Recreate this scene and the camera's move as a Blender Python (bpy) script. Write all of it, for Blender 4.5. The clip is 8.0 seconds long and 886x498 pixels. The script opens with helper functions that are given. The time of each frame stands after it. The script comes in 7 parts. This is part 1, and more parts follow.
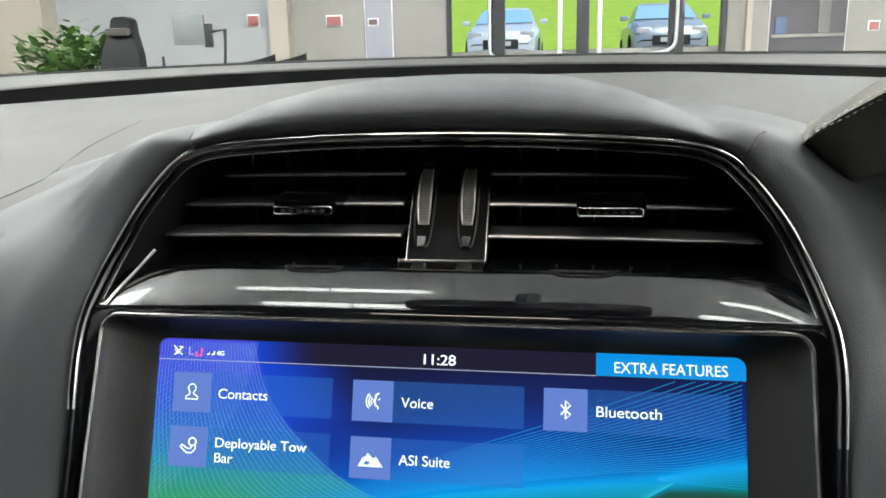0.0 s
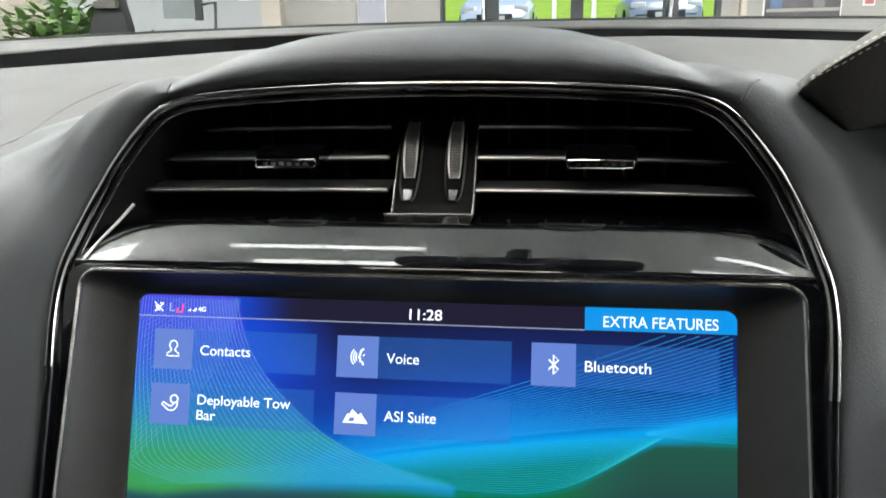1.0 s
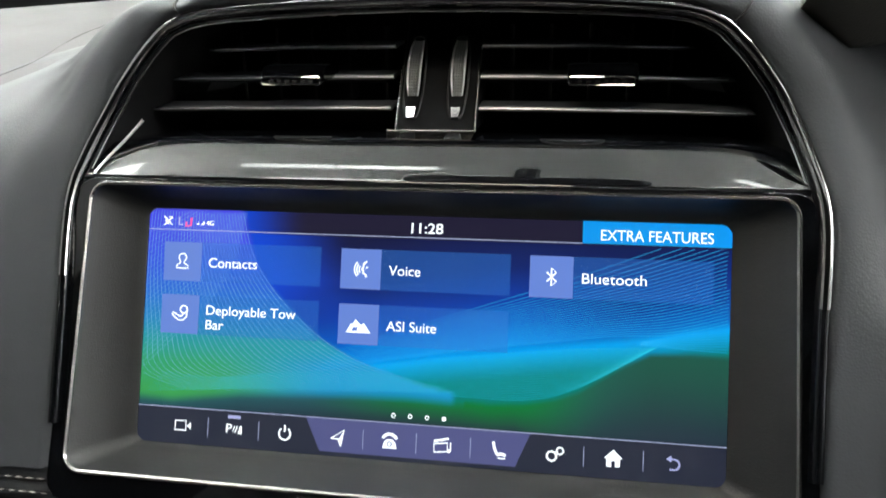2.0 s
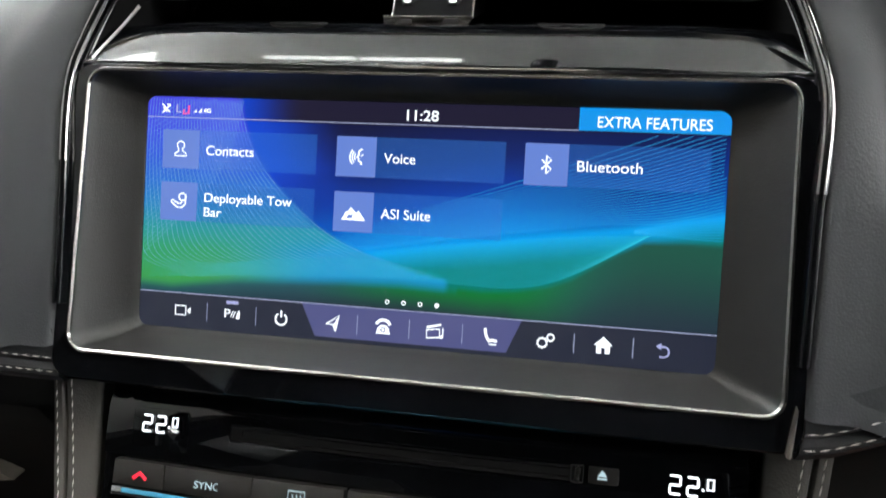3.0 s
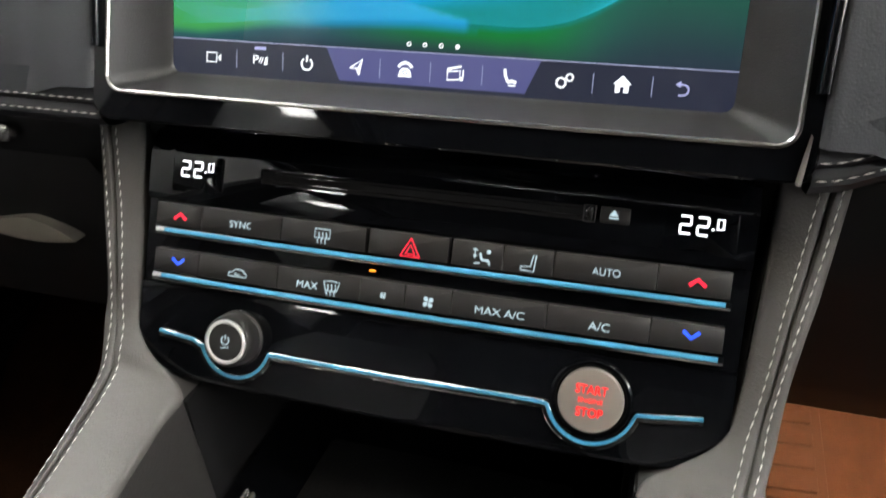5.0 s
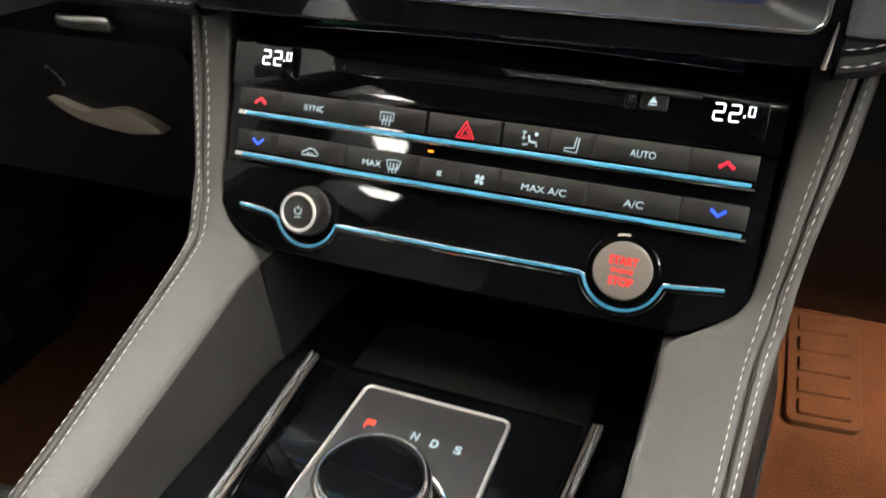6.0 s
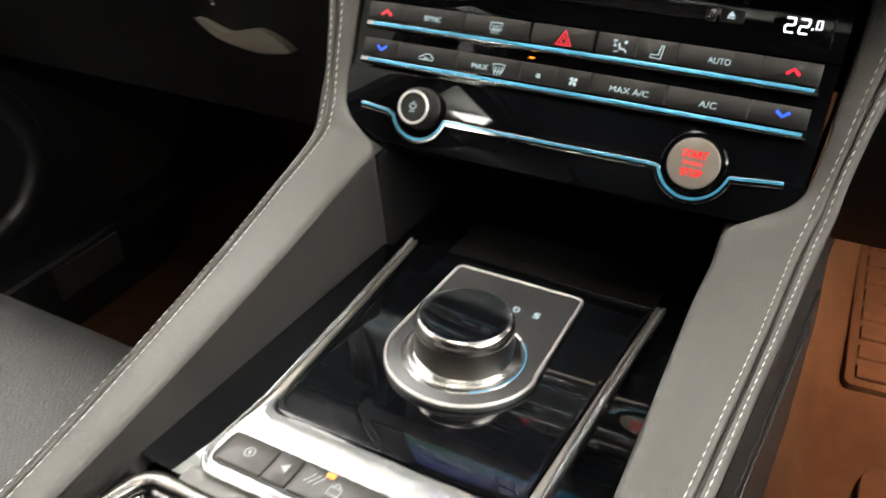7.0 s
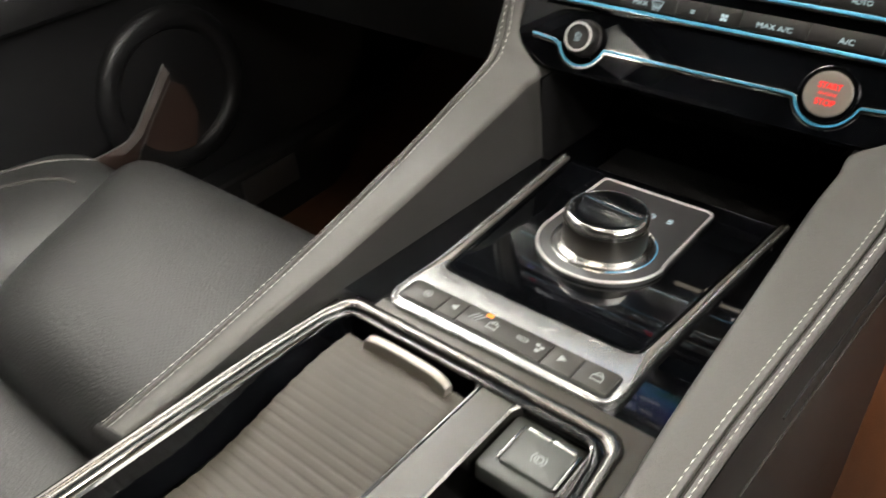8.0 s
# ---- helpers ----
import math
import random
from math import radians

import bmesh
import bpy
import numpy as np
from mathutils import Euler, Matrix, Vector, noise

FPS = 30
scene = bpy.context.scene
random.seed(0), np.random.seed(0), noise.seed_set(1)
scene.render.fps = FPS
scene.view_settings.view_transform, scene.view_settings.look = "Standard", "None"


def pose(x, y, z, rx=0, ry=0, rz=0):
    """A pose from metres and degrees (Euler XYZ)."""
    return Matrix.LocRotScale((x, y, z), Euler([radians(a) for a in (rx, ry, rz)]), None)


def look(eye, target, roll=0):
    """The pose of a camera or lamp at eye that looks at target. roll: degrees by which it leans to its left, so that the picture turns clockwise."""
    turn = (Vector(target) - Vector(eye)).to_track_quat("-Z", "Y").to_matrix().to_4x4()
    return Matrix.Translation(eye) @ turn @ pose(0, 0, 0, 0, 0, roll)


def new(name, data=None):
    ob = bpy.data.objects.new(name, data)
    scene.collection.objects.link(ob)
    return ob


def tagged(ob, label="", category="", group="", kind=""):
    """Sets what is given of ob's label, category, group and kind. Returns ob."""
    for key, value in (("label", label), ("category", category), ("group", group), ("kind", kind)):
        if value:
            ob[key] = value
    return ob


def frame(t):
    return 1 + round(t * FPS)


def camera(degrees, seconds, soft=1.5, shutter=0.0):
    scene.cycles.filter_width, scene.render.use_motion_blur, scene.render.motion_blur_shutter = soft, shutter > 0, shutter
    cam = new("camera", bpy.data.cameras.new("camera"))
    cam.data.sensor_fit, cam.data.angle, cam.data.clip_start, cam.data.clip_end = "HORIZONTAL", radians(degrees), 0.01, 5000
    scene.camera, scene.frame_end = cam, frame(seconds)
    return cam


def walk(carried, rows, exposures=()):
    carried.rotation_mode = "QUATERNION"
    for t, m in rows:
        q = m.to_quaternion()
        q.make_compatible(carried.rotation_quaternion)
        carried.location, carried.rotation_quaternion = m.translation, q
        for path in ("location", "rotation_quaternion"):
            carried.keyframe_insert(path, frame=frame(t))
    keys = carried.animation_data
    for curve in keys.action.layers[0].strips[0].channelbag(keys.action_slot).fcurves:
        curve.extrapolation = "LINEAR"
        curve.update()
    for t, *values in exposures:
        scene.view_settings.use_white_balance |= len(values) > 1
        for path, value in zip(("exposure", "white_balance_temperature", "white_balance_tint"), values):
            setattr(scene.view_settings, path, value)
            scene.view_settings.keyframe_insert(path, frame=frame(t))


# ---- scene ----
cam = camera(60.8, 8.0, soft=1.6, shutter=0.4)
PATH = [
    (0, (0.05, -0.008, 1.187), (-0.258, 1.917, 0.741), -1.2),
    (0.5, (0.051, -0.004, 1.184), (-0.244, 1.917, 0.713), -1.2),
    (1, (0.052, -0.003, 1.176), (-0.238, 1.91, 0.67), -1.1),
    (1.5, (0.054, -0.007, 1.167), (-0.249, 1.89, 0.611), -1.0),
    (1.7, (0.055, -0.01, 1.165), (-0.252, 1.88, 0.587), -1.0),
    (2.8, (0.069, -0.017, 1.143), (-0.301, 1.812, 0.426), -0.7),
    (3, (0.071, -0.018, 1.139), (-0.306, 1.797, 0.388), -0.8),
    (3.5, (0.075, -0.02, 1.127), (-0.316, 1.763, 0.31), -0.7),
    (4, (0.078, -0.022, 1.113), (-0.336, 1.721, 0.224), -0.9),
    (4.5, (0.085, -0.026, 1.106), (-0.363, 1.662, 0.132), -1.3),
    (5, (0.094, -0.042, 1.095), (-0.409, 1.58, 0.04), -1.9),
    (5.2, (0.096, -0.049, 1.095), (-0.424, 1.541, -0.001), -2.2),
    (6.3, (0.119, -0.112, 1.081), (-0.548, 1.375, -0.079), -2.3),
    (6.5, (0.125, -0.131, 1.077), (-0.577, 1.346, -0.075), -2.2),
    (7, (0.13, -0.172, 1.072), (-0.647, 1.264, -0.083), -1.7),
    (7.5, (0.149, -0.211, 1.082), (-0.763, 1.115, -0.105), -2.9),
    (8, (0.168, -0.255, 1.089), (-0.876, 0.937, -0.132), -4.2),
]
walk(cam, [(t, look(eye, target, roll)) for t, eye, target, roll in PATH],
     [(0, 0.12, 6450, 6), (1.7, 0.25, 6450, 6), (3, 0.20, 6450, 8), (4.5, 0.23, 6550, 10), (5, 0.34, 6600, 10), (6.5, 0.43, 6900, 8), (7.5, 0.27, 6900, 9), (8, 0.18, 6930, 9)])

# ---- light ----
world = bpy.data.worlds.new("sky")
scene.world = world
world.use_nodes = True
wn = world.node_tree.nodes
sky = wn.new("ShaderNodeTexSky")
sky.sky_type = "NISHITA"
sky.sun_disc = False
sky.sun_elevation, sky.sun_rotation = radians(48), radians(40)
wn["Background"].inputs["Strength"].default_value = 0.15
world.node_tree.links.new(sky.outputs["Color"], wn["Background"].inputs["Color"])
sun = new("sun", bpy.data.lights.new("sun", "SUN"))
sun.data.energy, sun.data.angle, sun.data.color = 5.0, radians(0.6), (1.0, 0.95, 0.88)
sun.matrix_basis = look((6, 12, 14), (0, 24, 0))


def lamp_area(name, eye, target, sx, sy, watts, color):
    ob = new(name, bpy.data.lights.new(name, "AREA"))
    ob.data.shape, ob.data.size, ob.data.size_y, ob.data.energy, ob.data.color = "RECTANGLE", sx, sy, watts, color
    ob.matrix_basis = look(eye, target)
    return ob


# courtesy lamp in the roof and lamp over the driver's footwell
lamp_area("courtesy_lamp_light", (-0.05, 0.0, 1.555), (-0.05, 0.02, 0.8), 0.22, 0.08, 0.8, (1.0, 0.90, 0.76))
lamp_area("footwell_lamp_light", (0.34, 0.46, 0.685), (0.30, 0.62, 0.40), 0.06, 0.03, 1.9, (1.0, 0.78, 0.55))


# ---- materials ----
def material(name, color, rough=0.5, metal=0.0, coat=0.0, emit=None, strength=0.0, grain=0.0, grain_size=400.0,
             stain=0.0, stain_size=12.0, sheen=0.0, spec=0.5):
    m = bpy.data.materials.new(name)
    m.use_nodes = True
    nt = m.node_tree
    b = nt.nodes["Principled BSDF"]
    b.inputs["Base Color"].default_value = (*color, 1)
    b.inputs["Roughness"].default_value = rough
    b.inputs["Metallic"].default_value = metal
    b.inputs["Coat Weight"].default_value = coat
    b.inputs["Coat Roughness"].default_value = 0.03
    b.inputs["Sheen Weight"].default_value = sheen
    b.inputs["Specular IOR Level"].default_value = spec
    if emit:
        b.inputs["Emission Color"].default_value = (*emit, 1)
        b.inputs["Emission Strength"].default_value = strength
    tc = nt.nodes.new("ShaderNodeTexCoord")
    if stain:
        n = nt.nodes.new("ShaderNodeTexNoise")
        n.inputs["Scale"].default_value, n.inputs["Detail"].default_value = stain_size, 6
        nt.links.new(tc.outputs["Object"], n.inputs["Vector"])
        mix = nt.nodes.new("ShaderNodeMix")
        mix.data_type = "RGBA"
        mix.inputs["A"].default_value = (*[c * (1 - stain) for c in color], 1)
        mix.inputs["B"].default_value = (*[min(1, c * (1 + stain)) for c in color], 1)
        nt.links.new(n.outputs["Fac"], mix.inputs["Factor"])
        nt.links.new(mix.outputs["Result"], b.inputs["Base Color"])
        mr = nt.nodes.new("ShaderNodeMapRange")
        mr.inputs["To Min"].default_value, mr.inputs["To Max"].default_value = rough * 0.88, min(1, rough * 1.12)
        nt.links.new(n.outputs["Fac"], mr.inputs["Value"])
        nt.links.new(mr.outputs["Result"], b.inputs["Roughness"])
    if grain:
        v = nt.nodes.new("ShaderNodeTexVoronoi")
        v.inputs["Scale"].default_value = grain_size
        nt.links.new(tc.outputs["Object"], v.inputs["Vector"])
        n2 = nt.nodes.new("ShaderNodeTexNoise")
        n2.inputs["Scale"].default_value, n2.inputs["Detail"].default_value = grain_size * 0.4, 4
        nt.links.new(tc.outputs["Object"], n2.inputs["Vector"])
        add = nt.nodes.new("ShaderNodeMath")
        nt.links.new(v.outputs["Distance"], add.inputs[0])
        nt.links.new(n2.outputs["Fac"], add.inputs[1])
        bp = nt.nodes.new("ShaderNodeBump")
        bp.inputs["Strength"].default_value, bp.inputs["Distance"].default_value = grain, 0.4 / grain_size
        nt.links.new(add.outputs[0], bp.inputs["Height"])
        nt.links.new(bp.outputs["Normal"], b.inputs["Normal"])
    return m


def glow(name, color, strength):
    m = bpy.data.materials.new(name)
    m.use_nodes = True
    b = m.node_tree.nodes["Principled BSDF"]
    b.inputs["Base Color"].default_value = (0.01, 0.01, 0.01, 1)
    b.inputs["Roughness"].default_value = 0.3
    b.inputs["Emission Color"].default_value = (*color, 1)
    b.inputs["Emission Strength"].default_value = strength
    return m


DASH = material("dash_leather", (0.031, 0.0295, 0.0285), 0.56, grain=0.16, grain_size=1100, stain=0.10, stain_size=9, spec=0.4)
HOODL = material("hood_leather", (0.0395, 0.0425, 0.0470), 0.52, grain=0.18, grain_size=1100, stain=0.1, stain_size=12, spec=0.4)
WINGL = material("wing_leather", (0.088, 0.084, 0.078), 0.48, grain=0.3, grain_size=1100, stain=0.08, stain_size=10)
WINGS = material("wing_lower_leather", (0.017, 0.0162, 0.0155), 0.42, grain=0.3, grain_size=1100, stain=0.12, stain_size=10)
# wing leather darkened so that the inner walls look shaded
WING_SHADED = material("wing_shaded_leather", (0.027, 0.026, 0.0245), 0.5, grain=0.3, grain_size=1100, stain=0.1, stain_size=10)
SEATL = material("seat_leather", (0.036, 0.0365, 0.036), 0.42, grain=0.5, grain_size=600, stain=0.1, stain_size=8)
GLOSS = material("piano_black", (0.0030, 0.0034, 0.0042), 0.035, coat=0.25, stain=0.2, stain_size=30, spec=0.42)
BLACK = material("black_plastic", (0.010, 0.010, 0.011), 0.42, grain=0.2, grain_size=1500, stain=0.15, stain_size=40)
GAP = material("matt_black", (0.009, 0.009, 0.0095), 0.9, stain=0.2, stain_size=40, spec=0.15)
FACING = material("facing_plastic", (0.013, 0.0125, 0.0125), 0.6, grain=0.2, grain_size=1500, stain=0.2, stain_size=30)
BEZEL = material("bezel_plastic", (0.0130, 0.0130, 0.0134), 0.46, grain=0.25, grain_size=1800, stain=0.08, stain_size=25)
BUTTON = material("button_rubber", (0.0165, 0.0152, 0.0142), 0.46, grain=0.12, grain_size=2500, stain=0.1, stain_size=40)
SLAT = material("slat_plastic", (0.075, 0.080, 0.088), 0.32, grain=0.1, grain_size=1500, stain=0.1, stain_size=30)
CHROME = material("chrome", (0.75, 0.74, 0.73), 0.10, metal=1.0, stain=0.06, stain_size=60)
FRAMEM = material("frame_chrome", (0.46, 0.445, 0.43), 0.22, metal=1.0, stain=0.06, stain_size=60)
SATIN = material("satin_metal", (0.50, 0.49, 0.48), 0.24, metal=1.0, stain=0.08, stain_size=80)
WHEEL = material("knurled_metal", (0.30, 0.295, 0.285), 0.34, metal=0.85, stain=0.1, stain_size=90)
RINGM = material("silver_ring", (0.72, 0.71, 0.69), 0.36, metal=0.6, stain=0.05, stain_size=90)
STARTM = material("start_metal", (0.37, 0.335, 0.29), 0.42, metal=0.55, stain=0.08, stain_size=90)
BRUSHED = material("brushed_metal", (0.125, 0.118, 0.110), 0.30, metal=1.0, stain=0.1, stain_size=90)
GREYMETAL = material("grey_plate", (0.115, 0.115, 0.118), 0.38, metal=0.7, stain=0.06, stain_size=60)
DARKCHROME = material("dark_chrome", (0.30, 0.295, 0.29), 0.10, metal=1.0, stain=0.1, stain_size=50)
FILM = material("blue_film_trim", (0.085, 0.40, 0.64), 0.3, metal=0.35, coat=0.3, stain=0.1, stain_size=60)
THREAD = material("thread", (0.78, 0.76, 0.71), 0.8, stain=0.15, stain_size=900)
CARPET = material("tan_carpet", (0.056, 0.0225, 0.0108), 0.95, grain=1.0, grain_size=700, stain=0.45, stain_size=40, sheen=0.05, spec=0.1)
RUBBER = material("ribbed_rubber", (0.0045, 0.0045, 0.0043), 0.75, grain=0.5, grain_size=700, stain=0.2, stain_size=30, spec=0.3)
TAMBOUR = material("tambour_slat", (0.054, 0.046, 0.036), 0.5, stain=0.15, stain_size=40)
CONSOLE = material("console_trim", (0.042, 0.037, 0.031), 0.26, stain=0.12, stain_size=40, grain=0.1, grain_size=1200)
KNOBRIM = material("knob_rim_metal", (0.66, 0.64, 0.62), 0.2, metal=1.0, stain=0.1, stain_size=90)
GRIPM = material("grip_metal", (0.34, 0.315, 0.285), 0.36, metal=0.85, stain=0.1, stain_size=80)
SURROUND = material("surround_chrome", (0.17, 0.162, 0.154), 0.25, metal=1.0, stain=0.08, stain_size=60)
INSTL = material("instrument_leather", (0.070, 0.064, 0.056), 0.5, grain=0.3, grain_size=900, stain=0.1, stain_size=12)
RAILM = material("satin_rail", (0.56, 0.56, 0.56), 0.26, metal=0.8, stain=0.08, stain_size=80)
EDGEM = material("slat_highlight", (0.70, 0.71, 0.73), 0.36, metal=0.5, stain=0.08, stain_size=80)
STRAPM = material("brown_leather", (0.040, 0.022, 0.017), 0.5, grain=0.3, grain_size=900, stain=0.1, stain_size=20)
KEYGREY = material("grey_keys", (0.044, 0.041, 0.037), 0.36, stain=0.08, stain_size=60, grain=0.1, grain_size=2500)
BAYGREY = material("bay_plastic", (0.050, 0.054, 0.050), 0.42, stain=0.08, stain_size=60, grain=0.15, grain_size=1800)
SWITCH = material("switch_plastic", (0.085, 0.090, 0.085), 0.40, stain=0.06, stain_size=60)
PALETRIM = material("pale_trim", (0.50, 0.45, 0.37), 0.5, stain=0.12, stain_size=20, grain=0.2, grain_size=900)
LINING = material("roof_lining", (0.009, 0.009, 0.009), 0.9, grain=0.4, grain_size=500, stain=0.05)
PALEINK = glow("backlit_symbols", (0.62, 0.82, 0.90), 0.75)
REDINK = glow("red_symbols", (1.0, 0.02, 0.05), 1.5)
BLUEINK = glow("blue_symbols", (0.02, 0.09, 1.0), 1.6)
AMBERINK = glow("amber_lamp", (1.0, 0.30, 0.02), 2.0)
START_RED = glow("start_letters", (1.0, 0.016, 0.016), 1.6)
MUTEDINK = glow("muted_symbols", (0.42, 0.44, 0.75), 0.9)
DIGIT = glow("white_digits", (0.92, 0.95, 1.0), 2.2)
KEYINK = glow("key_symbols", (0.72, 0.76, 0.76), 0.62)
SCREENINK = glow("screen_white", (0.90, 0.95, 1.0), 1.3)


def perforated(name, source):
    """The same leather with rows of fine holes."""
    m = source.copy()
    m.name = name
    nt = m.node_tree
    b = nt.nodes["Principled BSDF"]
    tc = nt.nodes.new("ShaderNodeTexCoord")
    mp = nt.nodes.new("ShaderNodeMapping")
    mp.inputs["Scale"].default_value = (300, 300, 0)
    mp.inputs["Rotation"].default_value = (0, 0, radians(45))
    nt.links.new(tc.outputs["Object"], mp.inputs["Vector"])
    v = nt.nodes.new("ShaderNodeTexVoronoi")
    v.voronoi_dimensions = "2D"
    v.inputs["Scale"].default_value, v.inputs["Randomness"].default_value = 1.0, 0.0
    nt.links.new(mp.outputs["Vector"], v.inputs["Vector"])
    hole = nt.nodes.new("ShaderNodeMapRange")
    hole.inputs["From Min"].default_value, hole.inputs["From Max"].default_value = 0.16, 0.30
    nt.links.new(v.outputs["Distance"], hole.inputs["Value"])
    old = b.inputs["Base Color"].links[0].from_socket
    mix = nt.nodes.new("ShaderNodeMix")
    mix.data_type = "RGBA"
    mix.inputs["A"].default_value = (0.006, 0.006, 0.006, 1)
    nt.links.new(old, mix.inputs["B"])
    nt.links.new(hole.outputs["Result"], mix.inputs["Factor"])
    nt.links.new(mix.outputs["Result"], b.inputs["Base Color"])
    return m


# ---- mesh tools ----
def part(name, bm, mat, parent=None, label="", smooth=True, angle=0.6):
    me = bpy.data.meshes.new(name)
    bmesh.ops.recalc_face_normals(bm, faces=bm.faces)
    bm.to_mesh(me)
    bm.free()
    me.materials.append(mat)
    if smooth:
        me.shade_smooth()
        me.set_sharp_from_angle(angle=angle)
    ob = new(name, me)
    ob.parent = parent
    if label:
        ob["label"] = label
    return ob


def thing(name, m, label, category, group="", kind=""):
    ob = new(name)
    ob.empty_display_size = 0.02
    ob.matrix_basis = m
    return tagged(ob, label, category, group, kind)


def frame_of(origin, tilt):
    """A frame whose x runs to the right, y up a surface that leans back by tilt degrees, z out towards the seats."""
    a = radians(tilt)
    m = Matrix(((1, 0, 0, origin[0]), (0, math.sin(a), -math.cos(a), origin[1]), (0, math.cos(a), math.sin(a), origin[2]), (0, 0, 0, 1)))
    return m


def rrect(x0, y0, x1, y1, r, n=6):
    pts = []
    for cx, cy, a0 in ((x1 - r, y1 - r, 0), (x0 + r, y1 - r, 90), (x0 + r, y0 + r, 180), (x1 - r, y0 + r, 270)):
        for i in range(n + 1):
            a = radians(a0 + 90 * i / n)
            pts.append((cx + r * math.cos(a), cy + r * math.sin(a)))
    return pts


def circle(cx, cy, r, n=48):
    return [(cx + r * math.cos(2 * math.pi * i / n), cy + r * math.sin(2 * math.pi * i / n)) for i in range(n)]


def shrink(pts, d):
    """The closed outline moved inwards by d (it runs counter-clockwise)."""
    out, n = [], len(pts)
    for i in range(n):
        a, b, c = Vector(pts[i - 1]), Vector(pts[i]), Vector(pts[(i + 1) % n])
        e1, e2 = (b - a), (c - b)
        n1, n2 = Vector((-e1.y, e1.x)), Vector((-e2.y, e2.x))
        n1, n2 = n1.normalized() if n1.length > 1e-9 else n2.normalized(), n2.normalized() if n2.length > 1e-9 else n1.normalized()
        nn = n1 + n2
        k = nn.length_squared
        out.append(tuple(b + nn * (2 * d / k if k > 0.4 else d)))
    return out


def loops(bm, rings, closed=True, cap0=False, cap1=False, wrap=False):
    """Skin a list of rings of 3D points that have the same number of points."""
    rows = [[bm.verts.new(p) for p in ring] for ring in rings]
    n = len(rows[0])
    pairs = list(zip(rows, rows[1:])) + ([(rows[-1], rows[0])] if wrap else [])
    for a, b in pairs:
        for i in range(n if closed else n - 1):
            j = (i + 1) % n
            bm.faces.new((a[i], a[j], b[j], b[i]))
    if cap0:
        bm.faces.new(rows[0])
    if cap1:
        bm.faces.new(rows[-1])
    return bm


def slab(outline, h0, h1, bevel=0.0, bm=None):
    """A prism of an outline from h0 to h1 with a rounded upper edge. Numbers in millimetres."""
    bm = bm or bmesh.new()
    rings = [[(x, y, h0) for x, y in outline]]
    if bevel:
        rings.append([(x, y, h1 - bevel) for x, y in outline])
        rings.append([(x, y, h1 - bevel * 0.3) for x, y in shrink(outline, bevel * 0.3)])
        rings.append([(x, y, h1) for x, y in shrink(outline, bevel)])
    else:
        rings.append([(x, y, h1) for x, y in outline])
    rings = [[tuple(c * 0.001 for c in p) for p in r] for r in rings]
    return loops(bm, rings, cap0=True, cap1=True)


def band(outer, inner, h0, h1, bevel=0.4, bm=None):
    """A frame between two outlines with the same number of points. Millimetres."""
    bm = bm or bmesh.new()
    so, si = shrink(outer, bevel), shrink(inner, -bevel)
    rings = [[(x, y, h0) for x, y in outer], [(x, y, h1 - bevel) for x, y in outer], [(x, y, h1) for x, y in so],
             [(x, y, h1) for x, y in si], [(x, y, h1 - bevel) for x, y in inner], [(x, y, h0) for x, y in inner]]
    return loops(bm, [[tuple(c * 0.001 for c in p) for p in r] for r in rings], wrap=True)


def box(bm, x0, x1, y0, y1, z0, z1, bevel=0.0, segments=2):
    vs = [bm.verts.new((x, y, z)) for z in (z0, z1) for x, y in ((x0, y0), (x1, y0), (x1, y1), (x0, y1))]
    fs = [bm.faces.new([vs[i] for i in f]) for f in ((0, 3, 2, 1), (4, 5, 6, 7), (0, 1, 5, 4), (1, 2, 6, 5), (2, 3, 7, 6), (3, 0, 4, 7))]
    if bevel:
        es = list({e for f in fs for e in f.edges})
        bmesh.ops.bevel(bm, geom=es, offset=bevel, segments=segments, affect="EDGES", profile=0.6)
    return bm


def tube(bm, path, radius, n=8, closed=False, flat=1.0):
    """A tube along 3D points; flat squeezes it along its own up."""
    pts = [Vector(p) for p in path]
    k = len(pts)
    rings, up = [], Vector((0, 0, 1))
    for i, p in enumerate(pts):
        a = pts[i - 1] if (closed or i) else p
        b = pts[(i + 1) % k] if (closed or i < k - 1) else p
        d = (b - a).normalized()
        side = d.cross(up)
        if side.length < 0.05:
            side = d.cross(Vector((0, 1, 0)))
        side.normalize()
        top = side.cross(d)
        r = radius(i / (k - 1)) if callable(radius) else radius
        rings.append([tuple(p + side * math.cos(2 * math.pi * j / n) * r + top * math.sin(2 * math.pi * j / n) * r * flat) for j in range(n)])
    return loops(bm, rings, cap0=not closed, cap1=not closed, wrap=closed)


def smooth_path(pts, steps=6):
    """A Catmull-Rom curve through the points."""
    pts = [Vector(p) for p in pts]
    out = []
    for i in range(len(pts) - 1):
        p0, p1, p2, p3 = pts[max(i - 1, 0)], pts[i], pts[i + 1], pts[min(i + 2, len(pts) - 1)]
        for s in range(steps):
            t = s / steps
            out.append(0.5 * ((2 * p1) + (p2 - p0) * t + (2 * p0 - 5 * p1 + 4 * p2 - p3) * t * t + (3 * p1 - p0 - 3 * p2 + p3) * t ** 3))
    out.append(pts[-1])
    return out


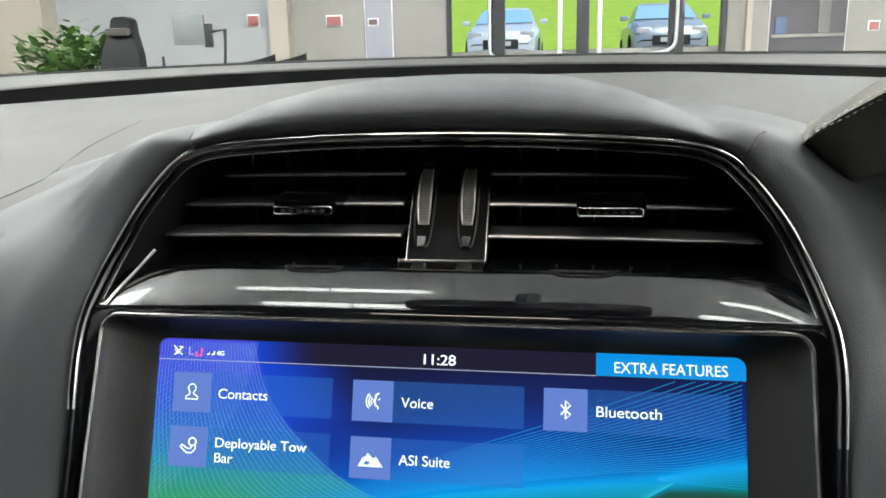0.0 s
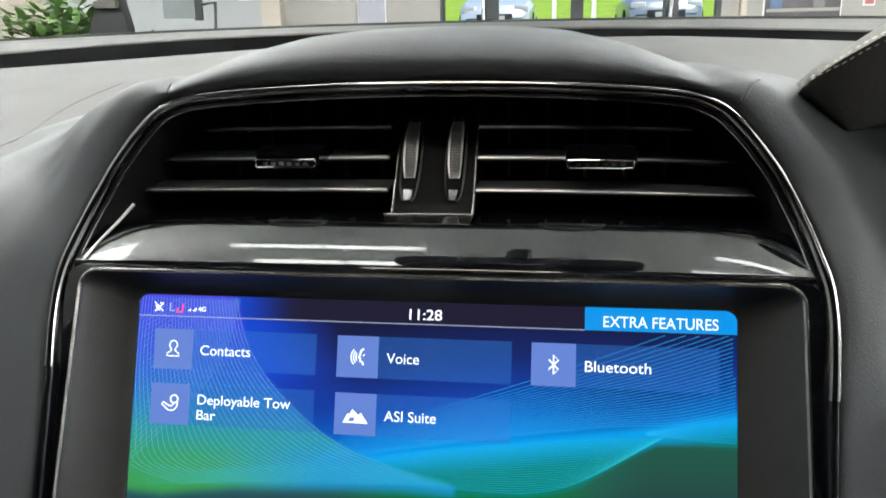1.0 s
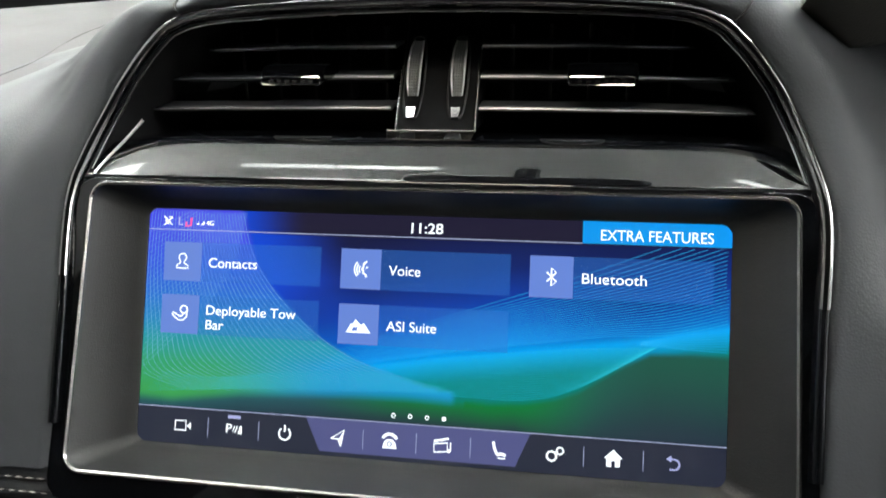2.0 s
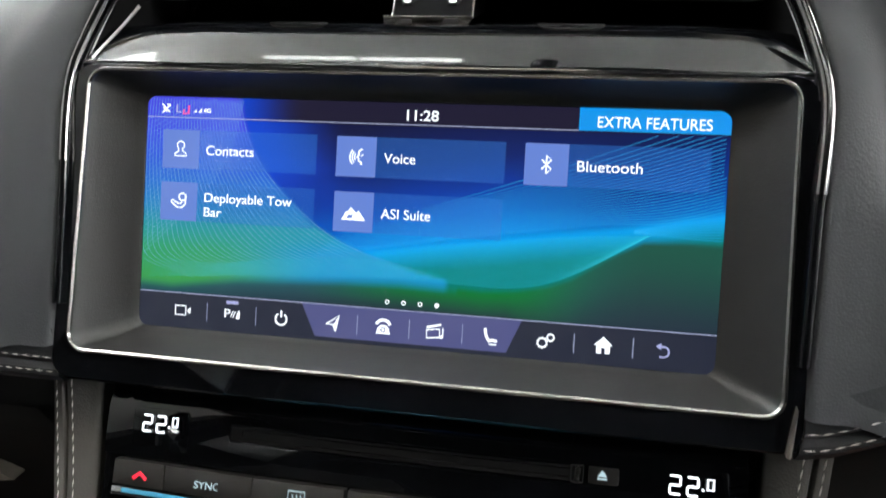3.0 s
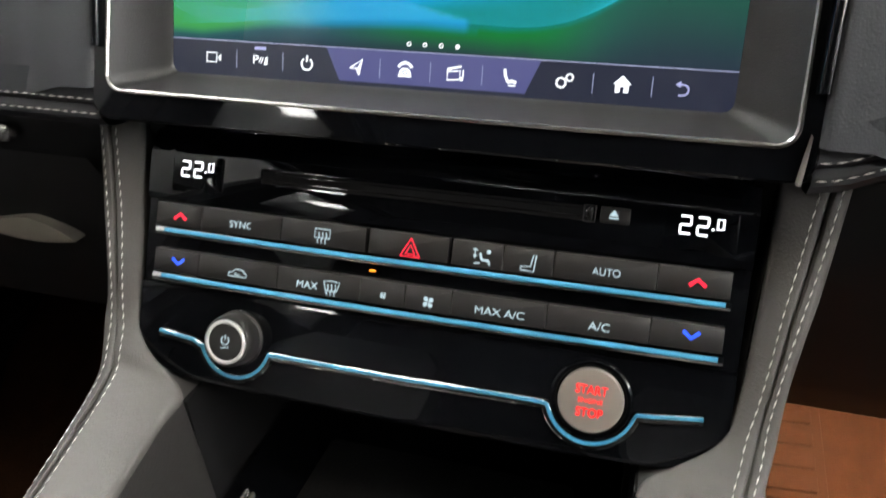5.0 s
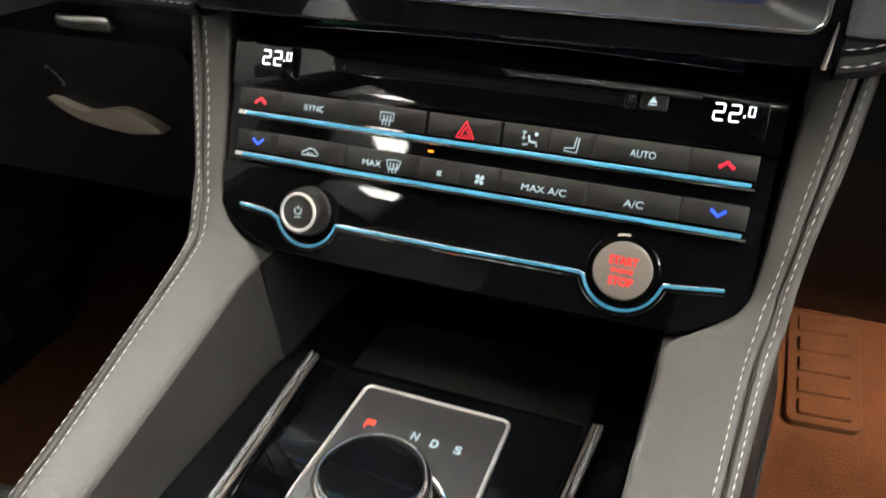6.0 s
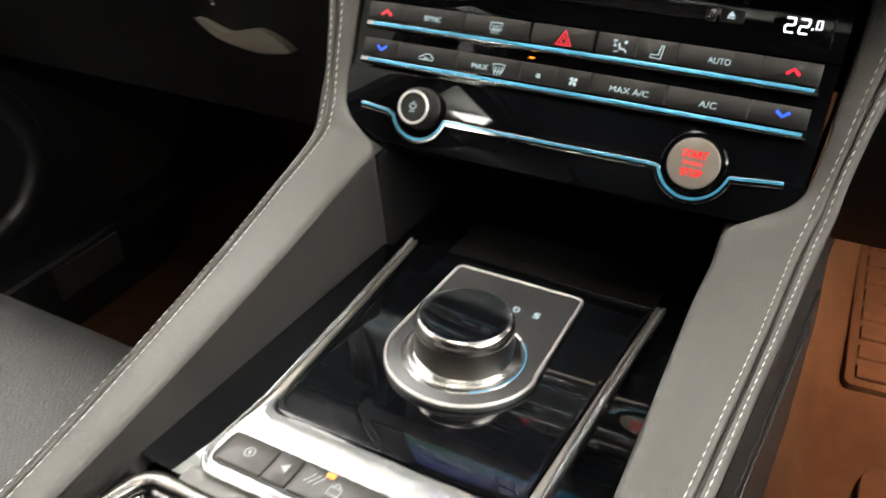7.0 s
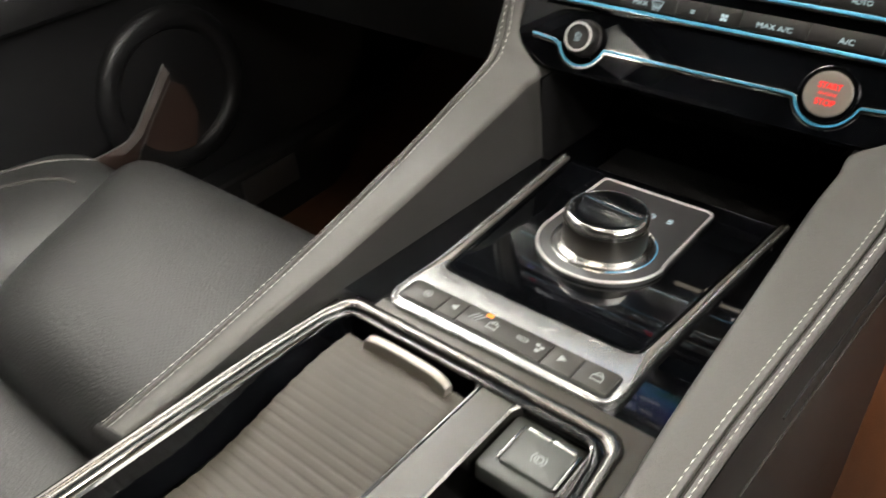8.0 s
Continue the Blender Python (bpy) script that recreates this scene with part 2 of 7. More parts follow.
def stitches(path, pitch=0.0050, length=0.0043, radius=0.00031, lift=Vector((0, 0, 0)), slant=0.0):
    """A row of separate thread stitches along a path."""
    bm = bmesh.new()
    pts = [Vector(p) for p in path]
    seg = [(b - a).length for a, b in zip(pts, pts[1:])]
    total, run = sum(seg), 0.0
    count = int(total / pitch)

    def at(s):
        for (a, b), l in zip(zip(pts, pts[1:]), seg):
            if s <= l:
                return a.lerp(b, s / l if l else 0)
            s -= l
        return pts[-1]
    for i in range(count):
        a, b = at(i * pitch) + lift, at(i * pitch + length) + lift
        d = (b - a).normalized()
        side = d.cross(Vector((0, 0, 1)))
        side = side.normalized() if side.length > 0.05 else Vector((1, 0, 0))
        off = side * slant
        mid = (a + b) / 2
        up = side.cross(d)
        ring = [mid + side * radius, mid + up * radius, mid - side * radius, mid - up * radius]
        va, vb = bm.verts.new(a - off), bm.verts.new(b + off)
        vr = [bm.verts.new(p) for p in ring]
        for j in range(4):
            bm.faces.new((va, vr[j], vr[(j + 1) % 4]))
            bm.faces.new((vb, vr[(j + 1) % 4], vr[j]))
    return bm


def text_mesh(body, size, align="LEFT", squeeze=1.0, shear=0.0, bold=0.0, depth=0.0001):
    """Letters of the built-in font as a bmesh in the xy plane, cap height about 0.7 of size."""
    cu = bpy.data.curves.new("letters", "FONT")
    cu.body, cu.size, cu.align_x, cu.shear, cu.offset, cu.extrude = body, size, align, shear, bold, depth
    ob = bpy.data.objects.new("letters", cu)
    me = bpy.data.meshes.new_from_object(ob)
    bm = bmesh.new()
    bm.from_mesh(me)
    for v in bm.verts:
        v.co.x *= squeeze
    bpy.data.objects.remove(ob)
    bpy.data.curves.remove(cu)
    bpy.data.meshes.remove(me)
    return bm


def fit_text(body, x0, x1, y, cap, h, bold=0.0):
    """Letters that run from x0 to x1 with their baseline at y; millimetres."""
    bm = text_mesh(body, cap / 0.72 * 0.001, bold=bold)
    xs = [v.co.x for v in bm.verts]
    lo, hi = min(xs), max(xs)
    k = (x1 - x0) * 0.001 / (hi - lo)
    for v in bm.verts:
        v.co.x = x0 * 0.001 + (v.co.x - lo) * k
        v.co.y += y * 0.001
        v.co.z += h * 0.001
    return bm


def stroke(bm, pts, w, h, closed=False, t=0.12):
    """A flat line w mm wide along 2D points in mm, at height h."""
    n = len(pts)
    left, right = [], []
    for i in range(n):
        a = Vector(pts[i - 1]) if (i or closed) else Vector(pts[i])
        b = Vector(pts[(i + 1) % n]) if (i < n - 1 or closed) else Vector(pts[i])
        d = (b - a)
        d = d.normalized() if d.length else Vector((1, 0))
        nn = Vector((-d.y, d.x)) * w / 2
        p = Vector(pts[i])
        left.append(p + nn)
        right.append(p - nn)
    m = 0.001
    rings = [[(l.x * m, l.y * m, h * m), (l.x * m, l.y * m, (h + t) * m), (r.x * m, r.y * m, (h + t) * m), (r.x * m, r.y * m, h * m)] for l, r in zip(left, right)]
    return loops(bm, rings, cap0=not closed, cap1=not closed, wrap=closed)


def blob(bm, pts, h, t=0.12):
    """A flat filled outline in mm."""
    return slab(pts, h, h + t, bm=bm)


def disc(cx, cy, r, n=24):
    return circle(cx, cy, r, n)


def smin(a, b, k):
    h = max(k - abs(a - b), 0.0) / k
    return min(a, b) - h * h * k * 0.25


def table(pts, x):
    if x <= pts[0][0]:
        return pts[0][1]
    for (a, fa), (b, fb) in zip(pts, pts[1:]):
        if x <= b:
            t = (x - a) / (b - a)
            return fa + (fb - fa) * t
    return pts[-1][1]

# ---- dashboard ----
# half outline of the centre stack, from its foot up round the arch to the middle: x, z
ARCH = [(0.1472, 0.955), (0.1482, 1.0), (0.1498, 1.045), (0.1520, 1.083), (0.1475, 1.104), (0.1385, 1.125), (0.1300, 1.138), (0.1214, 1.148),
        (0.1120, 1.1555), (0.0950, 1.1600), (0.0500, 1.1630), (0.0, 1.1640)]
EDGE_Y = [(0.93, 0.212), (0.955, 0.216), (0.983, 0.226), (1.05, 0.2555), (1.09, 0.2755), (1.125, 0.295), (1.164, 0.304)]
FACE_Y = [(0.973, 0.228), (0.983, 0.2295), (1.02, 0.2430), (1.05, 0.2560), (1.080, 0.2720), (1.100, 0.2880), (1.115, 0.3080), (1.127, 0.340), (1.139, 0.388), (1.150, 0.445), (1.159, 0.510), (1.170, 0.60),
          (1.179, 0.69), (1.187, 0.79)]
EDGE_Y = [(v.x, v.y) for v in smooth_path([(a, c, 0) for a, c in EDGE_Y], 10)]
arch_full = [Vector((-x, z)) for x, z in ARCH[:-1]] + [Vector((x, z)) for x, z in reversed(ARCH)]
arch_curve = [Vector((p.x, p.y)) for p in smooth_path([(p.x, p.y, 0) for p in arch_full], 12)]
# section of the rolled hood: outward from the arch, and how far forward; over the top and at the sides
ROLL_TOP = [(-0.004, 0.004), (0, 0), (0.004, -0.0045), (0.010, -0.0055), (0.0155, -0.002), (0.0195, 0.006), (0.0225, 0.020), (0.0243, 0.05), (0.0252, 0.12), (0.0245, 0.48)]
ROLL_SIDE = [(-0.004, 0.004), (0, 0), (0.003, -0.0035), (0.009, -0.0035), (0.018, 0.0005), (0.030, 0.0085), (0.048, 0.024), (0.075, 0.052), (0.11, 0.10), (0.15, 0.17)]

HOOD_RISE = [(0.0, 0.95), (0.03, 0.94), (0.055, 0.88), (0.08, 0.70), (0.095, 0.52), (0.1065, 0.38), (0.12, 0.36), (0.16, 0.36)]


def arch_normals():
    out = []
    for i, p in enumerate(arch_curve):
        a, b = arch_curve[max(i - 7, 0)], arch_curve[min(i + 7, len(arch_curve) - 1)]
        d = (b - a).normalized()
        out.append(Vector((-d.y, d.x)))
    return out


FACE = smooth_path([(0, y, z) for z, y in FACE_Y], 4)
FACE_TABLE = [(v.z, v.y) for v in FACE]


def pad_y(x, z):
    """How far forward the pad's face lies at x and height z."""
    ze = z + 0.05 * max(0.0, abs(x) - 0.16) * max(0.0, min(1.0, (z - 1.0) / 0.1))
    y = table(FACE_TABLE, ze)
    return y + min(0.09, max(0.0, x - 0.150) * 2.0) * max(0.0, min(1.0, (ze - 1.05) / 0.06)) * max(0.0, 1 - (y - 0.3) / 0.4)


def hood_section(i):
    p, n = arch_curve[i], ARCH_N[i]
    s = max(0.0, min(1.0, (abs(n.x) - 0.15) / 0.75))
    s = s * s * (3 - 2 * s)
    y0 = table(EDGE_Y, p.y)
    # the roll is highest in the middle and sinks into the pad at the corners
    rise = table(HOOD_RISE, abs(p.x))
    reach = 0.018 * s + 0.026 * (1 - s) * rise
    pts = []
    for (d0, f0), (d1, f1) in zip(ROLL_TOP, ROLL_SIDE):
        d0 = d0 * rise if d0 > 0 else d0
        d, f = d0 + (d1 - d0) * s, f0 + (f1 - f0) * s
        near, far = min(d, reach), max(0.0, d - reach)
        q = p + n * near + Vector((math.copysign(far, p.x), -0.25 * far * s))
        y, w = y0 + f, max(0.0, min(1.0, (d - 0.008) / 0.02))
        y += w * (smin(y, pad_y(q.x, q.y) - 0.0006, 0.034 * s + 0.004) - y)
        pts.append(Vector((q.x, y, q.y)))
    return smooth_path(pts, 4)


ARCH_N = arch_normals()
dashboard = thing("dashboard", Matrix(), "dark grey grained leather dashboard with a rolled centre hood", "dashboard")
bm = bmesh.new()
loops(bm, [[tuple(v) for v in hood_section(i)] for i in range(len(arch_curve)) if arch_curve[i].y > 0.983], closed=False)
part("hood_pad", bm, HOODL, dashboard, angle=1.5)
def edge_lift(x, sx):
    """The stitched edge climbs towards the driver's side."""
    d = max(0.0, x - 0.1535)
    return min(0.045, 0.51 * d * d / (d + 0.004)) if sx > 0 else 0.004 * d


# the pad itself, from its lower edge up and forward to the windscreen
face = FACE
xs = [-0.90 + 0.025 * i for i in range(73)]
bm = bmesh.new()
rings = []
for x in xs:
    ring = []
    for v in face:
        drop = 0.05 * max(0.0, abs(x) - 0.16) * max(0.0, min(1.0, (v.z - 1.0) / 0.1))
        back = min(0.09, max(0.0, x - 0.150) * 2.0) * max(0.0, min(1.0, (v.z - 1.05) / 0.06)) * max(0.0, 1 - (v.y - 0.3) / 0.4)
        ring.append((x, v.y + back, max(v.z - drop, 0.972 + edge_lift(x, 1)) if x > 0.15 else v.z - drop))
    rings.append(ring)
for r0, r1 in zip(rings, rings[1:]):
    mx = (abs(r0[0][0]) + abs(r1[0][0])) / 2
    if mx < 0.145:
        k = next(j for j, p in enumerate(r0) if p[1] > 0.34)
    else:
        k = 0
    loops(bm, [r0[k:], r1[k:]], closed=False)
bmesh.ops.remove_doubles(bm, verts=bm.verts, dist=1e-6)
part("dash_pad", bm, DASH, dashboard, angle=1.5)
# turned-under lower edge of the pad with its two rows of thread
for sx in (-1, 1):
    bm = bmesh.new()
    x0, x1 = 0.149, 0.86
    prof = [(0.2265, 0.990), (0.2245, 0.981), (0.2240, 0.9768), (0.2252, 0.9750), (0.2258, 0.9742), (0.2250, 0.9734), (0.2238, 0.9715), (0.2240, 0.9680), (0.2275, 0.9635), (0.236, 0.961), (0.27, 0.960)]
    n = 60
    rings = []
    for i in range(n + 1):
        x = x0 + (x1 - x0) * i / n
        rings.append([(sx * x, y, z + edge_lift(x, sx)) for y, z in prof])
    loops(bm, rings, closed=False)
    part("pad_edge", bm, HOODL, dashboard, "stitched leather edge under the pad")
    for dz in (0.9778, 0.9709):
        path = []
        for i in range(80):
            x = 0.150 + 0.5 * i / 79
            path.append((sx * x, 0.2236, dz + edge_lift(x, sx)))
        part("stitching", stitches(path, lift=Vector((0, -0.0006, 0))), THREAD, dashboard, "pale thread stitching", smooth=False)["kind"] = "stuff"
# seams across the hood
for sx in (-1, 1):
    i = min(range(len(arch_curve)), key=lambda k: abs(arch_curve[k].x - (0.1175 if sx > 0 else -0.1065)) + (9 if arch_curve[k].y < 1.13 else 0))
    path = [v + Vector((0, -0.0002, 0.0001)) for v in hood_section(i)[6:18]]
    bm = bmesh.new()
    tube(bm, path, 0.0006, 6)
    part("seam", bm, BLACK, dashboard, "dark sewn seam across the hood")
# front end of the dash: dark gap, grey strip and black screen edge, under the windscreen
def cowl_line(x, middle, fall):
    return middle - fall * (x + 0.08) ** 2


def cowl(name, mat, section, label):
    bm = bmesh.new()
    rings = []
    for i in range(49):
        x = -0.95 + 1.9 * i / 48
        rings.append([(x, y, cowl_line(x, middle, fall)) for y, middle, fall in section])
    loops(bm, rings, closed=False)
    return part(name, bm, mat, dashboard, label)


cowl("demister_gap", GAP, ((0.789, 1.180, 0.064), (0.796, 1.160, 0.064), (0.842, 1.160, 0.057), (0.8455, 1.1985, 0.057)), "dark demister gap")
cowl("cowl_strip", DASH, ((0.8450, 1.1982, 0.057), (0.8462, 1.2002, 0.057), (0.8500, 1.2015, 0.055), (0.880, 1.2072, 0.028)), "grey strip under the windscreen")
cowl("screen_edge", GAP, ((0.8805, 1.2055, 0.028), (0.8815, 1.2076, 0.028), (0.888, 1.2100, 0.026), (0.892, 1.2100, 0.026), (0.895, 1.15, 0.03)), "black edge of the windscreen")
# lower dash: dark facing with the glove box
bm = bmesh.new()
for sx in (-1, 1):
    rings = []
    for x in (0.150, 0.17, 0.3, 0.5, 0.86):
        rings.append([(sx * x, 0.245, 0.962), (sx * x, 0.250, 0.93), (sx * x, 0.262, 0.905), (sx * x, 0.285, 0.86), (sx * x, 0.318, 0.802), (sx * x, 0.353, 0.757), (sx * x, 0.362, 0.754), (sx * x, 0.45, 0.752), (sx * x, 0.60, 0.75), (sx * x, 0.96, 0.75)])
    loops(bm, rings, closed=False)
part("lower_facing", bm, FACING, dashboard, "black lower facing of the dashboard")
# black filler added for the shade between side fin and wing
for sx in (-1, 1):
    bm = bmesh.new()
    loops(bm, [[(sx * x, 0.2455, 0.978), (sx * x, 0.2455, 0.962), (sx * x, 0.250, 0.942), (sx * x, 0.264, 0.90), (sx * x, 0.30, 0.90), (sx * x, 0.30, 0.978)] for x in (0.134, 0.1575)], cap0=True, cap1=True)
    part("gap_filler", bm, GAP, dashboard, "black filler for the shaded gap beside the centre stack")
# unseen box added to stop light leaking through the hollow dash
bm = bmesh.new()
box(bm, -0.134, 0.134, 0.285, 0.345, 0.86, 1.06)
part("light_block", bm, GAP, dashboard, "unseen black light block behind the centre stack", smooth=False)
# faint airbag seam across the passenger side
bm = bmesh.new()
tube(bm, smooth_path([(-0.262, 0.3440, 1.1237), (-0.2519, 0.3562, 1.1271), (-0.2469, 0.3706, 1.1308), (-0.2451, 0.3909, 1.1355), (-0.258, 0.4448, 1.1452), (-0.2668, 0.4923, 1.1515), (-0.2741, 0.5435, 1.1577)], 6), lambda t: 0.00022 * (1 - 0.6 * t), 6)
part("airbag_seam", bm, GAP, dashboard, "faint seam")

# ---- centre fascia with the air vents ----
fascia = thing("vent_fascia", Matrix(), "gloss black centre fascia with slatted vents under a chrome arch", "air vent")


def arch_trim(inset, out_y, radius, n=14, low=0.0, high=9.0, sx=0):
    pts = []
    for i, p in enumerate(arch_curve):
        if not low <= p.y <= high or sx * p.x < 0:
            continue
        q = p - ARCH_N[i] * inset
        pts.append((q.x, table(EDGE_Y, p.y) + out_y, q.y))
    bm = bmesh.new()
    return tube(bm, pts, radius, n)


part("arch_trim", arch_trim(0.0008, -0.0028, 0.0025, low=1.055), DARKCHROME, fascia, "dark chrome arch", angle=1.5)
part("arch_lip", arch_trim(0.0038, -0.0020, 0.0011, low=1.085), GLOSS, fascia, "gloss black inner lip", angle=1.5)
part("arch_line", arch_trim(0.0050, -0.0016, 0.0005, 8, low=1.085), CHROME, fascia, "fine chrome inner line", angle=1.5)
for sx in (-1, 1):
    part("arch_foot", arch_trim(0.0008, -0.0024, 0.0023, 14, low=1.0, high=1.0565, sx=sx), GLOSS, fascia, "gloss black foot of the arch", angle=1.5)
# lining of the vent recess: from the arch inwards and forward
bm = bmesh.new()
rings = []
for p in arch_curve:
    if p.y < 1.075:
        continue
    y = table(EDGE_Y, p.y)
    c = Vector((0, 1.10))
    q = p + (c - p) * 0.035
    r = p + (c - p) * 0.08
    rings.append([(p.x, y + 0.002, p.y), (q.x, y + 0.002, q.y), (r.x, y + 0.065, r.y)])
loops(bm, rings, closed=False)
part("recess_lining", bm, GAP, fascia)
bm = bmesh.new()
loops(bm, [[(x, y, z) for y, z in ((0.362, 1.06), (0.362, top), (0.366, top), (0.366, 1.06))] for x, top in ((-0.15, 1.118), (-0.115, 1.122), (-0.098, 1.130), (-0.08, 1.148), (-0.05, 1.160), (0, 1.165), (0.05, 1.160), (0.08, 1.148), (0.098, 1.130), (0.115, 1.122), (0.15, 1.118))], cap0=True, cap1=True)
part("recess_back", bm, GAP, fascia, smooth=False)


# shelf over the display: glossy, falling ever more steeply towards the seats
def shelf_profile():
    out, y, z = [], 0.2915, 1.1079
    n = 24
    for i in range(n + 1):
        out.append((y, z))
        a = radians(34 + 12 * (i + 0.5) / n)
        y -= 0.0160 / n
        z -= 0.0160 / n * math.tan(a)
    return out


SHELF = shelf_profile()
bm = bmesh.new()
rings = []
for i in range(61):
    x = -0.1475 + 0.295 * i / 60
    k = (x / 0.15) ** 8
    front = SHELF[-1]
    ring = [(x, 0.362, 1.1050 - 0.0045 * k), (x, 0.325, 1.1068 - 0.0045 * k), (x, 0.2945, 1.1084 - 0.0045 * k), (x, 0.2926, 1.1083 - 0.0045 * k)]
    ring += [(x, y - 0.0005 * k, z - 0.0045 * k * (z - front[1]) / 0.0134) for y, z in SHELF]
    ring += [(x, front[0] - 0.0007, front[1] - 0.0008), (x, front[0] - 0.0009, front[1] - 0.0020), (x, front[0] + 0.003, front[1] - 0.006)]
    rings.append(ring)
loops(bm, rings, closed=False)
part("shelf", bm, GLOSS, fascia, "glossy black shelf over the display", angle=1.2)
# short bright strip where the shelf meets the arch
for sx in (-1,):
    bm = bmesh.new()
    tube(bm, smooth_path([(sx * 0.1255, 0.291, 1.1155), (sx * 0.1315, 0.287, 1.1085), (sx * 0.1385, 0.281, 1.1005), (sx * 0.1415, 0.275, 1.0955)], 5), lambda t: 0.0007 - 0.0002 * t, 8)
    part("shelf_strip", bm, RINGM, fascia, "short bright strip")
# side fins beside the display down to the climate panel
for sx in (-1, 1):
    bm = bmesh.new()
    rings = []
    for i in range(40):
        z = 0.971 + (1.098 - 0.971) * i / 39
        y = table(EDGE_Y, z)
        xo = table([(0.96, 0.1473), (0.98, 0.1478), (1.0, 0.1482), (1.045, 0.1498), (1.083, 0.1518), (1.1, 0.1510)], z)
        rings.append([(sx * xo, y + 0.02, z), (sx * xo, y + 0.0008, z), (sx * (xo - 0.0005), y + 0.0002, z), (sx * (xo - 0.002), y, z), (sx * (xo - 0.0075), y + 0.0010, z), (sx * (xo - 0.0088), y + 0.008, z)])
    loops(bm, rings, closed=False)
    part("side_fin", bm, GLOSS, fascia)
    if sx < 0:
        continue
    bm = bmesh.new()
    rings = []
    for z, x0, x1 in ((0.9715, 0.1430, 0.1446), (0.9755, 0.1436, 0.1451), (0.9800, 0.1444, 0.1455), (0.9840, 0.1452, 0.1458), (0.9870, 0.1458, 0.1460)):
        y = table(EDGE_Y, z) - 0.0045
        rings.append([(sx * x0, y + 0.004, z), (sx * x0, y, z), (sx * (x0 + x1) / 2, y - 0.0005, z), (sx * x1, y, z), (sx * x1, y + 0.004, z)])
    loops(bm, rings, cap0=True, cap1=True)
    part("fin_tip", bm, GRIPM, fascia, "bright metal tip")
# slats: front edges follow the sloping opening
SLATS = [(1.1440, 0.1060, 0.3279), (1.1311, 0.1225, 0.3216), (1.1182, 0.1300, 0.3139)]
for zz, half, yy in SLATS:
    for sx in (-1, 1):
        bm = bmesh.new()
        x0, x1 = 0.0190, half + (0.004 if sx > 0 else 0.002)
        rings = []
        for t in (0, 0.05, 0.25, 0.5, 0.75, 0.93, 1.0):
            x = sx * (x0 + (x1 - x0) * t) - 0.0012
            drop = 0.0016 * t * t if sx > 0 else 0.001 * t * t
            w = 1.0 if t < 1 else 0.35
            z0 = zz - drop
            rings.append([(x, yy, z0), (x, yy + 0.0006, z0 + 0.0011 * w), (x, yy + 0.009, z0 + 0.0016 * w), (x, yy + 0.018, z0 + 0.0017), (x, yy + 0.018, z0 + 0.0005), (x, yy + 0.009, z0 - 0.0002), (x, yy + 0.0006, z0 - 0.0011 * w)])
        loops(bm, rings, cap0=True, cap1=True)
        slat = part("slat", bm, SLAT, fascia)
        # pale strip added as the highlight along the slat's front edge
        bm = bmesh.new()
        tube(bm, [(sx * (x0 + (x1 - x0) * t) - 0.0012, yy - 0.0002, zz + 0.0002 - (0.0016 if sx > 0 else 0.001) * t * t) for t in (0, 0.2, 0.4, 0.6, 0.8, 0.97)], lambda t: 0.00058 * (1 - 0.7 * t ** 6), 6)
        part("slat_highlight", bm, EDGEM, slat, "fine pale strip for the highlight on the front edge")
# upright blades far inside each vent
for sx in (-1, 1):
    for k in range(5):
        bm = bmesh.new()
        x = sx * (0.030 + 0.018 * k)
        box(bm, x - 0.0006, x + 0.0006, 0.349, 0.361, 1.118, 1.152)
        part("vane", bm, BLACK, fascia)
# sliding tabs on the middle slats: a rounded grip with a framed lip
for cx in (-0.0623, 0.0700):
    bm = bmesh.new()
    rings = []
    for t, w in ((0, 0.86), (0.04, 0.95), (0.12, 1.0), (0.88, 1.0), (0.96, 0.95), (1.0, 0.86)):
        x = cx - 0.0138 + 0.0284 * t
        zc = 1.1340
        rings.append([(x, yy2, zc + (zz2 - zc) * w) for yy2, zz2 in ((0.3073, 1.1325), (0.3080, 1.1352), (0.3100, 1.1366), (0.3135, 1.1374), (0.3200, 1.1376), (0.3290, 1.1372), (0.3290, 1.1310), (0.3073, 1.1300))])
    loops(bm, rings, cap0=True, cap1=True)
    tab = part("slider_tab", bm, GLOSS, fascia, "black slider tab with a framed lip")
    bm = bmesh.new()
    box(bm, cx - 0.0132, cx + 0.0132, 0.3058, 0.3085, 1.1290, 1.1325, 0.0007, 2)
    lip = part("lip", bm, GLOSS, tab)
    bm = bmesh.new()
    tube(bm, [(cx + x, 0.3056, z) for x, z in ((-0.0126, 1.1292), (0.0126, 1.1292), (0.0133, 1.1299), (0.0133, 1.1318), (0.0126, 1.1325), (-0.0126, 1.1325), (-0.0133, 1.1318), (-0.0133, 1.1299))], 0.00035, 6, closed=True)
    part("lip_frame", bm, CHROME, tab, "fine chrome edge")
    for k in range(6):
        bm = bmesh.new()
        w = 0.0010
        xx = cx - 0.0088 + 0.00355 * k
        box(bm, xx - w, xx + w, 0.3052, 0.3059, 1.1301, 1.1314)
        part("letter_bar", bm, SATIN, tab)


# pillar between the vents; s runs up its face from foot to head
def on_pillar(x, s, out=0.0):
    """A point on the pillar's face at s in 0..1 up from its foot, out metres proud of it."""
    foot, head = Vector((0, 0.2999, 1.1109)), Vector((0, 0.3380, 1.1590))
    p = foot.lerp(head, s)
    n = Vector((0, -(head.z - foot.z), head.y - foot.y)).normalized()
    return (x + 0.0018, p.y + n.y * out, p.z + n.z * out)


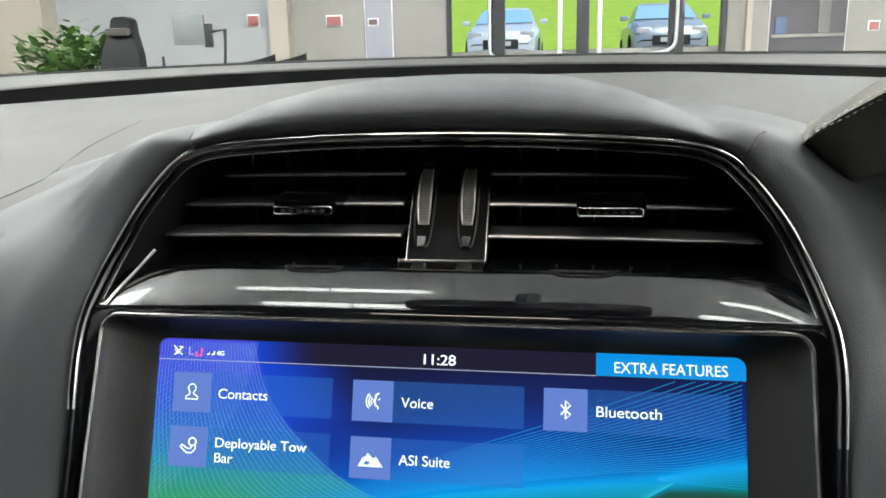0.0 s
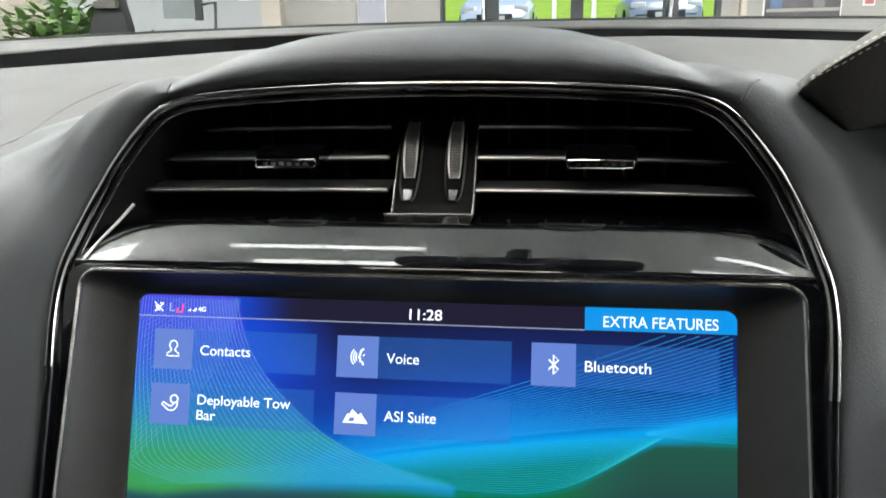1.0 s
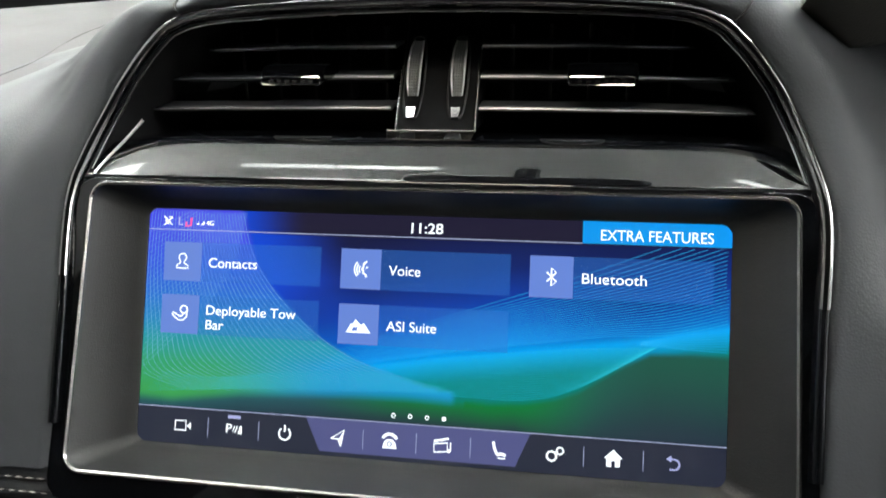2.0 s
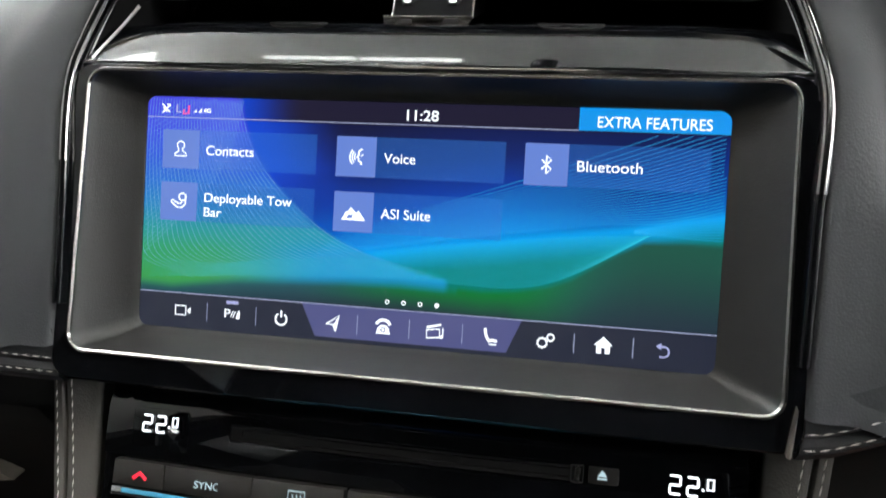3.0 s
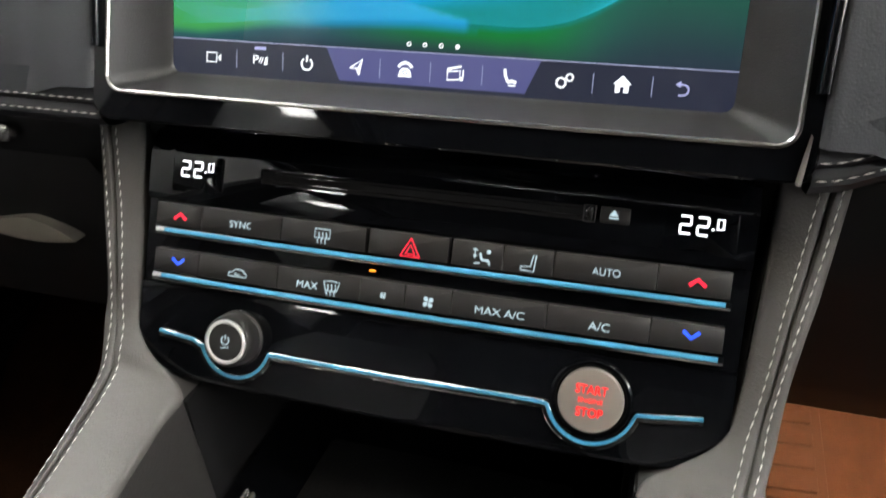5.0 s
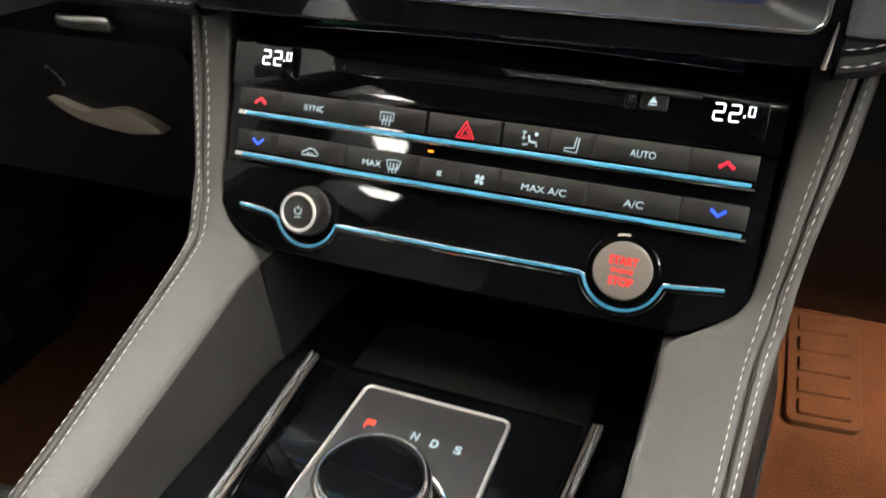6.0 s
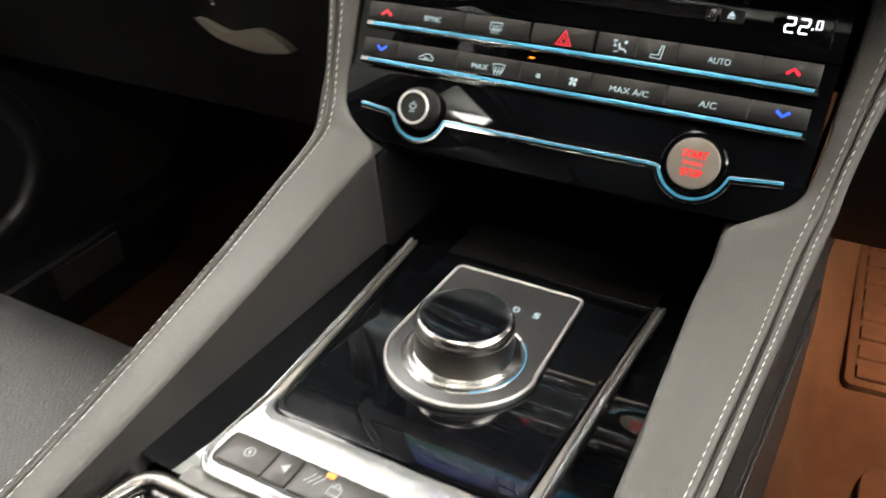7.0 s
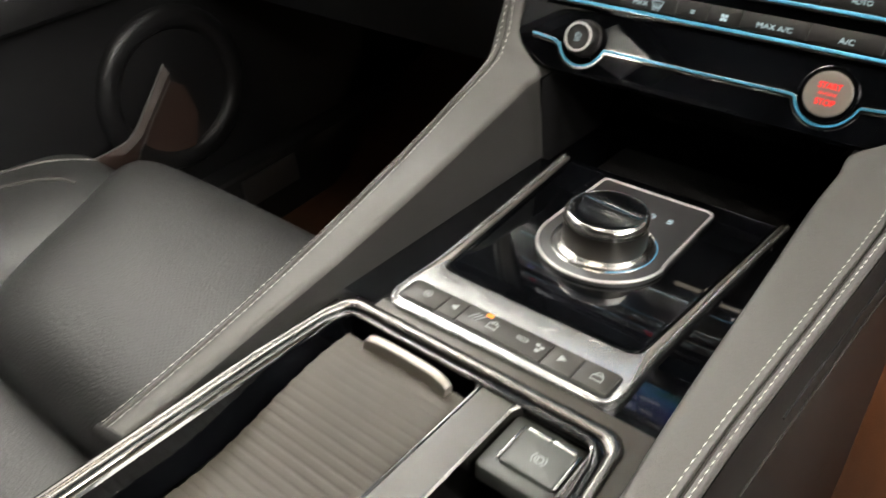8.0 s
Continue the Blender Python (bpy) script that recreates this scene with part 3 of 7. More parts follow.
bm = bmesh.new()
rings = []
for s in (0, 0.25, 0.5, 0.75, 1.0, 1.3):
    a, c = on_pillar(0, s), on_pillar(0, s, -0.0015)
    rings.append([(-0.0155, c[1] + 0.03, c[2]), (-0.0155, c[1], c[2]), (-0.0147, a[1], a[2]), (0.0179, a[1], a[2]), (0.0187, c[1], c[2]), (0.0187, c[1] + 0.03, c[2])])
loops(bm, rings, closed=False)
part("pillar", bm, material("pillar_black", (0.0035, 0.0038, 0.0045), 0.55, spec=0.08, stain=0.2, stain_size=40), fascia, "black pillar")
for x in (-0.0172, 0.0168):
    bm = bmesh.new()
    tube(bm, [on_pillar(x, s, -0.0002) for s in (0.0, 0.35, 0.7, 0.90)], lambda t: 0.00034, 6)
    part("pillar_edge", bm, SATIN, fascia, "fine bright edge")
# bright foot with two runners under it
f0 = on_pillar(0, 0)
bm = bmesh.new()
loops(bm, [[(x, f0[1] - 0.0012, f0[2] + 0.0004), (x, f0[1] - 0.0017, f0[2] - 0.0001), (x * 0.97, f0[1] - 0.0040, f0[2] - 0.0012), (x * 0.94, f0[1] - 0.0070, f0[2] - 0.0023), (x * 0.93, f0[1] - 0.0072, f0[2] - 0.0036)] for x in (-0.0185, -0.0150, 0.0, 0.0150, 0.0192)], closed=False)
part("pillar_foot", bm, SURROUND, fascia, "chrome foot of the pillar")
for cx in (-0.0088, 0.0104):
    bm = bmesh.new()
    loops(bm, [[(cx + a * w, f0[1] + y, f0[2] + z) for a in (-1, -0.8, 0.8, 1)] for w, y, z in ((0.0022, -0.0020, -0.0004), (0.0030, -0.0040, -0.0009), (0.0036, -0.0066, -0.0019), (0.0036, -0.0074, -0.0030))], closed=False)
    part("runner", bm, GAP, fascia, "dark slot in the foot")
for cx in (-0.0110, 0.0082):
    # dark well, knurled tread, two bright rims
    bm = bmesh.new()
    ring = []
    for k in range(32):
        a = 2 * math.pi * k / 32
        ring.append(on_pillar(cx + 0.0042 * math.copysign(abs(math.cos(a)) ** 0.6, math.cos(a)), 0.43 + 0.34 * math.copysign(abs(math.sin(a)) ** 0.8, math.sin(a)), 0.0003))
    tube(bm, ring, 0.00045, 6, closed=True)
    part("wheel_well", bm, BLACK, fascia)

    def tread(u):
        """Place up the face and height of the wheel at u in -1..1."""
        return 0.50 + 0.23 * u, 0.0034 * (1 - u * u) + 0.0004
    bm = bmesh.new()
    n = 22
    for i in range(n):
        (s0, h0), (s1, h1) = tread(-1 + 2 * i / n), tread(-1 + 2 * (i + 1) / n)
        for j in range(4):
            off = 0.5 if i % 2 else 0.0
            xa = cx - 0.0021 + 0.00105 * j
            xb = xa + 0.00105
            base = [bm.verts.new(on_pillar(x, s, h)) for x, s, h in ((xa, s0, h0), (xb, s0, h0), (xb, s1, h1), (xa, s1, h1))]
            tip = bm.verts.new(on_pillar(xa + 0.00052 + 0.0004 * (off - 0.25), (s0 + s1) / 2, (h0 + h1) / 2 + 0.00070))
            for k in range(4):
                bm.faces.new((base[k], base[(k + 1) % 4], tip))
    wheel = part("thumbwheel", bm, WHEEL, fascia, "knurled metal thumbwheel", smooth=False)
    for sx in (-1, 1):
        bm = bmesh.new()
        pts = []
        for i in range(25):
            u = -1 + 2 * i / 24
            s, h = tread(u)
            pts.append(on_pillar(cx + sx * (0.0027 - 0.0007 * u ** 4), s, h * 1.05 + 0.0001))
        tube(bm, pts, lambda t: 0.0005 * (1 - abs(2 * t - 1) ** 3 * 0.5), 8)
        part("wheel_rim", bm, RINGM, wheel)
    bm = bmesh.new()
    loops(bm, [[on_pillar(cx + a * w, s, h) for a in (-1, -0.75, 0.75, 1)] for s, w, h in ((0.185, 0.0020, 0.0004), (0.17, 0.0020, 0.0016), (0.09, 0.0015, 0.0018), (0.085, 0.0014, 0.0004))], closed=False)
    part("wheel_tip", bm, CHROME, fascia, "small chrome tip")
# low dark half-moons at the back of the shelf, standing in for the tabs' reflections
for cx in (-0.0540, 0.0590):
    bm = bmesh.new()
    rings = []
    for i in range(17):
        t = -1 + i / 8
        x = cx + 0.0130 * t
        d = 0.0026 * math.sqrt(max(0, 1 - t ** 4))
        rings.append([(x, 0.2950, 1.1088), (x, 0.2925 - d, 1.1088 - 0.5 * d), (x, 0.2923 - d, 1.1080 - 0.9 * d)])
    loops(bm, rings, closed=False)
    part("tab_reflection", bm, GAP, fascia)

# ---- display ----
BEZ = frame_of((0, 0.2480, 1.037), 24.2)
SCR = frame_of((0, 0.2600, 1.0245), 20.3)
display = thing("infotainment_display", SCR, "lit touchscreen in a matt grey bezel with a thin chrome frame", "screen")
to_scr = SCR.inverted() @ BEZ


def in_scr(bm):
    bmesh.ops.transform(bm, matrix=to_scr, verts=bm.verts)
    return bm


o1, o2 = rrect(-142.3, -60.3, 142.6, 60.8, 8.0, 8), rrect(-140.5, -58.6, 140.8, 59.2, 6.6, 8)
part("chrome_frame", in_scr(band(o1, o2, -4, 1.1, 0.7)), FRAMEM, display, "thin chrome frame")
o0 = rrect(-149.5, -72, 149.5, 62.5, 9, 8)
part("surround", in_scr(band(o0, rrect(-141, -59.4, 141, 60, 7, 8), -9, -0.6, 0.8)), GLOSS, display, "gloss black surround")
inner = rrect(-121.0, -42.0, 121.0, 58.0, 4.5, 8)
bm = bmesh.new()
top = [to_scr @ Vector((x * 0.001, y * 0.001, -0.001)) for x, y in o2]
low = [Vector((x * 0.001, y * 0.001, 0.0007)) for x, y in inner]
rings = []
for t, lift in ((0, 0), (0.05, -0.0005), (0.16, -0.0012), (0.45, -0.0018), (0.8, -0.0012), (0.97, 0), (1.0, -0.0002)):
    rings.append([tuple(a.lerp(b, t) + Vector((0, 0, lift))) for a, b in zip(top, low)])
loops(bm, rings)
part("bezel", bm, BEZEL, display, "matt dark grey bezel")


# picture on the panel: deep blue sky of light sweeping into green
def ramp(stops, t):
    """A colour between stops of (place, colour)."""
    if t <= stops[0][0]:
        return stops[0][1]
    for (a, ca), (b, cb) in zip(stops, stops[1:]):
        if t <= b:
            k = (t - a) / (b - a)
            return tuple(p + (q - p) * k for p, q in zip(ca, cb))
    return stops[-1][1]


def blend(a, b, t):
    t = max(0.0, min(1.0, t))
    t = t * t * (3 - 2 * t)
    return tuple(p + (q - p) * t for p, q in zip(a, b))


# places in millimetres on the panel: x from -121 to 121, y from -42 to 58
SWEEP = [(-13.2, 15), (-11.1, 3.1), (-6.8, -13.3), (-1.6, -27.5), (5.5, -42), (16.5, -54.4), (26, -64.1), (36.8, -71.3), (47.9, -75.8), (58.3, -78.4)]
CREST = [(-121, -20.0), (-106, -20.6), (-91, -18.5), (-75, -16.5), (-55, -15.5), (-29, -14.0), (-4, -13.4), (19, -14.2), (30, -14.9), (44, -13.8), (56, -11.4), (65, -7.9), (73, -2.7), (83, 3.7), (92, 8.6), (107, 9.2), (121, 9.0)]
STREAK = [(-121, -17), (-62, -12), (-20, -5), (7.6, 0.1), (31.5, 3.4), (59, 7.4), (77, 9.8), (92, 12.2), (107, 15.6), (121, 18)]
PALE_SIDE = [(-21, (0.045, 0.30, 0.075)), (-7, (0.036, 0.30, 0.14)), (2, (0.026, 0.27, 0.29)), (11, (0.020, 0.20, 0.44)), (22, (0.022, 0.13, 0.54)), (34, (0.030, 0.080, 0.60)), (46, (0.050, 0.065, 0.64)), (58, (0.060, 0.060, 0.64))]
DEEP_SIDE = [(0, (0.005, 0.31, 0.76)), (4, (0.003, 0.17, 0.60)), (12, (0.004, 0.080, 0.44)), (22, (0.005, 0.036, 0.29)), (34, (0.006, 0.016, 0.12)), (52, (0.008, 0.010, 0.045))]
FAR_SIDE = [(0, (0.005, 0.30, 0.72)), (3, (0.003, 0.12, 0.46)), (11, (0.004, 0.042, 0.26)), (22, (0.005, 0.020, 0.16)), (32, (0.006, 0.013, 0.085)), (45, (0.007, 0.010, 0.05))]


def screen_colour(u, v):
    """u, v in 0..1 from the lower left corner of the panel."""
    x, y = -121 + 242 * u, -42 + 100 * v
    if y < -27:
        return (0.010, 0.012, 0.028)
    edge, crest, streak = table(SWEEP, y), table(CREST, x), table(STREAK, x)
    # sky of the deep side, brightest along the streak
    c = blend(ramp(DEEP_SIDE, y - streak), ramp(FAR_SIDE, y - streak), (x - 30) / 60)
    near = max(0.0, 1 - (x - edge) / 46) * max(0.0, min(1.0, (y - 8) / 22))
    c = blend(c, (0.008, 0.055, 0.56), near)
    if y < streak:
        teal = blend((0.006, 0.30, 0.66), (0.003, 0.17, 0.15), (streak - y) / 11)
        c = blend(c, teal, (streak - y) / 2.5)
    # pale side, left of the sweep, turning to blue along the foot
    pale = ramp(PALE_SIDE, y)
    pale = blend(pale, (0.012, 0.25, 0.52), (x + 92) / 62 * max(0.0, min(1.0, (10 - y) / 16)))
    c = blend(pale, c, (x - edge + 1.0) / 3.0)
    # band of dark over the status row
    if y > 49:
        c = blend(c, (0.014, 0.012, 0.030), (x + 84) / 36)
    # below the crest: a green glow that dies away into dark grey
    if y < crest:
        d = crest - y
        glow_at = max(0.0, 1 - abs(x - 22) / 75)
        low = blend((0.020, 0.085, 0.10), (0.006, 0.16, 0.030), glow_at * 1.25)
        low = blend(low, (0.014, 0.080, 0.055), (x - 45) / 50)
        low = blend(low, (0.018, 0.028, 0.046), (d - 1) / (14 + 26 * max(0.0, min(1.0, (x - 40) / 50))))
        c = blend(c, low, d / (3.2 if x > 20 else 5.5))
    return c


PICTURE = bpy.data.materials.new("screen_picture")
PICTURE.use_nodes = True
nt = PICTURE.node_tree
b = nt.nodes["Principled BSDF"]
b.inputs["Base Color"].default_value = (0.004, 0.004, 0.005, 1)
b.inputs["Roughness"].default_value = 0.12
b.inputs["Specular IOR Level"].default_value = 0.15
attr = nt.nodes.new("ShaderNodeVertexColor")
attr.layer_name = "picture"
nt.links.new(attr.outputs["Color"], b.inputs["Emission Color"])
b.inputs["Emission Strength"].default_value = 1.0
NU, NV = 200, 90
me = bpy.data.meshes.new("panel")
verts, faces, cols = [], [], []
for j in range(NV + 1):
    for i in range(NU + 1):
        u, v = i / NU, j / NV
        verts.append(((-121 + 242 * u) * 0.001, (-42 + 100 * v) * 0.001, 0))
        cols.extend((*screen_colour(u, v), 1))
for j in range(NV):
    for i in range(NU):
        a = j * (NU + 1) + i
        faces.append((a, a + 1, a + NU + 2, a + NU + 1))
me.from_pydata(verts, [], faces)
layer = me.color_attributes.new("picture", "FLOAT_COLOR", "POINT")
layer.data.foreach_set("color", cols)
me.materials.append(PICTURE)
panel = new("panel", me)
panel.parent = display
panel["label"] = "glossy lit panel with a blue and green picture"

# fine light lines that sweep over the picture
def thin_light(name, color, cover):
    """Light that lets the picture behind it through."""
    m = glow(name, color, 1.0)
    m.node_tree.nodes["Principled BSDF"].inputs["Alpha"].default_value = cover
    return m


LINES = thin_light("light_line", (0.030, 0.46, 0.95), 0.55)
LINES2 = thin_light("pale_line", (0.24, 0.55, 0.92), 0.45)
LINES3 = thin_light("teal_line", (0.03, 0.52, 0.72), 0.55)


def sweep_lines(count, fa, fb, mat, w, label, lean=1.0, thin0=1.0, thin1=1.0):
    """Lines between the curves fa and fb; lean crowds them towards fa, thin0 and thin1 taper their ends."""
    bm = bmesh.new()
    for k in range(count):
        t = (k / (count - 1)) ** lean
        pts = []
        for i in range(61):
            s = i / 60
            p = fa(s).lerp(fb(s), t)
            if -120.6 < p.x < 120.6 and -26 < p.y < (57.5 if p.x < -72 else 48.7):
                pts.append(Vector((p.x, p.y, w * min(thin0 + 2.5 * s, 1.0, thin1 + 2.5 * (1 - s)))))
        if len(pts) > 2:
            m, n = 0.001, len(pts)
            vs = []
            for i in range(n):
                d = (pts[min(i + 1, n - 1)] - pts[max(i - 1, 0)]).to_2d().normalized()
                q = Vector((-d.y, d.x, 0)) * pts[i].z / 2
                vs.append([bm.verts.new(((c.x) * m, (c.y) * m, 0.00012)) for c in (pts[i] + q, pts[i] - q)])
            for (a, b), (c, d) in zip(vs, vs[1:]):
                bm.faces.new((a, b, d, c))
    part("light_line", bm, mat, panel, label, smooth=False)["kind"] = "stuff"


def course(*pts):
    """A smooth curve through points on the panel, by its share s of the way."""
    fine = smooth_path([(x, y, 0) for x, y in pts], 12)

    def f(s):
        k = s * (len(fine) - 1)
        i = min(int(k), len(fine) - 2)
        return fine[i].lerp(fine[i + 1], k - i)
    return f


sweep_lines(34, course((-78.4, 58.3), (-71.3, 36.8), (-54.4, 16.5), (-27.5, -1.6), (14, -13)), course((-122, 60), (-124, 30), (-123, 4), (-121, -12), (-96, -19.5)), LINES2, 0.24, "fine pale lines", thin1=0.2)
sweep_lines(26, course((-124, 46), (-112, 52), (-100, 58), (-92, 62)), course((-122, -12), (-104, 6), (-84, 30), (-76, 58)), LINES2, 0.15, "fine crossing lines")
sweep_lines(12, course((-118, -20.4), (-92, -18.5), (-55, -15.5), (-4, -13.4), (14, -13.2)), course((-112, -12), (-86, -13), (-55, -9), (-20, -7), (12, -11)), LINES3, 0.16, "fine teal lines", thin0=0.2, thin1=0.2)
sweep_lines(26, course((-30, 4), (7, 16), (56.4, 33.2), (92.4, 47.1), (124, 60)), course((-44, -8), (7.5, 2.2), (72.4, 12.4), (100, 14.8), (122, 20.5)), LINES, 0.25, "fine blue lines", 0.8, thin0=0.15)
sweep_lines(22, course((-30, -6), (7.6, 0.1), (59.2, 6.6), (84, 8.6), (94, 9.6)), course((-24, -13.4), (19.4, -14.2), (44.3, -13.8), (64.7, -7.9), (93.5, 9.2)), LINES3, 0.23, "fine teal lines", thin0=0.1, thin1=0.3)
sweep_lines(9, course((88, 11.4), (107.4, 15.4), (121, 18)), course((88, 10.2), (107.8, 9.4), (121, 9.0)), LINES, 0.2, "fine blue lines")

# tiles, bars and words
TILE = bpy.data.materials.new("tile_tint")
TILE.use_nodes = True
b = TILE.node_tree.nodes["Principled BSDF"]
b.inputs["Base Color"].default_value = (0.02, 0.03, 0.08, 1)
b.inputs["Roughness"].default_value = 0.1
b.inputs["Emission Color"].default_value = (0.020, 0.13, 0.50, 1)
b.inputs["Emission Strength"].default_value = 1.0
b.inputs["Alpha"].default_value = 0.36
SQUARE = glow("icon_square", (0.115, 0.20, 0.58), 1.0)
TABBLUE = glow("tab_blue", (0.004, 0.26, 0.72), 1.0)
NAVGREY = glow("nav_bar", (0.072, 0.078, 0.21), 1.0)
NAVDARK = glow("nav_bar_dark", (0.014, 0.018, 0.036), 1.0)
RULE = glow("rule_line", (0.45, 0.50, 0.75), 0.8)


def flat(name, pts, h, mat, parent, label=""):
    bm = bmesh.new()
    vs = [bm.verts.new((x * 0.001, y * 0.001, h * 0.001)) for x, y in pts]
    bm.faces.new(vs)
    return part(name, bm, mat, parent, label, smooth=False)


def rect(x0, y0, x1, y1):
    return [(x0, y0), (x1, y0), (x1, y1), (x0, y1)]


flat("title_tab", rect(64.5, 49.1, 121, 58), 0.16, TABBLUE, panel, "blue title tab")
flat("rule", rect(-121, 48.95, 64.5, 49.3), 0.20, RULE, panel)
flat("rule", rect(-121, -26.95, 121, -26.6), 0.20, RULE, panel)
flat("nav_bar", rect(-121, -42, 121, -27), 0.13, NAVDARK, panel, "dark row of shortcuts")
flat("shortcut_strip", [(-39.4, -40.4), (41.2, -40.4), (46.9, -27.0), (-45.8, -27.0)], 0.17, NAVGREY, panel, "violet grey shortcut group")
for x in (-88.8, -66.2, -21.1, 1.1, 23.2, 67.8, 90.4):
    flat("divider", rect(x - 0.15, -38.2, x + 0.15, -30.4), 0.24, RULE, panel)
for i in range(4):
    x = -8.8 + 6.95 * i
    bm = bmesh.new()
    if i < 3:
        stroke(bm, circle(x, -23.7, 0.75, 16), 0.4, 0.2, closed=True)
    else:
        blob(bm, circle(x, -23.7, 0.95, 16), 0.2)
    part("page_dot", bm, SCREENINK, panel, smooth=False)


def words(s, x0, x1, y, cap, h, mat, parent, bold=0.0, label=""):
    return part("lettering", fit_text(s, x0, x1, y, cap, h, bold), mat, parent, label or ('lettering "%s"' % s), smooth=False)


words("11:28", -4.7, 8.5, 50.9, 4.3, 0.25, SCREENINK, panel, 0.00005)
words("EXTRA FEATURES", 71.6, 114.2, 50.5, 4.4, 0.25, SCREENINK, panel)
TILES = [(-113, 27.2, ["Contacts"], -92.5, -70.7), (-33.9, 27.0, ["Voice"], -13.4, -0.2), (44.2, 27.0, ["Bluetooth"], 64.8, 89.6),
         (-113, 4.6, ["Deployable Tow", "Bar"], -92.4, -52.5), (-33.9, 4.2, ["ASI Suite"], -13.5, 7.3)]
tiles = []
for x, y, lines, a, bb in TILES:
    flat("tile_tint", rect(x, y, x + 70.4, y + 16.6), 0.18, TILE, panel)
    t = flat("tile", rect(x, y, x + 17.1, y + 16.6), 0.21, SQUARE, panel, "violet square with a white symbol")
    tiles.append(t)
    if len(lines) == 1:
        words(lines[0], a, bb, y + 6.2, 4.2, 0.26, SCREENINK, t)
    else:
        words(lines[0], a, bb, y + 8.6, 4.1, 0.26, SCREENINK, t)
        words(lines[1], a, a + 8.0, y + 2.4, 4.1, 0.26, SCREENINK, t)


def arc(cx, cy, r, a0, a1, n=14):
    return [(cx + r * math.cos(radians(a0 + (a1 - a0) * i / n)), cy + r * math.sin(radians(a0 + (a1 - a0) * i / n))) for i in range(n + 1)]


def symbol(shapes, h, mat, parent, name="symbol", label=""):
    bm = bmesh.new()
    for kind, pts, *w in shapes:
        if kind == "line":
            stroke(bm, pts, w[0], h)
        elif kind == "ring":
            stroke(bm, pts, w[0], h, closed=True)
        else:
            blob(bm, pts, h)
    return part(name, bm, mat, parent, label, smooth=False)


def at(cx, cy, pts):
    return [(cx + x, cy + y) for x, y in pts]


# tile symbols
cx, cy = -104.5, 35.6
symbol([("line", at(cx, cy, arc(0, 1.6, 1.7, -50, 230) + [(-0.9, -0.6)]), 0.5), ("line", at(cx, cy, [(1.0, 0.4), (0.7, -0.7), (2.6, -2.0), (2.8, -3.0), (-2.8, -3.0), (-2.6, -2.0), (-0.8, -0.8)]), 0.5)], 0.26, SCREENINK, tiles[0])
cx, cy = -25.4, 35.2
symbol([("line", at(cx, cy, [(2.7, 3.3), (1.3, 2.4), (1.2, 1.0), (0.5, -0.2), (1.2, -0.5), (1.2, -1.7), (2.2, -2.0), (2.4, -3.2)]), 0.75), ("line", at(cx, cy, arc(1.6, 0, 2.2, 140, 220)), 0.5), ("line", at(cx, cy, arc(1.6, 0, 3.2, 138, 222)), 0.5), ("line", at(cx, cy, arc(1.6, 0, 4.2, 136, 224)), 0.5), ("line", at(cx, cy, [(2.2, 0.4), (3.2, 1.2)]), 0.4)], 0.26, SCREENINK, tiles[1])
cx, cy = 52.8, 35.3
symbol([("line", at(cx, cy, [(-1.9, -1.9), (1.9, 1.8), (0, 3.6), (0, -3.6), (1.9, -1.8), (-1.9, 1.9)]), 0.6)], 0.26, SCREENINK, tiles[2])
cx, cy = -104.4, 12.9
symbol([("ring", at(cx, cy, circle(1.7, 2.0, 1.6, 20)), 0.6), ("line", at(cx, cy, [(3.2, 1.2), (3.1, -1.0), (1.6, -2.6), (-0.6, -2.6), (-2.2, -1.4), (-3.6, -0.2), (-3.0, 0.7), (-1.6, -0.1), (-0.2, -0.9), (1.0, -0.8), (1.6, 0.3)]), 0.55)], 0.26, SCREENINK, tiles[3])
cx, cy = -25.2, 11.4
symbol([("blob", at(cx, cy, [(-5.2, -2.4), (5.2, -2.4), (2.2, 1.7), (1.3, 0.8), (0.3, 1.5), (-1.3, 3.0), (-2.5, 1.0), (-3.2, 1.4)]))], 0.26, SCREENINK, tiles[4])
symbol([("blob", at(cx, cy, [(-2.9, -1.6), (-0.6, -1.6), (-0.2, 0.4), (-1.2, -0.4), (-1.9, 0.2)]))], 0.40, SQUARE, tiles[4])
# status symbols
symbol([("line", at(-112, 52.9, [(-2.2, 2.0), (1.8, -1.8)]), 0.5), ("line", at(-112, 52.9, [(-1.8, -1.9), (1.9, 1.6), (0.2, 1.6)]), 0.6), ("line", at(-112, 52.9, [(-1.6, 0.4), (0.2, -1.6)]), 0.5)], 0.26, SCREENINK, panel)
symbol([("line", at(-106, 52.6, [(-1.0, 2.0), (-1.0, -1.2), (0.9, -1.2)]), 0.7)], 0.26, MUTEDINK, panel)
symbol([("line", at(-102.6, 52.4, [(1.2, 2.0), (1.0, -1.4), (-1.4, -1.6), (-1.0, 0.2)]), 1.0)], 0.26, glow("status_pink", (0.85, 0.10, 0.35), 1.0), panel)
symbol([("blob", at(-97.6, 51.4, [(-1.6, 0), (-0.2, 0), (-0.2, 1.2)])), ("blob", at(-95.4, 51.4, [(-1.6, 0), (0.0, 0), (0.0, 1.8)]))], 0.26, SCREENINK, panel)
words("4G", -94.6, -91.2, 51.4, 1.9, 0.26, SCREENINK, panel, 0.00005)
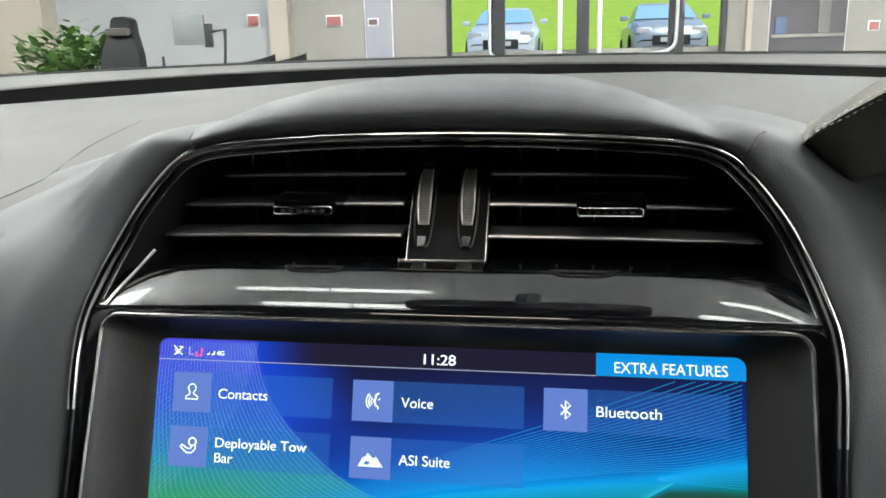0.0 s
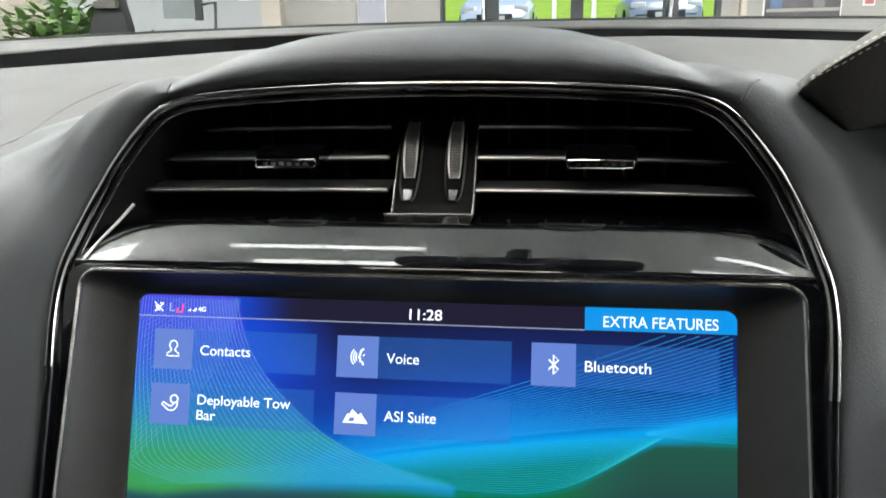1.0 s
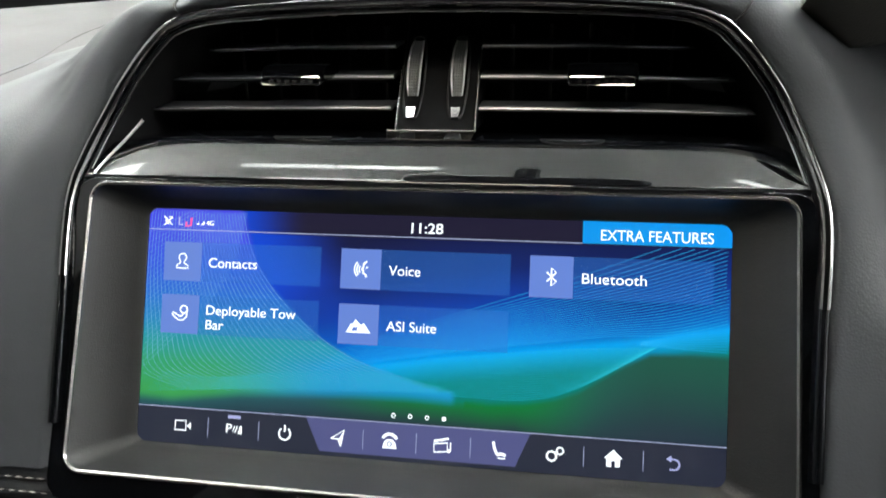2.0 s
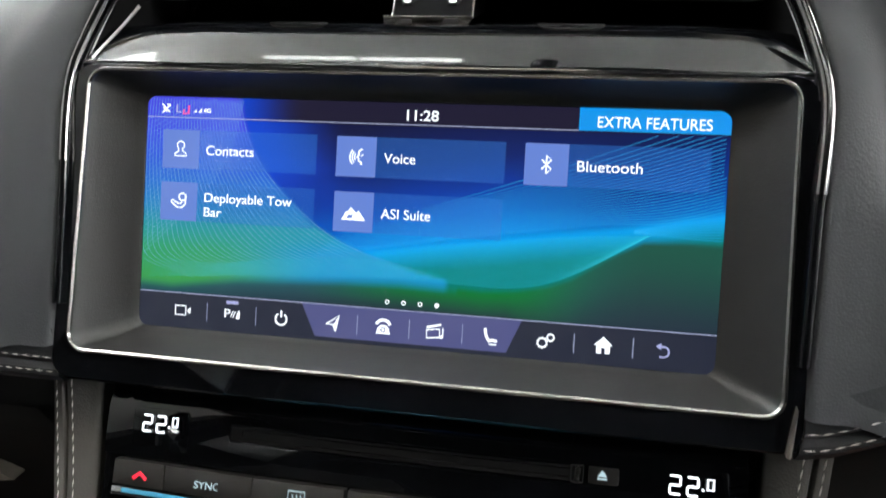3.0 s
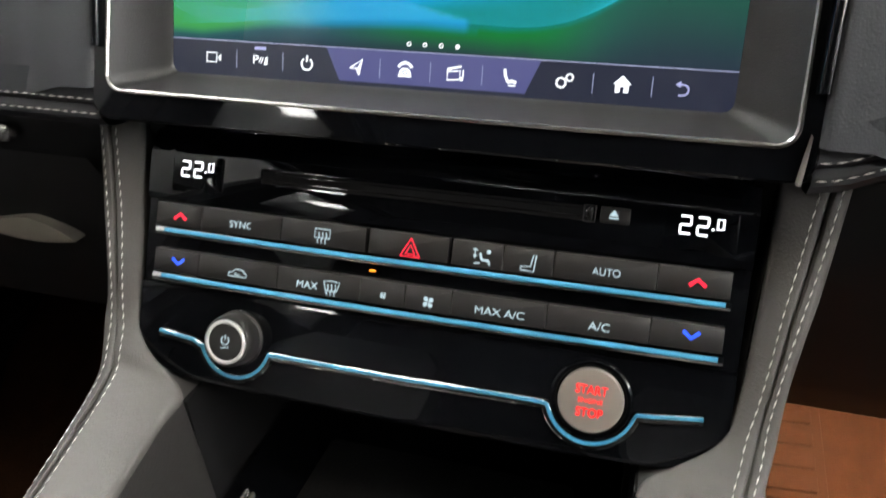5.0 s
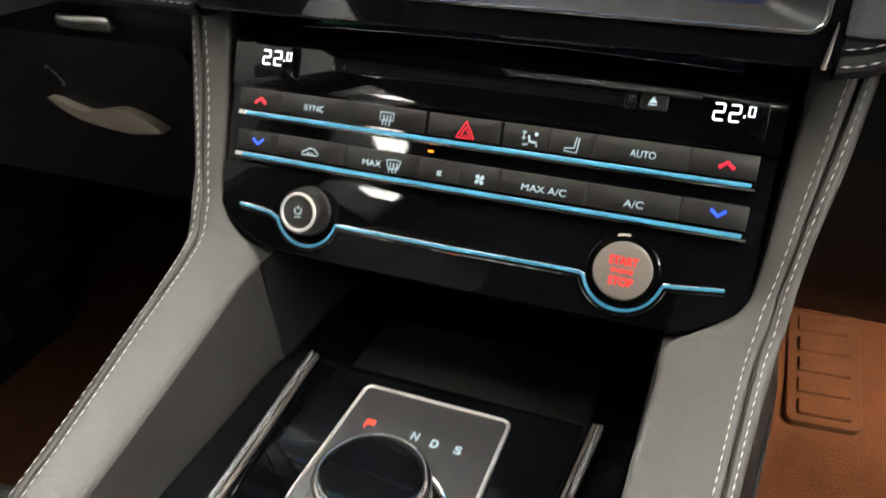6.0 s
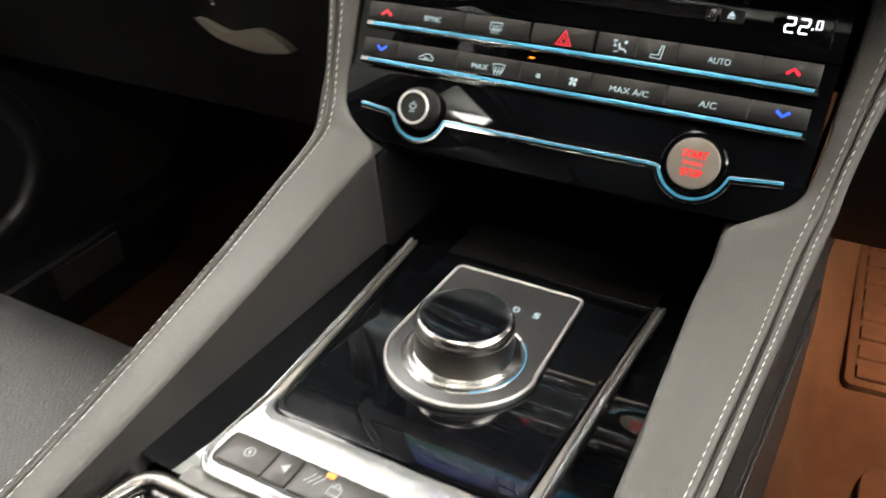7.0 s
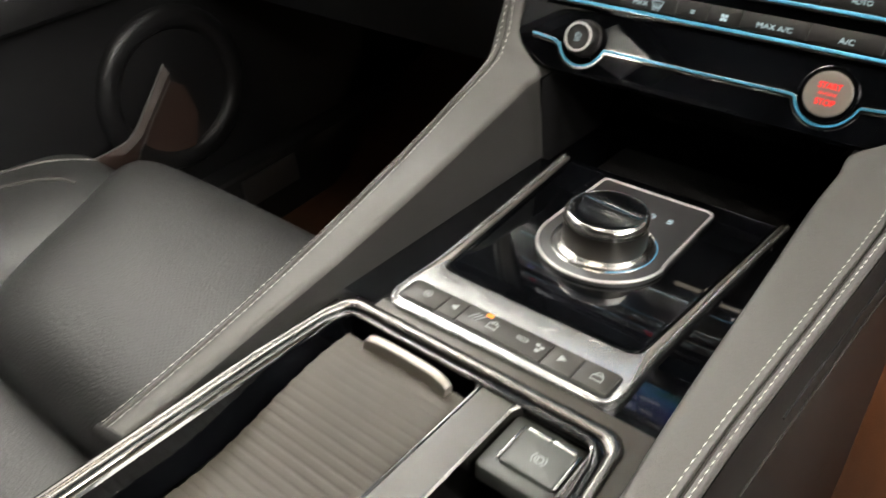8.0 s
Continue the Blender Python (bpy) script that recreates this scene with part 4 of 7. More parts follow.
# shortcut symbols
Y = -34.3
symbol([("ring", at(-100.8, Y, rect(-2.9, -2.0, 2.0, 2.0)), 0.55), ("blob", at(-100.8, Y, [(2.5, 0), (4.2, -1.5), (4.2, 1.5)]))], 0.26, SCREENINK, panel)
words("P", -80.6, -78.0, -35.8, 3.8, 0.26, SCREENINK, panel)
symbol([("line", at(-77.3, Y, [(-0.4, -1.0), (0.6, 1.4)]), 0.4), ("line", at(-76.3, Y, [(-0.4, -1.4), (0.7, 1.4)]), 0.4), ("blob", at(-74.6, Y, [(-0.8, -1.8), (1.0, -1.8), (0.9, 1.6), (0.2, 1.6)]))], 0.26, SCREENINK, panel)
flat("marker", rect(-80.0, -29.9, -74.4, -28.5), 0.26, MUTEDINK, panel)
symbol([("line", at(-54.7, Y, arc(0, -0.2, 2.5, 125, 415)), 0.75), ("line", at(-54.7, Y, [(0, 0.6), (0, 3.4)]), 0.75)], 0.26, SCREENINK, panel)
symbol([("ring", at(-31.5, Y, [(-3.2, -0.6), (2.4, 3.2), (1.0, -3.4), (-0.2, -0.6)]), 0.6), ("blob", at(-31.5, Y, [(0.2, -0.6), (2.1, 2.8), (0.9, -2.8)]))], 0.26, SCREENINK, panel)
symbol([("line", at(-9.9, Y, arc(0, -0.2, 3.2, 25, 155)), 1.2), ("blob", at(-9.9, Y, [(-3.0, -2.8), (3.0, -2.8), (2.4, -0.4), (1.2, 0.9), (-1.2, 0.9), (-2.4, -0.4)]))], 0.26, SCREENINK, panel)
symbol([("ring", at(-9.9, Y, circle(0, -1.0, 0.9, 14)), 0.4)], 0.40, NAVGREY, panel)
symbol([("ring", at(11.6, Y, [(-3.0, -2.8), (2.4, -2.2), (2.2, 1.2), (-3.2, 0.6)]), 0.6), ("line", at(11.6, Y, [(-3.2, 1.6), (2.8, 3.0)]), 0.9), ("line", at(11.6, Y, [(3.6, 1.6), (3.6, -1.8)]), 0.5), ("blob", at(11.6, Y, circle(3.0, -2.0, 0.8, 12)))], 0.26, SCREENINK, panel)
symbol([("line", at(34.4, Y, [(-2.0, 3.2), (-1.6, 0.6), (-0.4, -1.8)]), 1.1), ("line", at(34.4, Y, [(-0.6, -2.0), (1.2, -1.4), (3.0, -2.0)]), 1.2), ("line", at(34.4, Y, [(-0.2, -3.2), (2.8, -3.2)]), 0.5)], 0.26, SCREENINK, panel)
gearl = [((2.1 if i % 2 else 1.6) * math.cos(2 * math.pi * i / 20), (2.1 if i % 2 else 1.6) * math.sin(2 * math.pi * i / 20)) for i in range(20)]
symbol([("ring", at(55.4, Y - 0.7, gearl), 0.7), ("ring", at(58.6, Y + 1.5, [(x * 0.72, y * 0.72) for x, y in gearl]), 0.6)], 0.26, SCREENINK, panel)
symbol([("blob", at(79.1, Y, [(-2.6, -3.0), (-0.7, -3.0), (-0.7, -0.8), (0.7, -0.8), (0.7, -3.0), (2.6, -3.0), (2.6, 0.2), (3.6, 0.2), (0, 3.6), (-3.6, 0.2), (-2.6, 0.2)]))], 0.26, SCREENINK, panel)
symbol([("line", at(101.5, Y, [(-1.6, 1.6), (0.4, 1.6)] + arc(0.4, -0.4, 2.0, 90, -90, 10) + [(-1.2, -2.4)]), 0.7), ("blob", at(101.5, Y, [(-2.6, 1.6), (-0.6, 0.4), (-0.6, 3.0)]))], 0.26, MUTEDINK, panel)

# ---- climate panel ----
PAN = frame_of((0, 0.2110, 0.9155), 28)
climate = thing("climate_panel", PAN, "gloss black climate panel with backlit keys and blue-filmed chrome strips", "control panel")


def bow(bm):
    """Follow the panel's slight curve across the car."""
    for v in bm.verts:
        v.co.z -= 0.0042 * (v.co.x / 0.118) ** 2
    return bm


def cut_long(x0, x1, n):
    return [x0 + (x1 - x0) * i / n for i in range(n + 1)]


def strip(profile, x0, x1, n=48):
    """A bar of constant section (y, h in mm) along x, closed at its ends."""
    bm = bmesh.new()
    loops(bm, [[(x * 0.001, y * 0.001, h * 0.001) for y, h in profile] for x in cut_long(x0, x1, n)], cap0=True, cap1=True)
    return bow(bm)


face = [(70, -30), (66, -16), (56, -9), (48, -5), (41, -2.2), (22, -2.0), (19.0, -2.2), (18.6, -4), (-21.6, -4), (-22.0, -2.6), (-24, -2.4), (-62, -2.4), (-65.5, -3.0), (-67.5, -6), (-68, -40), (60, -45)]
part("panel_body", strip(face, -137, 137), GLOSS, climate, "gloss black panel")


def key(x0, x1, y0, y1, mat=BUTTON, h=0.6):
    o = rrect(x0 + 0.12, y0, x1 - 0.12, y1, 0.5, 3)
    bm = slab(o, -4, h, 0.5)
    return bow(bm)


ROW1 = [-129.5, -103.8, -62.1, -21, 17.7, 39.7, 60.6, 101.7, 130.0]
ROW2 = [-128.8, -103.6, -62, -21.7, -0.8, 19.9, 60.2, 101.5, 129.8]
keys1, keys2 = [], []
for i, (a, b) in enumerate(zip(ROW1, ROW1[1:])):
    if i == 3:
        a, b = a + 1.3, b - 1.3
    keys1.append(part("key", key(a, b, 6.6, 17.5), BUTTON, climate))
for a, b in zip(ROW2, ROW2[1:]):
    keys2.append(part("key", key(a, b, -15.0, -4.4), BUTTON, climate))
# strips of chrome with blue film under the keys
for y0 in (2.3, -19.6):
    prof = [(y0 - 0.3, -3.6), (y0 - 0.3, 0.0), (y0 + 0.1, 0.9), (y0 + 0.6, 1.2), (y0 + 1.1, 1.2), (y0 + 1.4, 0.9), (y0 + 3.4, 0.6), (y0 + 3.5, -3.6)]
    part("strip", strip(prof, -129.0, 130.5), CHROME, climate, "chrome strip")
    prof = [(y0 + 1.25, 0.8), (y0 + 1.4, 1.12), (y0 + 1.7, 1.14), (y0 + 2.8, 0.98), (y0 + 3.2, 0.8), (y0 + 3.1, 0.5)]
    part("film", strip(prof, -124.0, 128.5), FILM, climate, "pale blue protective film")
# lower strip that dips round the knob and the start button
path = [(-123.5, -45), (-104, -46.6), (-100.3, -48.5)] + arc(-81.5, -41.5, 19.2, 200, 340, 16) + [(-63.5, -47.0), (-60, -46.9), (0, -46.9), (58, -46.2), (62.5, -46.4)] + arc(82.2, -41.5, 19.0, 196, 342, 16) + [(101, -45.6), (105, -45.4), (126.5, -43.2)]
path = [(p[0], p[1], 0) for p in path]
for name, mat, w, h0, h1, dy, lab in (("lower_strip", CHROME, 3.6, -3.5, -0.6, 0.0, "chrome strip"), ("film", FILM, 1.7, -0.9, -0.35, 0.8, "pale blue protective film")):
    bm = bmesh.new()
    rings = []
    n = len(path)
    for i in range(n):
        a, b2 = Vector(path[max(i - 1, 0)][:2]), Vector(path[min(i + 1, n - 1)][:2])
        d = (b2 - a).normalized()
        q = Vector((-d.y, d.x))
        p = Vector(path[i][:2]) + q * dy
        rings.append([((p.x + q.x * s * w / 2) * 0.001, (p.y + q.y * s * w / 2) * 0.001, h * 0.001) for s, h in ((-1, h0), (-1, h1 - 0.4), (-0.7, h1), (0.7, h1), (1, h1 - 0.4), (1, h0))])
    loops(bm, rings, cap0=True, cap1=True)
    part(name, bow(bm), mat, climate, lab)


def hgt(x, base=0.6):
    return base + 0.05 - 4.2 * (x / 118) ** 2


def on_key(shapes, x, mat, parent, label=""):
    return symbol(shapes, hgt(x), mat, parent, label=label)


# key legends
words("SYNC", -88.6, -76.9, 9.9, 3.2, hgt(-83), PALEINK, keys1[1])
words("AUTO", 76.2, 87.4, 10.0, 3.2, hgt(82), PALEINK, keys1[6])
words("MAX", -51.8, -41.7, -12.6, 3.2, hgt(-47), PALEINK, keys2[2])
words("MAX A/C", 30.3, 51.3, -12.4, 3.2, hgt(41), PALEINK, keys2[5])
words("A/C", 77.3, 85.9, -12.4, 3.4, hgt(82), PALEINK, keys2[6])
for x, y, k, mat, up in ((-115.6, 11.6, keys1[0], REDINK, 1), (117.2, 12.0, keys1[7], REDINK, 1), (-115.0, -9.8, keys2[0], BLUEINK, -1), (117.3, -9.0, keys2[7], BLUEINK, -1)):
    on_key([("line", at(x, y, [(-3.2, -1.4 * up), (0, 1.2 * up), (3.2, -1.4 * up)]), 1.5)], x + (1 if x < 0 else -1), mat, k)


def demist(cx, cy, curved):
    sh = [("ring", at(cx, cy, rect(-3.6, -0.9, 3.6, 3.0) if not curved else [(-2.6, -1.4), (2.6, -1.4), (3.8, 2.6), (0, 3.2), (-3.8, 2.6)]), 0.5)]
    for dx in (-1.8, 0, 1.8):
        sh.append(("line", at(cx, cy, [(dx, -3.4), (dx - 0.4, -2.0), (dx + 0.4, -0.2), (dx, 1.6)]), 0.45))
    return sh


on_key(demist(-41.6, 11.4, False), -41.6, PALEINK, keys1[2])
on_key(demist(-35.0, -11.0, True), -35, PALEINK, keys2[2])
on_key([("ring", at(-0.4, 11.0, [(-4.3, -3.4), (4.3, -3.4), (0, 4.4)]), 0.8), ("ring", at(-0.4, 10.7, [(-2.1, -2.1), (2.1, -2.1), (0, 1.9)]), 0.6)], 0, REDINK, keys1[3])
on_key([("line", at(30.6, 11.2, [(-0.6, 1.8), (0.2, -1.0), (3.2, -1.2)]), 1.0), ("line", at(30.6, 11.2, [(-3.8, 3.0), (-1.6, 3.0)]), 0.5), ("line", at(30.6, 11.2, [(-3.6, 0.4), (-1.8, 0.4)]), 0.5), ("line", at(30.6, 11.2, [(-2.8, 3.6), (-2.8, -0.6)]), 0.4), ("blob", at(30.6, 11.2, circle(3.0, 2.6, 0.9, 12))), ("line", at(30.6, 11.2, [(-3.0, -2.8), (-0.4, -2.4)]), 0.5), ("line", at(30.6, 11.2, [(3.2, -1.2), (3.8, -3.0)]), 0.6)], 31, PALEINK, keys1[4])
on_key([("ring", at(50.6, 11.2, [(-3.4, -3.0), (2.2, -3.2), (2.8, 3.6), (1.6, 3.6), (0.8, -1.2), (-3.4, -1.6)]), 0.5)], 51, PALEINK, keys1[5])
on_key([("line", at(-82.4, -11.0, [(-4.6, -0.8), (-4.4, 0.2), (-2.6, 0.6), (-1.0, 2.0), (2.2, 2.0), (3.6, 0.4), (4.6, 0.0), (4.6, -1.4), (-4.4, -1.4), (-4.6, -0.8)]), 0.5), ("line", at(-82.4, -11.0, [(1.4, -0.6), (-1.6, -0.6), (-0.6, 0.4)]), 0.5)], -82, PALEINK, keys2[1])
for x, r, k in ((-10.6, 1.0, keys2[3]), (9.8, 1.75, keys2[4])):
    petals = []
    for a in (45, 135, 225, 315):
        c, d = math.cos(math.radians(a)), math.sin(math.radians(a))
        petals.append(("blob", at(x, -10.8, [(r * (c * p - d * q), r * (d * p + c * q)) for p, q in ((0.12, 0), (0.6, -0.55), (1.15, -0.66), (1.5, -0.3), (1.5, 0.25), (1.1, 0.5), (0.55, 0.32))])))
    on_key(petals, x, PALEINK, k)
symbol([("blob", rect(-19.5, -1.6, -16.5, -0.8))], -3.7, AMBERINK, climate, "indicator_lamp", "small amber lamp")


# temperature readouts in dark windows
def readout(cx, cy):
    bm = slab(rrect(cx - 14, cy - 11, cx + 14, cy + 6.5, 1.5, 4), -3.5, -1.98, 0.08)
    win = part("readout_window", bow(bm), GLOSS, climate, "dark glass window")
    hh = -1.65 - 4.2 * (cx / 118) ** 2 + 0.25

    def digit(points, w, closed=False):
        bm = bmesh.new()
        stroke(bm, points, w, hh, closed)
        return part("digit", bm, DIGIT, win, smooth=False)
    for x in (cx - 8.2, cx - 1.6):
        y, w, h = cy - 3.4, 4.0, 6.9
        digit([(x, y + h), (x + w - 0.4, y + h), (x + w, y + h - 0.4), (x + w, y + h / 2 + 0.4), (x + w - 0.4, y + h / 2), (x + 0.4, y + h / 2), (x, y + h / 2 - 0.4), (x, y + 0.4), (x + 0.4, y), (x + w, y)], 0.8)
    digit([(cx + 5.9, cy - 0.5), (cx + 8.1, cy - 0.5), (cx + 8.1, cy + 3.4), (cx + 5.9, cy + 3.4)], 0.75, True)
    bm = bmesh.new()
    blob(bm, circle(cx + 4.2, cy - 0.8, 0.5, 8), hh)
    part("point", bm, DIGIT, win, smooth=False)


readout(-109.5, 34.2)
readout(116.0, 34.0)
# disc slot: a thin rim round a dark mouth, and a shallow groove above it
def rim(outline, w, h0, h1):
    bm = band(outline, shrink(outline, w), h0, h1, 0.12)
    return bow(bm)


def long_rect(x0, y0, x1, y1, r):
    """A rounded outline with extra points along its long sides."""
    pts, out = rrect(x0, y0, x1, y1, r, 4), []
    for a, c in zip(pts, pts[1:] + pts[:1]):
        n = max(1, int(abs(a[0] - c[0]) / 6))
        out += [(a[0] + (c[0] - a[0]) * k / n, a[1] + (c[1] - a[1]) * k / n) for k in range(n)]
    return out


slot = part("disc_slot", rim(long_rect(-76, 30.4, 73, 38.2, 1.4), 0.9, -3, -1.55), GLOSS, climate, "narrow black disc slot")
bm = bmesh.new()
loops(bm, [[(x * 0.001, y * 0.001, h * 0.001) for y, h in ((37.2, -1.9), (35.6, -1.92), (33.2, -1.92), (31.3, -1.9))] for x in cut_long(-75, 72, 30)], closed=False)
part("slot_mouth", bow(bm), GAP, slot)
part("slot_lip", rim(long_rect(-70, 32.6, 71.5, 36.2, 0.8), 0.35, -2.5, -1.7), GLOSS, slot)
part("groove", rim(long_rect(-18, 44.6, 70, 49.5, 0.8), 0.4, -4.5, -2.9), GLOSS, climate, "shallow groove under the display")
# satin bar that stands for a bright reflection next to the eject key
part("pocket_glint", bow(slab(rrect(71.2, 31.8, 73.6, 36.8, 0.5, 3), -3, -1.5, 0.2)), SATIN, slot, "small satin bar for a bright reflection beside the slot")
part("key_pocket", rim(long_rect(69.6, 30.8, 74.8, 37.9, 0.8), 0.5, -3, -1.3), BUTTON, climate)
ej = part("eject_key", bow(slab(rrect(76.6, 31.2, 88.4, 37.8, 0.8, 3), -3, -1.2, 0.4)), BUTTON, climate, "small eject key")
symbol([("blob", at(82.0, 34.8, [(-1.9, -0.6), (1.9, -0.6), (0, 2.0)])), ("blob", at(82.0, 34.8, rect(-1.9, -1.7, 1.9, -1.1)))], -1.1 - 4.2 * (82 / 118) ** 2 + 0.1, PALEINK, ej)


# volume knob and start button
def turned(profile, cx, cy, n=56, bumps=0.0):
    """A solid of revolution about the panel's normal: (radius, height) in mm."""
    bm = bmesh.new()
    rings = []
    for r, h in profile:
        ring = []
        for i in range(n):
            rr = r + (bumps if (i % 2 and bumps and r > 11) else 0)
            ring.append(((cx + rr * math.cos(2 * math.pi * i / n)) * 0.001, (cy + rr * math.sin(2 * math.pi * i / n)) * 0.001, h * 0.001))
        rings.append(ring)
    return loops(bm, rings, cap0=True, cap1=True)


KC = (-80.5, -41.2)
knob = part("volume_knob", turned([(13.0, -4), (13.0, -2.8), (12.2, -2.2), (12.0, 3), (11.6, 6.0), (10.8, 7.0), (10.2, 7.2), (9.6, 7.1)], *KC, n=72, bumps=-0.25), BUTTON, climate, "black knurled volume knob")
part("knob_ring", turned([(10.2, 6.9), (10.1, 7.7), (9.8, 8.0), (8.7, 8.0), (8.5, 7.8), (8.4, 7.0)], *KC), RINGM, knob, "silver ring")
part("knob_face", turned([(8.6, 7.0), (8.5, 7.45), (6.6, 7.5), (4, 7.55)], *KC), BUTTON, knob)
symbol([("line", at(*KC, arc(0, 0.8, 1.9, 125, 415)), 0.45), ("line", at(*KC, [(0, 1.4), (0, 3.4)]), 0.45), ("line", at(*KC, [(-2.0, -2.8), (2.0, -2.2)]), 0.4)], 7.85, PALEINK, knob)
SC = (82.0, -41.2)
well = part("start_well", turned([(16.8, -3), (16.8, -2.0), (16.0, -1.6), (14.6, -1.8), (13.9, -3)], *SC), GLOSS, climate)
start = part("start_button", turned([(13.4, -4), (13.4, -0.8), (12.9, -0.2), (12.0, 0.0), (7.0, -0.25), (2.0, -0.35)], *SC), STARTM, climate, "brushed metal start button with red letters")
words("START", SC[0] - 6.5, SC[0] + 6.5, SC[1] + 2.9, 3.7, -0.05, START_RED, start, 0.0001)
words("ENGINE", SC[0] - 5.0, SC[0] + 5.0, SC[1] - 0.9, 2.0, -0.12, START_RED, start)
words("STOP", SC[0] - 5.5, SC[0] + 5.5, SC[1] - 6.6, 3.7, -0.05, START_RED, start, 0.0001)

# ---- centre console ----
CON = pose(0, 0, 0.806, -4.86)
console = thing("centre_console", CON, "centre console with gloss black tray and polished chrome rails", "console")


# base tray, gloss black
bm = bmesh.new()
rings = []
for v in (-40, 0, 60, 120, 172):
    w = 99
    rings.append([(-w * 0.001, v * 0.001, -0.06), (-w * 0.001, v * 0.001, -0.004), (w * 0.001, v * 0.001, -0.004), (w * 0.001, v * 0.001, -0.06)])
loops(bm, rings, closed=False)
part("tray", bm, GLOSS, console, "gloss black tray")
# chrome frame: two rails and a broad bar behind the selector
outer = [(-83.8, 178), (-76.5, 90), (-70.5, 12), (-71, -22)] + arc(-58, -25, 13, 190, 262, 6) + arc(58, -23, 13, 278, 350, 6) + [(71.5, -20), (71.5, 12), (77, 90), (84.5, 178)]
inner = [(-77.8, 178), (-70.5, 90), (-64.8, 22), (-64.4, 17)] + arc(-55.4, 15, 9, 185, 268, 6) + arc(56.4, 15, 9, 272, 355, 6) + [(65.6, 17), (66.0, 22), (71.3, 90), (78.6, 178)]


def ribbon(a, b, h0, h1, crown, n=8):
    """A strip with a rounded top between two open outlines with the same number of points."""
    bm = bmesh.new()
    rings = []
    for p, q in zip(a, b):
        p, q = Vector(p), Vector(q)
        ring = [(p.x, p.y, h0)]
        for k in range(n + 1):
            t = k / n
            m = p.lerp(q, 0.5 - 0.5 * math.cos(math.pi * t))
            ring.append((m.x, m.y, h1 - crown + crown * math.sin(math.pi * t) ** 0.8))
        rings.append(ring + [(q.x, q.y, h0)])
    return loops(bm, [[tuple(c * 0.001 for c in p) for p in r] for r in rings], cap0=True, cap1=True)


def between(a, b, near, far):
    """Two open outlines that lie near and far millimetres from a on the way to b; None for b itself."""
    one, two = [], []
    for p, q in zip(a, b):
        p, q = Vector(p), Vector(q)
        d = (q - p).normalized()
        one.append(p + d * near)
        two.append(q if far is None else p + d * far)
    return one, two


part("chrome_rail", ribbon(*between(outer, inner, 0, 3.3), -5, 2.2, 1.5), RAILM, console, "bright satin rim round the selector panel")
part("rail_groove", ribbon(*between(outer, inner, 3.2, 4.0), -5, 0.6, 0.2, 2), GLOSS, console, "dark groove inside the rim")
for k0, k1 in ((0, 4), (18, 22)):
    a, b = between(outer[k0:k1], inner[k0:k1], 3.9, None)
    part("rail_slope", ribbon(a, b, -5, 1.2, 1.0), GRIPM, console, "dark chrome inner slope of the rail")
part("key_bar", ribbon(*between(outer[3:19], inner[3:19], 3.9, None), -5, 1.9, 1.3), RAILM, console, "broad satin bar behind the selector")
# gloss panel inside the rails
pl = [(-77, 178), (-70, 90), (-64.2, 22), (-64, 17)] + arc(-55.4, 15, 8.6, 185, 268, 6) + arc(56.4, 15, 8.6, 272, 355, 6) + [(65.2, 17), (65.6, 22), (70.9, 90), (78, 178)]
HALF = [(6.4, 50), (7.0, 54), (9, 58.5), (12, 61.5), (16, 63.4), (22, 64.2), (90, 70.2), (178, 77.5)]
bm = bmesh.new()
rings = []
for v in (6.4, 7, 9, 12, 16, 19, 22, 26, 30, 36, 42, 50, 60, 75, 90, 120, 150, 178):
    t = max(0.0, min(1.0, (v - 10) / 60))
    h = -0.4 - 0.9 * t * t * (3 - 2 * t)
    w = table(HALF, v)
    rings.append([(-w, v, -8), (-w, v, -0.9), (-w + 1.0, v, min(-0.4, h + 0.3)), (-w + 3.5, v, h), (-w + 3.9, v, h)] + [(x, v, h) for x in (-40, 0, 40)] + [(w - 3.4, v, h), (w - 3.0, v, h), (w - 0.6, v, min(-0.4, h + 0.3)), (w + 0.4, v, -0.9), (w + 0.4, v, -8)])
loops(bm, [[tuple(c * 0.001 for c in p) for p in r] for r in rings], closed=False, cap0=True)
part("selector_panel", bm, GLOSS, console, "gloss black dished selector panel", angle=1.0)
part("panel_lip", band([(x * 0.985, y * 0.985 + 1.6) for x, y in pl], [(x * 0.955, y * 0.955 + 5.5) for x, y in pl], -1, 0.25, 0.5), GLOSS, console, "raised lip of the panel")
# row of drive keys set into the frame
well = rrect(-66, -31, 67, -11.5, 4, 5)
part("key_bed", slab(well, 0.5, 2.0, 0.3), BLACK, console)
KEYX = [-63.5, -39, -26, 28, 46, 66]
drive = []
for i, (a, b) in enumerate(zip(KEYX, KEYX[1:])):
    drive.append(part("drive_key", slab(rrect(a + 0.4, -29.5, b - 0.4, -13.2, 1.2, 3), 1.0, 3.2, 0.7), KEYGREY, console))
symbol([("ring", circle(-51, -20.5, 2.4, 16), 0.5), ("blob", circle(-51, -20.5, 0.9, 10))], 3.25, KEYINK, drive[0])
symbol([("blob", [(-34.4, -20.5), (-30.4, -23), (-30.4, -18)])], 3.25, KEYINK, drive[1])
symbol([("line", [(-21, -22.5), (-18, -17)], 0.6), ("line", [(-18.6, -22.5), (-15.6, -17)], 0.6), ("line", [(-16.2, -22.5), (-13.2, -17)], 0.6), ("ring", rect(-9, -23.5, -3.5, -19.5), 0.7), ("line", [(-8, -19.5), (-7, -17.6), (-5.5, -17.6), (-4.5, -19.5)], 0.7)], 3.25, KEYINK, drive[2])
